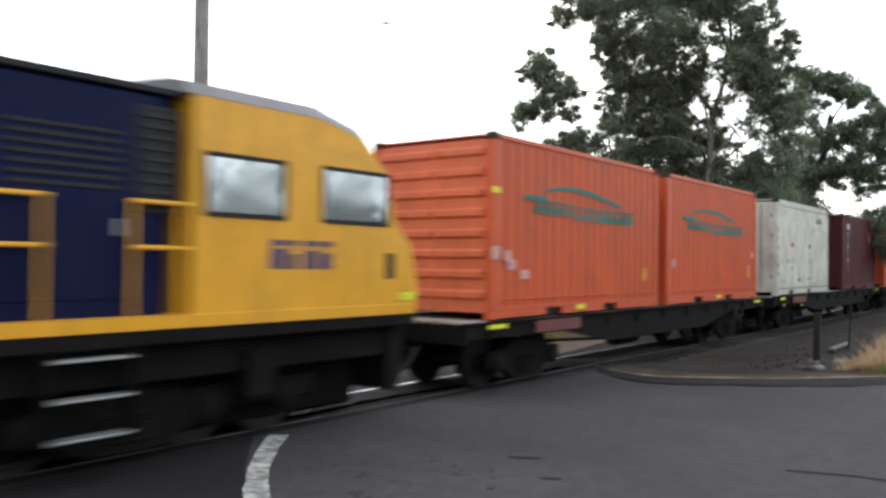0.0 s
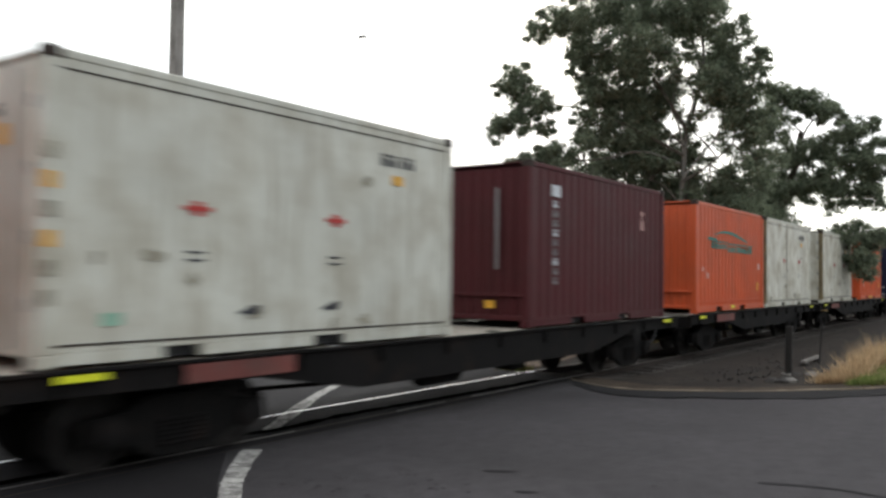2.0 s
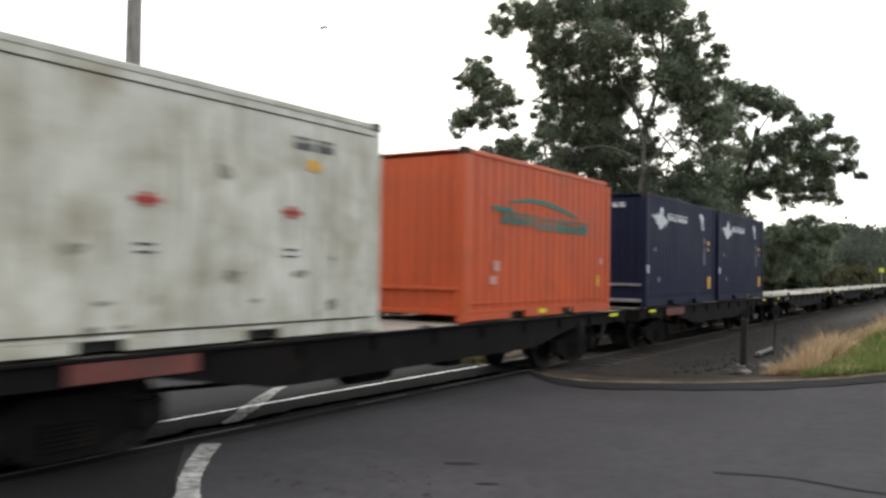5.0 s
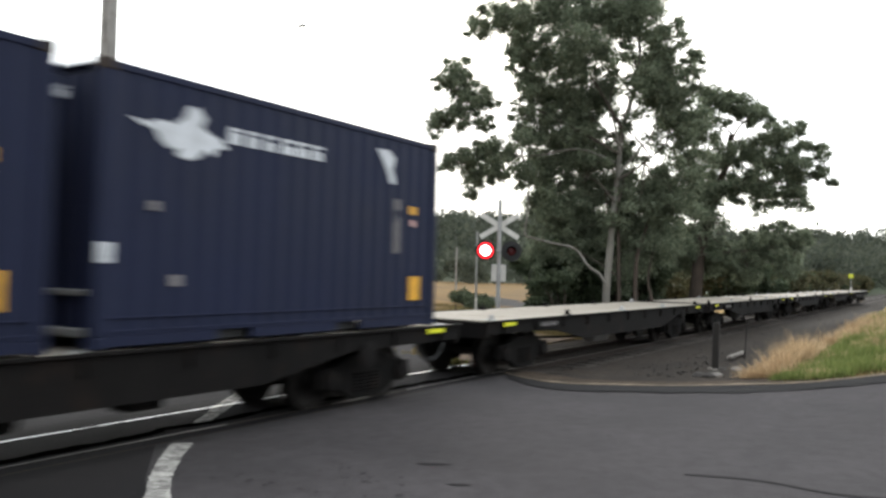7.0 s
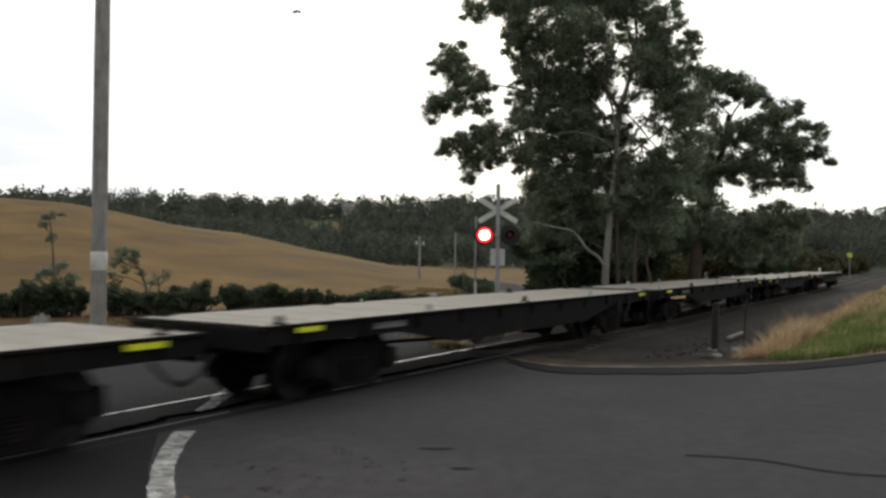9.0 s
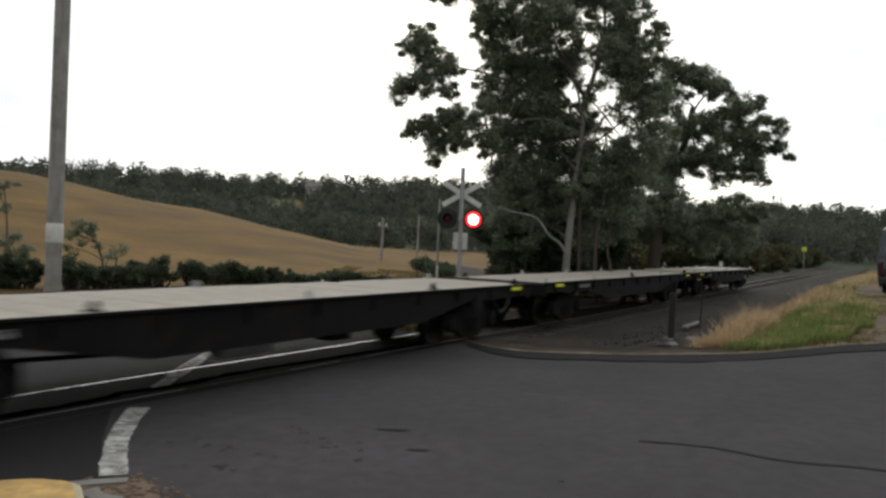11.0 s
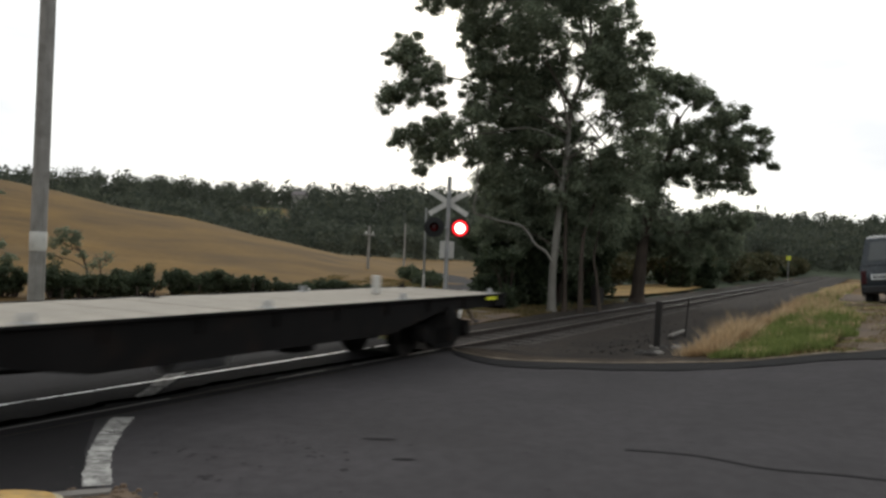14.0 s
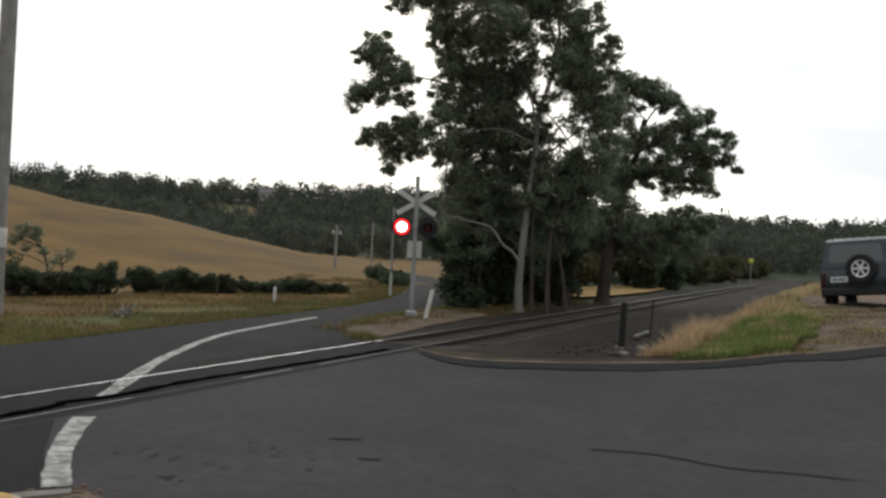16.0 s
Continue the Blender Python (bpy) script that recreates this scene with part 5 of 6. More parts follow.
    if style == "swoosh":
        swoosh(top, y)
        tag(top, "reflector", rng.uniform(2.6, 3.1), 0.07, 0.30, 0.085, -W + 0.006, YELLOW_TAG, "yellow reflector")
        for k in range(3):
            tag(top, "sticker", rng.choice((0.4, 0.9, 5.5, 5.7)) + rng.uniform(-0.1, 0.1), rng.uniform(0.6, 1.2), rng.uniform(0.12, 0.24), rng.uniform(0.10, 0.2), y - 0.001 * k, PINK_TAG, "worn sticker")
        tag(top, "placard", 5.45, 0.55, 0.16, 0.24, y, AMBER_TAG)
        if seed == 1:
            tag(top, "sticker", -0.02, 1.93, 0.2, 0.09, -W - 0.004, YELLOW_TAG)
            tag(top, "sticker", -0.02, 0.92, 0.2, 0.2, -W - 0.004, PINK_TAG)
    elif style == "bird":
        bird(top, y)
        tag(top, "sticker", 0.02, 0.85, 0.16, 0.2, -W - 0.008, WHITE_INK)
    elif style == "tall_code":
        for k in range(9):
            letters(top, "code_mark", 0.88, 1.08, 2.10 - 0.17 * k, 2.22 - 0.17 * k, y, 2, WHITE_INK if k % 3 == 0 else LOCO_GREY, seed + k)
        tag(top, "white_patch", 0.82, 2.30, 0.32, 0.20, y - 0.002, WHITE_INK)
        letters(top, "lettering", 4.84, 5.04, 1.90, 2.30, y, 2, PINK_TAG, seed)
    elif style == "reefer":
        # seams, code bars, red crosses, scuffs
        if seed == 6:
            s = Shape()
            s.box(2.68, 2.76, -W + 0.004, -W + 0.03, 0.18, H - 0.1, 0.008)
            part("seam", s, BLOTCH, top, "grimy upright seam strip")
        s = Shape()
        s.box(0.16, L - 0.16, -W + 0.008, -W + 0.03, H - 0.20, H - 0.185, 0.003)
        s.box(0.16, L - 0.16, -W + 0.006, -W + 0.03, 0.19, 0.21, 0.003)
        part("trim_strip", s, RAIL_SIDE, top)
        c = 4.58 if seed == 3 else 4.48
        letters(top, "code_mark", c, c + 0.36, 2.30, 2.46, y, 4, BLACK_INK, seed)
        letters(top, "code_mark", c + 0.42, c + 0.74, 2.30, 2.46, y, 3, BLACK_INK, seed + 5)
        tag(top, "placard", c + 0.24, 2.06, 0.22, 0.13, y, AMBER_TAG, "orange placard")
        for cx in ((1.67, 3.73) if seed == 3 else (2.36, 4.45)):
            for w, h in ((0.34, 0.05), (0.12, 0.15)):
                tag(top, "cross_mark", cx - w / 2, 1.52 - h / 2, w, h, y - 0.002 * (w > 0.2), RED_INK, "small red mark")
            tag(top, "small_print", cx - 0.12, 0.98, 0.22, 0.022, y, BLACK_INK)
            tag(top, "small_print", cx - 0.12, 1.06, 0.22, 0.022, y, BLACK_INK)
        n_spots = 7 if seed == 3 else 12
        for k in range(n_spots):
            cx, cz = rng.uniform(0.3, 5.9), 0.22 + 2.2 * rng.random() ** 2.2
            rx, rz = rng.uniform(0.04, 0.17), rng.uniform(0.03, 0.10)
            s = Shape()
            m = 11
            q = [rng.uniform(0.6, 1.2) for _ in range(m)]
            s.add([(cx + rx * q[a] * math.cos(6.283 * a / m), y - 0.0008 * k % 0.004, cz + rz * q[a] * math.sin(6.283 * a / m)) for a in range(m)], [tuple(range(m))])
            part("grime_spot", s, BLOTCH, top)
        if seed == 3:
            tag(top, "green_smear", 0.62, 0.36, 0.20, 0.12, y, PALE_GREEN, "pale green smear")
            for cx, cz in ((2.36, 0.46), (3.64, 0.48)):
                s = Shape()
                s.add([(cx - 0.14, y - 0.003, cz - 0.02), (cx, y - 0.003, cz - 0.05), (cx + 0.15, y - 0.003, cz - 0.04), (cx + 0.17, y - 0.003, cz + 0.05), (cx + 0.08, y - 0.003, cz + 0.06), (cx - 0.02, y - 0.003, cz + 0.02)], [tuple(range(6))])
                part("scuff", s, BLACK_INK, top, "dark scuff")
            for k in range(6):
                s = Shape()
                s.box(0.02, 0.14, -W - 0.008, -W + 0.01, 0.55 + 0.26 * k, 0.70 + 0.26 * k)
                part("corner_tag", s, AMBER_TAG if k in (2, 4) else BLOTCH, top)
    return top


def wheelset(parent, x, r=0.43):
    s = Shape()
    for sgn in (-1, 1):
        y = sgn * 0.54
        s.lathe((0, y, 0), (0, sgn, 0), [(-0.075, r * 0.9), (-0.070, r + 0.028), (-0.042, r + 0.028), (-0.035, r), (0.06, r - 0.004), (0.062, r - 0.07), (0.035, r - 0.09), (0.03, 0.16), (0.06, 0.12), (0.10, 0.10)], 24)
        for k in range(3):
            a = 2.09 * k
            s.box(math.cos(a) * r * 0.55 - 0.03, math.cos(a) * r * 0.55 + 0.03, y + sgn * 0.05 - 0.012, y + sgn * 0.05 + 0.012, math.sin(a) * r * 0.55 - 0.03, math.sin(a) * r * 0.55 + 0.03)
    s.tube([(0, -0.6, 0), (0, 0.6, 0)], 0.075, 10)
    ob = part("wheelset", s, WHEEL, parent)
    ob.location = (x, 0, r)
    WHEELS.append((ob, x, r))
    return ob


def bogie(parent, x, base=0.86, r=0.43, name="bogie"):
    s = Shape()
    s.box(-0.22, 0.22, -0.82, 0.82, 0.42, 0.76, 0.03)
    ob = part(name, s, BOGIE, parent)
    ob.location = (x, 0, 0)
    prof = [(-base - 0.26, 0.34), (-base + 0.20, 0.30), (-base + 0.42, 0.18), (-0.36, 0.13), (0.36, 0.13), (base - 0.42, 0.18), (base - 0.20, 0.30), (base + 0.26, 0.34),
            (base + 0.24, 0.58), (base - 0.18, 0.62), (0.40, 0.74), (-0.40, 0.74), (-base + 0.18, 0.62), (-base - 0.24, 0.58)]
    for sgn in (-1, 1):
        y = sgn * 0.86
        s = Shape()
        s.prism(prof, 1, y - 0.06, y + 0.06)
        part("side_frame", s, BOGIE, ob)
        for k in (-0.2, 0, 0.2):
            s = Shape()
            rings = []
            for i in range(13):
                rings.append((0.024 * i, 0.085 if i % 2 else 0.068))
            s.lathe((k, y + sgn * 0.03, 0.22), (0, 0, 1), rings, 10)
            part("spring", s, WAGON, ob)
        for k in (-base, base):
            s = Shape()
            s.lathe((k, y + sgn * 0.02, r), (0, sgn, 0), [(0, 0.16), (0.09, 0.15), (0.12, 0.09)], 12)
            part("axle_box", s, WAGON, ob)
            s = Shape()
            q = k + math.copysign(0.49, k)
            s.box(q - 0.04, q + 0.04, sgn * 0.54 - 0.06, sgn * 0.54 + 0.06, 0.26, 0.58, 0.02)
            part("brake_shoe", s, BOGIE, ob)
    for k in (-base, base):
        wheelset(parent, x + k, r)
    return ob


def coupler(parent, x, sgn):
    s = Shape()
    s.box(min(x, x + sgn * 0.38), max(x, x + sgn * 0.38), -0.09, 0.09, 0.72, 0.90, 0.02)
    s.box(min(x + sgn * 0.30, x + sgn * 0.47), max(x + sgn * 0.30, x + sgn * 0.47), -0.15, 0.15, 0.68, 0.94, 0.04)
    part("coupler", s, WAGON, parent)
    h = Shape()
    h.tube([(x, -0.35, 0.72), (x + sgn * 0.22, -0.36, 0.50), (x + sgn * 0.42, -0.36, 0.40), (x + sgn * 0.55, -0.34, 0.44)], 0.03, 7)
    part("brake_hose", h, RUBBER, parent)


def wagon(u0, u1, label, seed, loaded):
    rng = random.Random(seed)
    L = u1 - u0
    top = new("flat_wagon")
    tagged(top, label, "flat wagon", "wagons of the train")
    MOVING.append((top, u0, 0.0))
    W = 1.20
    # deck in planks across
    n = 26
    pw = L / n
    s = Shape()
    s.box(0, pw - 0.012, -W, W, DECK_Z - 0.075, DECK_Z - 0.02, 0.008)
    board = s.mesh("deck_board", DECK)
    for k in range(n):
        ob = part("deck_board", board, DECK, top)
        ob.location = (k * pw, rng.uniform(-0.006, 0.006), rng.uniform(-0.004, 0.002))
    for sgn in (-1, 1):
        a = sgn * (W + 0.02)
        s = Shape()
        prof = [(0, DECK_Z - 0.02), (L, DECK_Z - 0.02), (L, DECK_Z - 0.26), (L - 2.9, DECK_Z - 0.28), (L - 4.6, DECK_Z - 0.56), (4.6, DECK_Z - 0.56), (2.9, DECK_Z - 0.28), (0, DECK_Z - 0.26)]
        s.prism([(p, q) for p, q in prof], 1, min(a, a - sgn * 0.05), max(a, a - sgn * 0.05))
        s.box(0, L, min(a, a + sgn * 0.05), max(a, a + sgn * 0.05), DECK_Z - 0.05, DECK_Z - 0.012, 0.006)
        for k in range(11):
            x = 0.6 + k * (L - 1.2) / 10
            s.box(x - 0.02, x + 0.02, min(a, a + sgn * 0.045), max(a, a + sgn * 0.045), DECK_Z - 0.25, DECK_Z - 0.05, 0.004)
        part("side_sill", s, WAGON, top)
        for x in (0.55, L - 1.05):
            t = Shape()
            yy = a + sgn * 0.052
            t.box(x, x + 0.48, min(yy, yy + sgn * 0.006), max(yy, yy + sgn * 0.006), DECK_Z - 0.125, DECK_Z - 0.06)
            part("reflector", t, YELLOW_TAG, top, "yellow reflector strip")
        for k in range(5):
            x = 0.45 + k * (L - 0.9) / 4
            t = Shape()
            t.box(x - 0.09, x + 0.09, sgn * 1.06 - 0.08, sgn * 1.06 + 0.08, DECK_Z - 0.03, DECK_Z - 0.004, 0.01)
            if not loaded:
                t.lathe((x, sgn * 1.06, DECK_Z - 0.01), (0, 0, 1), [(0, 0.05), (0.06, 0.05), (0.10, 0.025)], 8)
            part("twistlock", t, GALV if rng.random() < 0.5 else WAGON, top)
    if loaded:
        t = Shape()
        t.box(1.9, 3.4, -W - 0.075, -W - 0.068, DECK_Z - 0.25, DECK_Z - 0.06)
        part("name_panel", t, WAGON_RED, top, "faded red panel")
    else:
        letters(top, "lettering", 2.2, 3.0, DECK_Z - 0.19, DECK_Z - 0.11, -W - 0.073, 5, LOCO_GREY, seed)
    # centre sill, headstocks, brake gear
    s = Shape()
    s.box(0.05, L - 0.05, -0.28, 0.28, DECK_Z - 0.42, DECK_Z - 0.08, 0.02)
    for k in range(9):
        x = 0.9 + k * (L - 1.8) / 8
        s.box(x - 0.05, x + 0.05, -W + 0.02, W - 0.02, DECK_Z - 0.24, DECK_Z - 0.08, 0.01)
    part("underframe", s, WAGON, top)
    for x in (0.0, L - 0.10):
        s = Shape()
        s.box(x, x + 0.10, -W - 0.02, W + 0.02, DECK_Z - 0.34, DECK_Z - 0.015, 0.015)
        part("headstock", s, WAGON, top)
    s = Shape()
    s.lathe((L * 0.40, -0.75, 0.55), (1, 0, 0), [(0, 0.10), (0.06, 0.19), (0.95, 0.19), (1.01, 0.10)], 14)
    part("air_reservoir", s, GALV if not loaded else WAGON, top, "grimy brake air reservoir")
    s = Shape()
    s.box(L * 0.55, L * 0.55 + 0.5, -0.95, -0.6, 0.42, 0.72, 0.03)
    s.tube([(3.2, -0.55, 0.62), (L * 0.4, -0.6, 0.5), (L - 3.2, -0.55, 0.62)], 0.03, 6)
    part("brake_gear", s, WAGON, top)
    s = Shape()
    s.lathe((L - 2.6, -W - 0.06, 0.78), (0, -1, 0), [(0, 0.19), (0.02, 0.20), (0.03, 0.16)], 14)
    part("brake_wheel", s, WAGON, top)
    for x in (2.15, L - 2.15):
        bogie(top, x)
    coupler(top, 0, -1)
    coupler(top, L, 1)
    return top


for k, (a, b) in enumerate(((9.75, 24.05), (24.95, 40.85), (41.75, 55.50), (56.45, 72.40), (73.40, 87.50))):
    wagon(a, b, "grimy black container wagon carrying two boxes", 300 + k, True)
for k in range(5):
    a = 88.50 + 15.96 * k
    wagon(a, a + 15.02, "empty flat wagon with bare weathered deck", 320 + k, False)

container(10.46, ORANGE, "orange corrugated container with faded ribbed end and teal marks", "swoosh", 1)
container(17.15, ORANGE, "orange corrugated container with teal arc mark", "swoosh", 2)
container(25.33, WHITE, "dirty white smooth-sided refrigerated container", "reefer", 3)
container(33.78, MAROON, "dark maroon corrugated container with upright code", "tall_code", 4)
container(42.16, ORANGE, "orange corrugated container with teal arc mark", "swoosh", 5)
container(48.60, WHITE_STAINED, "stained white refrigerated container with middle seam", "reefer", 6)
container(56.85, WHITE_STAINED, "stained white refrigerated container with door rods", "reefer", 7)
container(65.28, ORANGE, "orange corrugated container with teal arc mark", "swoosh", 8)
container(73.86, BLUE, "navy blue corrugated container with white bird mark", "bird", 9)
container(80.52, BLUE, "navy blue corrugated container with white bird mark", "bird", 10)

# white marker on the last wagon
marker = new("end_marker")
tagged(marker, "small white tail marker standing on the last deck", "marker")
s = Shape()
s.box(-0.02, 0.02, -0.09, 0.09, 0.0, 0.34, 0.02)
part("plate", s, SIGN_WHITE, marker)
MOVING.append((marker, 164.2, DECK_Z - 0.02))


# ---- locomotive, cab at its tail end ----
def locomotive(u_nose):
    """Local x runs back from the long hood (low x) to the cab's nose at 0."""
    top = new("locomotive")
    tagged(top, "blue and yellow diesel locomotive with yellow cab", "locomotive")
    MOVING.append((top, u_nose, 0.0))
    W = 1.34
    s = Shape()
    s.box(-15.5, -0.02, -W, W, 1.18, 1.42, 0.02)
    part("underframe", s, WAGON, top)
    s = Shape()
    s.box(-15.5, -0.02, -W - 0.012, -W - 0.002, 1.33, 1.46, 0.004)
    s.box(-15.5, -3.45, -W - 0.012, W, 1.42, 1.46, 0.004)
    part("footplate_edge", s, LOCO_YELLOW, top)
    # cab: side profile drawn across, nose raked
    prof = [(-3.48, 1.42), (0.0, 1.42), (0.02, 1.62), (-0.12, 2.20), (-0.42, 2.48), (-0.62, 3.10), (-1.02, 3.46), (-1.75, 3.62), (-3.48, 3.62)]
    s = Shape()
    s.prism(prof, 1, -W, W)
    cab = part("cab", s, LOCO_YELLOW, top, "yellow cab with raked nose")
    roof = Shape()
    n = 9
    vs, fs = [], []
    for x, zb in ((-3.55, 3.62), (-1.75, 3.62), (-1.02, 3.46)):
        for k in range(n):
            a = math.pi * k / (n - 1)
            vs.append((x, -W * math.cos(a) * 1.005, zb + (0.24 if x < -1.5 else 0.20) * math.sin(a) ** 0.6))
    for i in range(2):
        fs += [(i * n + k, i * n + k + 1, (i + 1) * n + k + 1, (i + 1) * n + k) for k in range(n - 1)]
    fs += [tuple(range(n)), tuple(range(2 * n, 3 * n))]
    roof.add(vs, fs)
    part("roof", roof, LOCO_GREY, cab, "grey curved cab roof")
    for x0, x1, z0, z1, sl in ((-3.30, -2.32, 2.48, 3.03, 0.0), (-1.68, -0.62, 2.48, 3.04, 0.18)):
        f = Shape()
        y = -W - 0.004
        for a, b, c, d in ((x0 - 0.05, x1 + 0.05, z0 - 0.05, z0), (x0 - 0.05, x1 + 0.05, z1, z1 + 0.05), (x0 - 0.05, x0, z0, z1), (x1, x1 + 0.05, z0, z1)):
            f.box(a, b, y - 0.02, y + 0.02, c, d, 0.006)
        w = part("window", f, RUBBER, cab, "dark rubber window surround")
        g = Shape()
        g.box(x0, x1, y - 0.004, y + 0.004, z0, z1)
        part("pane", g, GLASS, w, "reflecting window glass")
    letters(top, "cab_number", -2.49, -1.52, 1.90, 2.22, -W - 0.004, 4, LOCO_NUM, 2, 0.05, "dark blue number bars")
    s = Shape()
    s.box(-0.62, -0.45, -W - 0.006, -W, 1.78, 2.10)
    part("vent", s, RAIL_SIDE, cab)
    s = Shape()
    s.box(-0.35, -0.04, -W - 0.014, -W, 1.50, 1.60, 0.01)
    part("marker_lamp", s, YELLOW_TAG, top)
    # long hood
    s = Shape()
    hw = 1.20
    s.prism([(-hw, 1.46), (hw, 1.46), (hw, 3.54), (hw - 0.10, 3.64), (-hw + 0.10, 3.64), (-hw, 3.54)], 0, -15.0, -3.72)
    hood = part("hood", s, LOCO_BLUE, top, "deep blue engine hood")
    for k in range(7):
        x = -14.5 + k * 1.52
        d = Shape()
        d.box(x, x + 1.36, -hw - 0.012, -hw, 1.62, 3.30, 0.006)
        part("access_door", d, LOCO_BLUE, hood)
        if k % 2 == 0:
            for q in range(7):
                e = Shape()
                e.box(x + 0.14, x + 1.22, -hw - 0.022, -hw - 0.012, 2.62 + 0.085 * q, 2.66 + 0.085 * q, 0.004)
                part("louvre", e, RUBBER, hood)
        e = Shape()
        e.box(x + 1.16, x + 1.22, -hw - 0.035, -hw - 0.012, 2.2, 2.36, 0.008)
        part("door_latch", e, GALV, hood)
    d = Shape()
    d.box(-3.74, -3.46, -0.9, 0.9, 1.46, 3.5, 0.02)
    part("cab_link", d, SIGNAL_BLACK, top)
    # Black slatted panel added to stand in for the dark gap behind the cab.
    d = Shape()
    d.box(-4.02, -3.52, -hw - 0.016, -hw + 0.05, 2.42, 3.46, 0.02)
    part("gap_panel", d, RUBBER, top, "black slatted panel for the dark gap behind the cab")
    for q in range(9):
        e = Shape()
        e.box(-3.98, -3.56, -hw - 0.030, -hw - 0.016, 2.50 + 0.105 * q, 2.54 + 0.105 * q, 0.004)
        part("gap_panel_slat", e, SIGNAL_BLACK, top)
    d = Shape()
    d.box(-15.0, -3.5, -hw - 0.03, hw + 0.03, 3.58, 3.645, 0.01)
    part("hood_roof_edge", d, RUBBER, top, "black roof edge strip")
    for k in range(3):
        d = Shape()
        d.lathe((-6.5 - 2.2 * k, 0, 3.64), (0, 0, 1), [(0, 0.5), (0.10, 0.5), (0.14, 0.42)], 18)
        part("roof_fan", d, LOCO_GREY, hood)
    # hand rails along the walkway
    for x in [-3.62, -4.10, -4.95, -6.4, -7.9, -9.4, -10.9, -12.4, -13.9]:
        p = Shape()
        p.tube([(x, -W + 0.04, 1.44), (x, -W + 0.04, 2.52)], 0.022, 7)
        part("rail_post", p, LOCO_YELLOW, top)
    for a, b in ((-4.12, -3.46), (-15.3, -4.92)):
        for z in (2.53, 2.10):
            p = Shape()
            p.tube([(a, -W + 0.04, z), (b, -W + 0.04, z)], 0.024, 7)
            part("hand_rail", p, LOCO_YELLOW, top)
    for k in range(3):
        st = Shape()
        st.box(-4.90, -4.15, -W - 0.10, -W + 0.10, 0.42 + 0.34 * k, 0.44 + 0.34 * k, 0.004)
        part("step", st, GALV, top, "bright steel step")
    for x in (-4.93, -4.12):
        st = Shape()
        st.box(x, x + 0.03, -W - 0.05, -W + 0.16, 0.40, 1.2)
        part("step_side", st, WAGON, top)
    s = Shape()
    s.box(-9.6, -6.0, -1.15, 1.15, 0.35, 1.15, 0.08)
    part("fuel_tank", s, WAGON, top)
    for a, b in ((-5.4, -0.4), (-15.2, -10.2)):
        s = Shape()
        s.box(a, b, -0.62, 0.62, 0.14, 1.2, 0.05)
        part("traction_frame", s, BOGIE, top)
        s = Shape()
        s.box(a, b, -W + 0.22, -W + 0.30, 0.80, 1.2, 0.02)
        part("side_skirt", s, WAGON, top)
    for x in (-3.0, -12.4):
        b = bogie(top, x - 0.9, 0.95, 0.46)
        wheelset(top, x + 1.1, 0.46)
        for sgn in (-1, 1):
            y = sgn * 0.86
            s = Shape()
            s.box(x - 0.2, x + 1.6, y - 0.06, y + 0.06, 0.40, 0.66, 0.03)
            s.lathe((x + 1.1, y + sgn * 0.02, 0.46), (0, sgn, 0), [(0, 0.17), (0.1, 0.16), (0.13, 0.09)], 12)
            part("bogie_extension", s, BOGIE, top)
        s = Shape()
        s.box(x + 0.35, x + 0.75, -W + 0.12, -W + 0.40, 0.52, 1.05, 0.03)
        part("sand_box", s, WAGON, top)
    coupler(top, 0.0, 1)
    s = Shape()
    s.prism([(-0.30, 0.34), (-0.10, 0.30), (0.02, 0.62), (0.02, 1.2), (-0.30, 1.2)], 1, -W + 0.25, W - 0.25)
    part("pilot", s, WAGON, top)
    return top


locomotive(8.50)


# ---- crossing signal ----
signal = new("crossing_signal")
signal.location = (21.9, 11.4, 0.0)
signal.rotation_euler = (0, 0, radians(-62))
tagged(signal, "railway crossing signal with white crossbuck and red flashing lamps", "crossing signal")
s = Shape()
s.tube([(0, 0, 0), (0, 0, 4.1)], 0.062, 12)
s.lathe((0, 0, 4.1), (0, 0, 1), [(0, 0.07), (0.03, 0.05)], 12)
part("mast", s, GALV, signal, "grey steel mast")
s = Shape()
s.box(-0.16, 0.16, -0.16, 0.16, -0.1, 0.16, 0.03)
part("footing", s, GALV, signal)
for sgn in (-1, 1):
    b = Shape()
    b.box(-0.66, 0.66, -0.012, 0.012, -0.075, 0.075, 0.004)
    ob = part("crossbuck_arm", b, SIGN_WHITE, signal, "white crossbuck board")
    ob.matrix_local = pose(0, 0.080 + 0.028 * (sgn > 0), 3.36, 0, sgn * 31, 0)
s = Shape()
s.tube([(-0.42, -0.05, 2.62), (0.42, -0.05, 2.62)], 0.03, 8)
part("cross_arm", s, GALV, signal)
for x in (-0.40, 0.36):
    s = Shape()
    s.lathe((x, -0.06, 2.62), (0, -1, 0), [(0, 0.29), (0.015, 0.30), (0.03, 0.30), (0.035, 0.13)], 24)
    target = part("target_board", s, SIGNAL_BLACK, signal, "round black target board")
    h = Shape()
    rings = []
    n = 14
    for d in (0.0, 0.26):
        rings += [(x + 0.145 * math.cos(a), -0.09 - d, 2.62 + 0.145 * math.sin(a)) for a in [math.radians(-20 + 220 * k / (n - 1)) for k in range(n)]]
    h.add(rings, [(k, k + 1, n + k + 1, n + k) for k in range(n - 1)])
    part("hood", h, SIGNAL_BLACK, target)
    s = Shape()
    s.lathe((x, -0.095, 2.62), (0, -1, 0), [(0, 0.125), (0.02, 0.11), (0.035, 0.06)], 18)
    part("lens", s, LENS_OFF, target, "dark red unlit lens")
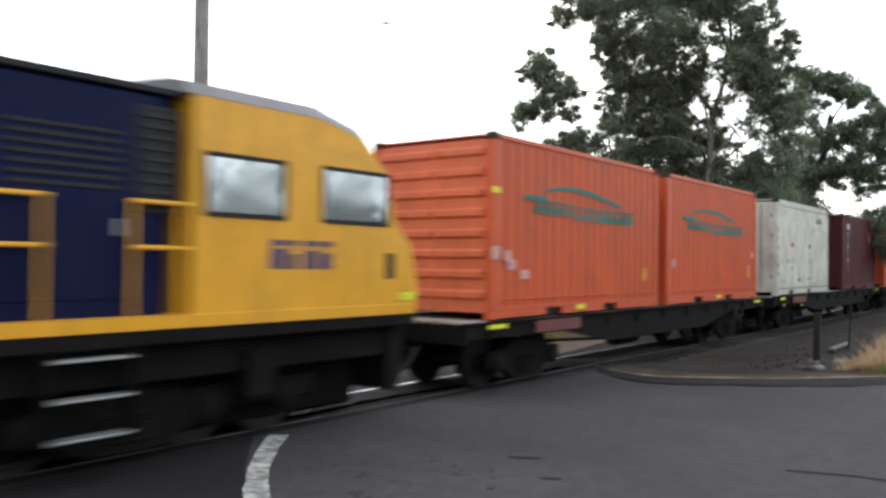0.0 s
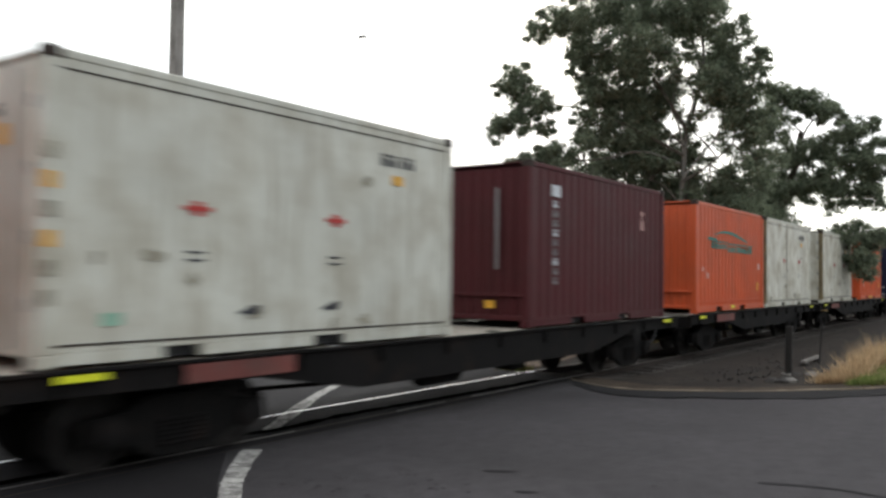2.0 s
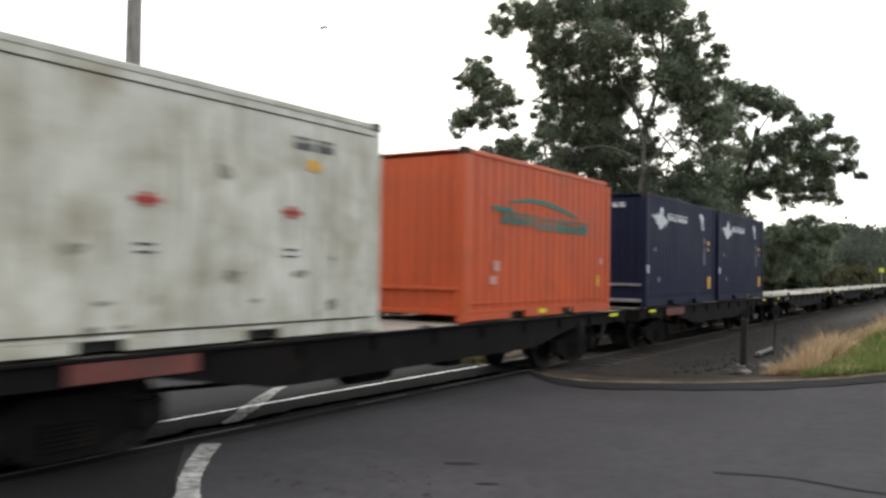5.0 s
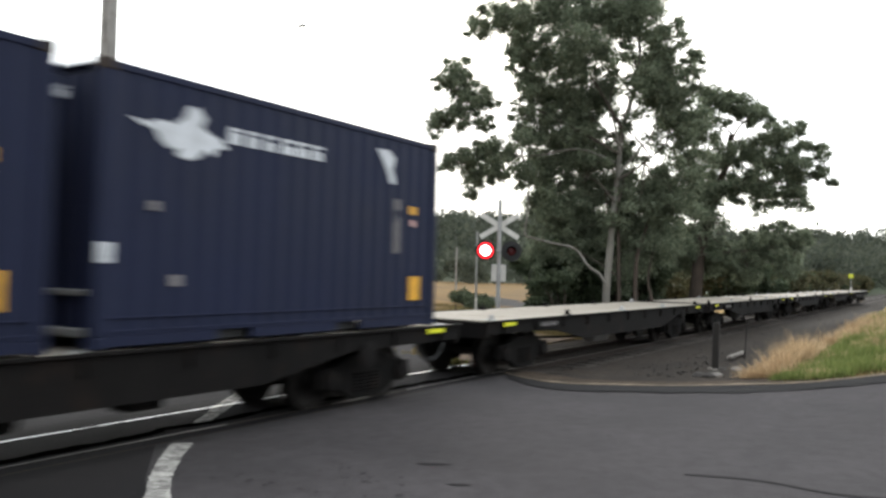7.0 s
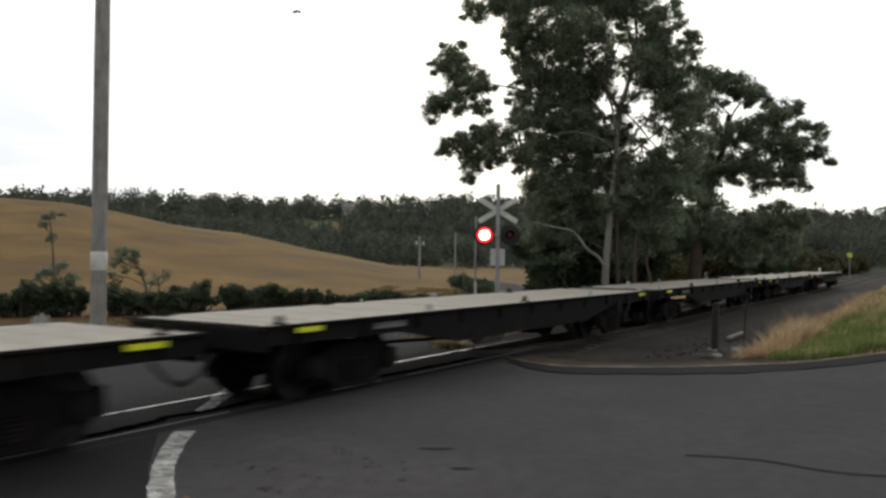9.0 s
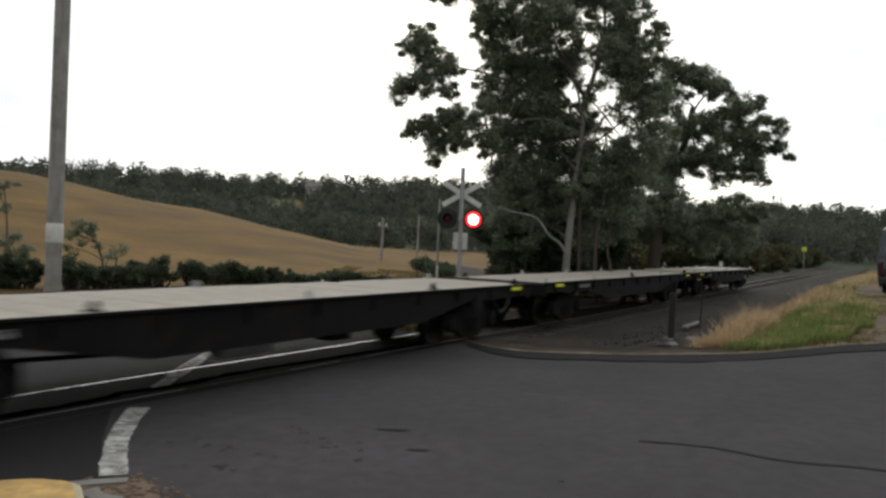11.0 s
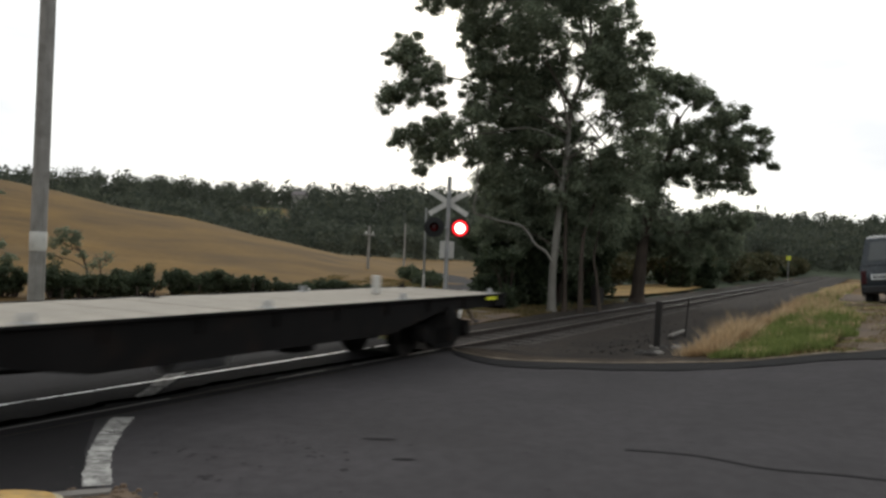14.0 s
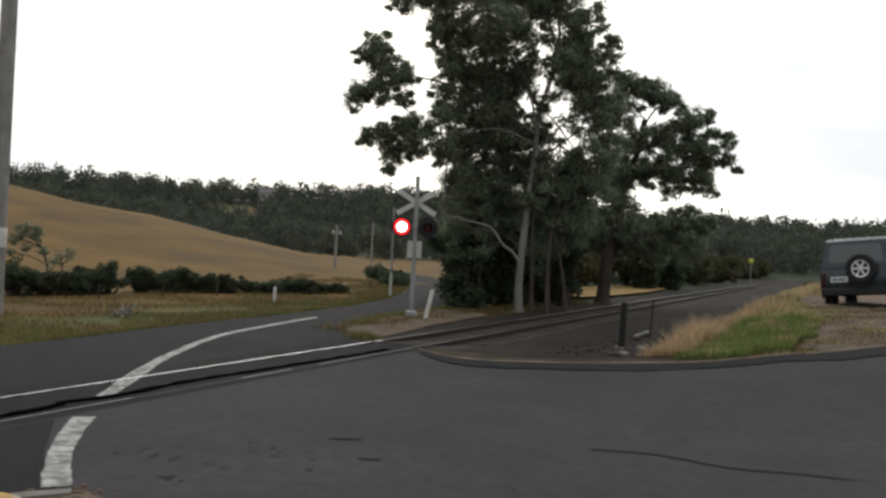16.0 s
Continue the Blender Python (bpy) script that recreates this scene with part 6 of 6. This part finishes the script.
# Lit lens is oversized to draw the lamp's glare.
s = Shape()
s.lathe((0, 0, 0), (0, -1, 0), [(0, 0.165), (0.025, 0.15), (0.042, 0.08)], 18)
lit = part("lit_lens", s, LENS_ON, signal, "glowing red lens")
# Added glowing ring imitates the red halo; the lamp has no such rim.
s = Shape()
s.lathe((0, 0, 0), (0, -1, 0), [(-0.012, 0.235), (0.006, 0.23), (0.008, 0.15)], 24)
part("halo_ring", s, LENS_HALO, lit, "red glowing ring standing in for the lamp's halo")
s = Shape()
s.box(-0.21, 0.21, 0.065, 0.09, 1.72, 2.22, 0.01)
board = part("notice_board", s, SIGN_WHITE, signal, "small white notice board")


def thin_post(name, x, y, h, r, material, label, category, lean=(0, 0), square=False, cap=None):
    top = new(name)
    top.location = (x, y, rise(x, y))
    top.rotation_euler = (radians(lean[0]), radians(lean[1]), 0)
    tagged(top, label, category)
    s = Shape()
    if square:
        s.box(-r, r, -r, r, -0.25, h, r * 0.25)
    else:
        s.tube([(0, 0, -0.25), (0, 0, h * 0.5), (0, 0, h)], [r, r * 0.95, r * 0.9], 10)
    part("shaft", s, material, top)
    if cap:
        cap(top)
    return top


thin_post("guide_post", 21.55, 10.75, 0.85, 0.05, SIGN_WHITE, "white leaning guide post beside the signal", "post", (8, 10), True)
thin_post("steel_pole", 31.2, 17.3, 3.7, 0.05, GALV, "thin grey steel pole beyond the road", "pole")
thin_post("guide_post", 30.5, 16.9, 0.9, 0.045, SIGN_WHITE, "white roadside guide post on the verge", "post", square=True)
thin_post("guide_post", 22.5, 16.8, 0.5, 0.045, SIGN_WHITE, "white roadside guide post on the verge", "post", square=True)
thin_post("timber_post", 18.55, 4.35, 1.02, 0.065, POST_BLACK, "charred black timber post beside the ballast", "post", (1, 1.5), True)
thin_post("steel_stake", 21.0, 4.24, 0.98, 0.018, POST_BLACK, "thin dark steel stake beside the ballast", "post", (2, 8), True)
s = Shape()
s.box(-0.9, 0.9, -0.05, 0.05, 0.0, 0.07, 0.01)
low = new("concrete_rail")
part("slab", s, CONCRETE_GREY, low)
low.location, low.rotation_euler = (21.3, 4.48, rise(21.3, 4.48) + 0.06), (0, 0, radians(1))
tagged(low, "pale concrete bar on two low stones", "concrete bar")
for dx in (-0.7, 0.7):
    s = Shape()
    s.lathe((dx, 0, -0.16), (0, 0, 1), [(0, 0.10), (0.10, 0.11), (0.165, 0.08)], 7)
    part("stone", s, STONE, low)
rng = random.Random(77)
for k in range(14):
    s = Shape()
    r = rng.uniform(0.05, 0.15)
    s.lathe((0, 0, -r * 0.4), (rng.uniform(-0.2, 0.2), rng.uniform(-0.2, 0.2), 1), [(0, r), (r * 0.5, r * 1.05), (r * 0.9, r * 0.5)], 7)
    x, y = 17.9 + rng.uniform(-1.0, 0.9), 4.15 + rng.uniform(-0.35, 0.3)
    ob = part("rubble_stone", s, CONCRETE_GREY if k % 3 == 0 else STONE)
    ob.location = (x, y, rise(x, y) + 0.02)
    tagged(ob, "grey rubble stone at the foot of the post", "stone", "rubble by the post")


# ---- power poles ----
def pole_hardware(top):
    s = Shape()
    s.lathe((0, 0, 1.55), (0, 0, 1), [(0, 0.184), (0.02, 0.192), (0.43, 0.191), (0.45, 0.183)], 14)
    part("metal_band", s, SIGN_WHITE, top, "bright metal band")
    s = Shape()
    s.box(-1.1, 1.1, -0.06, 0.06, 10.6, 10.72, 0.01)
    part("crossarm", s, POLE_WOOD, top)


thin_post("power_pole", 12.78, 17.32, 11.2, 0.185, POLE_WOOD, "tall grey timber power pole with metal band", "power pole", cap=pole_hardware)


def far_arm(top):
    s = Shape()
    s.box(-0.7, 0.7, -0.05, 0.05, 2.75, 2.85, 0.01)
    part("crossarm", s, POLE_WOOD, top)
    s = Shape()
    s.lathe((-0.4, 0, 2.85), (0, 0, 1), [(0, 0.06), (0.2, 0.04)], 8)
    s.lathe((0.5, 0, 2.85), (0, 0, 1), [(0, 0.06), (0.2, 0.04)], 8)
    part("insulators", s, SIGN_WHITE, top)


thin_post("power_pole", 50.5, 32.6, 3.4, 0.10, POLE_WOOD, "distant timber power pole with crossarm", "power pole", cap=far_arm)
thin_post("power_pole", 75.0, 44.0, 4.5, 0.10, POLE_WOOD, "distant timber power pole by the woods", "power pole")
thin_post("trackside_sign", 109.7, 10.2, 3.0, 0.05, GALV, "small yellow sign beside the railway", "sign",
          cap=lambda top: part("plate", Shape().box(-0.03, 0.03, -0.25, 0.25, 2.4, 2.9, 0.01), YELLOW_TAG, top))

# farm fence along the paddock
fence = new("paddock_fence")
tagged(fence, "low wire fence with thin posts along the paddock", "fence")
fp = Shape()
fp.box(-0.018, 0.018, -0.018, 0.018, -0.2, 0.50, 0.005)
post_mesh = fp.mesh("post", BARK_DARK)
for k in range(12):
    ob = part("post", post_mesh, POST_BLACK, fence)
    x = 8 + 2.6 * k
    ob.location = (x, 20.6 - 0.02 * x, land(x, 20.6 - 0.02 * x))
for z in (0.25, 0.48):
    w = Shape()
    w.tube([(8 + 2.6 * k, 20.6 - 0.02 * (8 + 2.6 * k), land(8 + 2.6 * k, 20.5) + z) for k in range(12)], 0.003, 4)
    part("wire", w, BARK_DARK, fence)

# stump-grey post stack under the trees
for k, (x, y) in enumerate(((33.5, 10.5), (34.1, 10.5), (34.7, 10.6))):
    thin_post("timber_post", x, y, 0.75 - 0.08 * k, 0.12, POST_BLACK, "old grey fence post under the trees", "post", square=True)

# grey dead brush pile on the far verge
pile = new("brush_pile")
pile.location = (15.2, 15.9, land(15.2, 15.9))
tagged(pile, "low grey pile of dead branches on the grass verge", "brush pile")
rng = random.Random(57)
for k in range(16):
    a = rng.uniform(0, 6.28)
    w = Shape()
    limb(w, (rng.uniform(-0.35, 0.35), rng.uniform(-0.25, 0.25), 0.0), (0.45 * math.cos(a), 0.35 * math.sin(a), rng.uniform(0.08, 0.42)), rng.uniform(0.012, 0.035), 0.006, rng, n=4)
    part("branch", w, POLE_WOOD if k % 2 else LIMB, pile)

# far houses on the ridge
for az, r, w in ((31.9, 330, 6.0), (37.6, 352, 5.0)):
    x, y = r * math.cos(radians(az)), r * math.sin(radians(az))
    hs = new("farmhouse")
    hs.location, hs.rotation_euler = (x, y, land(x, y) + 3.2), (0, 0, radians(az + 70))
    tagged(hs, "distant pale farmhouse among the trees", "house")
    part("wall", Shape().box(-w / 2, w / 2, -3, 3, -5, 2.6, 0.05), HOUSE, hs)
    part("roof", Shape().prism([(-3.4, 2.6), (3.4, 2.6), (0, 4.6)], 0, -w / 2 - 0.4, w / 2 + 0.4), ROOF, hs)
    for k in range(3):
        part("window", Shape().box(-w / 2 + 1 + k * w / 3.2, -w / 2 + 2.2 + k * w / 3.2, -3.03, -2.98, 0.8, 1.9), CAR_GLASS, hs)


# ---- parked four-wheel drive ----
def four_wheel_drive(x, y, z, heading, lean):
    """Local x across, y forward, z up; the origin under the middle of the tail."""
    top = new("parked_car")
    top.location, top.rotation_euler = (x, y, z), (0, lean, heading)
    top.scale = (1.06, 1.06, 1.13)
    tagged(top, "dark blue four-wheel drive parked on the grass verge", "car")
    W = 0.88
    s = Shape()
    s.prism([(0.0, 0.48), (0.04, 0.42), (4.2, 0.42), (4.3, 0.55), (4.28, 1.05), (3.0, 1.12), (0.05, 1.12), (-0.02, 0.9)], 0, -W, W)
    body = part("body", s, CAR_PAINT, top)
    s = Shape()
    lo, hi = W - 0.02, W - 0.14
    sec = [(0.02, 1.12, lo), (0.16, 1.78, hi), (0.32, 1.86, hi - 0.06), (2.15, 1.84, hi - 0.06), (2.35, 1.76, hi), (3.05, 1.12, lo)]
    vs = [(-w, yy, zz) for yy, zz, w in sec] + [(w, yy, zz) for yy, zz, w in sec]
    n = len(sec)
    s.add(vs, [tuple(range(n)), tuple(range(2 * n - 1, n - 1, -1))] + [(i, n + i, n + (i + 1) % n, (i + 1) % n) for i in range(n)])
    cabin = part("cabin", s, CAR_PAINT, top)
    g = Shape()
    g.add([(-0.68, 0.043, 1.24), (0.68, 0.043, 1.24), (0.60, 0.142, 1.70), (-0.60, 0.142, 1.70)], [(0, 1, 2, 3)])
    moved(g, lambda a, b, c: (a, b - 0.012, c))
    part("rear_window", g, CAR_GLASS, cabin, "dark rear window glass")
    for sgn in (-1, 1):
        for y0, y1 in ((0.25, 1.15), (1.25, 2.2)):
            g = Shape()
            g.add([(sgn * (lo + 0.004), y0, 1.17), (sgn * (lo + 0.004), y1 + 0.25 * (y0 > 1), 1.17), (sgn * (hi + 0.012), y1, 1.70), (sgn * (hi + 0.012), y0 + 0.06, 1.70)], [(0, 1, 2, 3)])
            part("side_window", g, CAR_GLASS, cabin)
        m = Shape()
        m.box(min(sgn * W, sgn * (W + 0.2)), max(sgn * W, sgn * (W + 0.2)), 2.45, 2.55, 1.18, 1.36, 0.03)
        part("wing_mirror", m, CAR_PAINT, top)
        t = Shape()
        t.box(min(sgn * (W - 0.15), sgn * (W - 0.02)), max(sgn * (W - 0.15), sgn * (W - 0.02)), -0.03, 0.03, 0.66, 1.0, 0.015)
        part("tail_lamp", t, CAR_RED, top, "red tail lamp")
        r = Shape()
        r.tube([(sgn * 0.62, 0.4, 1.90), (sgn * 0.62, 2.0, 1.90)], 0.018, 6)
        part("roof_rail", r, SIGNAL_BLACK, top)
        for yy in (0.72, 3.35):
            w = Shape()
            w.lathe((0, 0, 0), (sgn, 0, 0), [(-0.12, 0.30), (-0.10, 0.36), (0.08, 0.36), (0.11, 0.31), (0.10, 0.22)], 22)
            wheel = part("wheel", w, RUBBER, top, "black tyre")
            wheel.location = (sgn * (W - 0.10), yy, 0.36)
            rm = Shape()
            rm.lathe((0, 0, 0), (sgn, 0, 0), [(0.06, 0.21), (0.095, 0.20), (0.10, 0.08), (0.115, 0.05)], 16)
            part("rim", rm, CHROME, wheel)
            a = Shape()
            a.prism([(yy + 0.46 * math.cos(q), 0.36 + 0.46 * math.sin(q)) for q in [math.pi * k / 8 for k in range(9)]] + [(yy + 0.39 * math.cos(q), 0.36 + 0.39 * math.sin(q)) for q in [math.pi * k / 8 for k in range(8, -1, -1)]],
                    0, min(sgn * W, sgn * (W + 0.035)), max(sgn * W, sgn * (W + 0.035)))
            part("wheel_arch", a, SIGNAL_BLACK, body)
    b = Shape()
    b.box(-W + 0.02, W - 0.02, -0.10, 0.06, 0.42, 0.62, 0.04)
    part("rear_bumper", b, SIGNAL_BLACK, top)
    p = Shape()
    p.box(-0.62, -0.20, -0.045, -0.03, 0.76, 0.90, 0.004)
    plate = part("number_plate", p, PLATE, top, "white number plate")
    letters(plate, "plate_marks", -0.57, -0.25, 0.79, 0.87, -0.0465, 6, BLACK_INK, 6)
    w = Shape()
    w.lathe((0.15, -0.03, 1.08), (0, -1, 0), [(0, 0.33), (0.03, 0.36), (0.19, 0.36), (0.22, 0.31), (0.20, 0.22)], 26)
    spare = part("spare_wheel", w, RUBBER, top, "spare wheel on the tailgate")
    r = Shape()
    r.lathe((0.15, -0.03, 1.08), (0, -1, 0), [(0.16, 0.23), (0.215, 0.215), (0.21, 0.185), (0.17, 0.17)], 22)
    part("rim", r, CHROME, spare)
    for k in range(6):
        a = 2 * math.pi * k / 6
        q = Shape()
        q.box(0.03, 0.20, -0.018, 0.0, -0.028, 0.028, 0.008)
        ob = part("spoke", q, CHROME, spare, "alloy spoke")
        ob.matrix_local = pose(0.15, -0.222, 1.08, 0, math.degrees(a), 0)
    h = Shape()
    h.lathe((0.15, -0.03, 1.08), (0, -1, 0), [(0.16, 0.06), (0.235, 0.05)], 14)
    part("hub", h, CHROME, spare)
    return top


four_wheel_drive(26.0, -0.46, land(26.0, -0.46) - 0.09, radians(-101), radians(-6.0))

# overhead service wire with a dark marker clipped on it
wire = new("overhead_wire")
tagged(wire, "thin overhead wire with a dark clipped marker", "wire")
a, m = Vector((12.73, 17.36, 10.6)), Vector((14.43, 12.69, 7.5))
b = Vector((4.0, -12.0, 9.6))
s = Shape()
s.tube([a, a.lerp(m, 0.5) - Vector((0, 0, 0.5)), m, m.lerp(b, 0.5) - Vector((0, 0, 0.3)), b], 0.003, 4)
part("strand", s, RUBBER, wire)
s = Shape()
s.tube([m - Vector((0.04, -0.10, 0.03)), m, m + Vector((0.03, -0.08, -0.03))], [0.028, 0.036, 0.024], 8)
part("marker", s, GALV, wire, "grey clipped marker")
thin_post("power_pole", 4.0, -12.0, 9.8, 0.14, POLE_WOOD, "grey timber service pole beside the side road", "power pole")


# ---- what moves ----
FLASH = 0.735


def motions():
    for ob, u, z in MOVING:
        walk(ob, [(t, pose(u - rolled(t), Y0, z)) for t in range(17)])
    for ob, x, r in WHEELS:
        walk(ob, [(k / FPS, pose(x, 0, r, 0, -math.degrees(rolled(k / FPS) / r), 0)) for k in range(16 * FPS + 1)])
    # the lamps seem to flash by turns: one glowing lens jumps between them
    turns = [round(15.7 - FLASH * k, 3) for k in range(21, -1, -1)]
    rows = [(0.0, -0.40)]
    for k, t in enumerate(turns):
        a, b = (-0.40, 0.36) if k % 2 == 0 else (0.36, -0.40)
        rows += [(t - 0.09, a), (t - 0.02, b)]
    walk(lit, [(t, pose(x, -0.135, 2.62)) for t, x in rows + [(16.0, rows[-1][1])]])


motions()
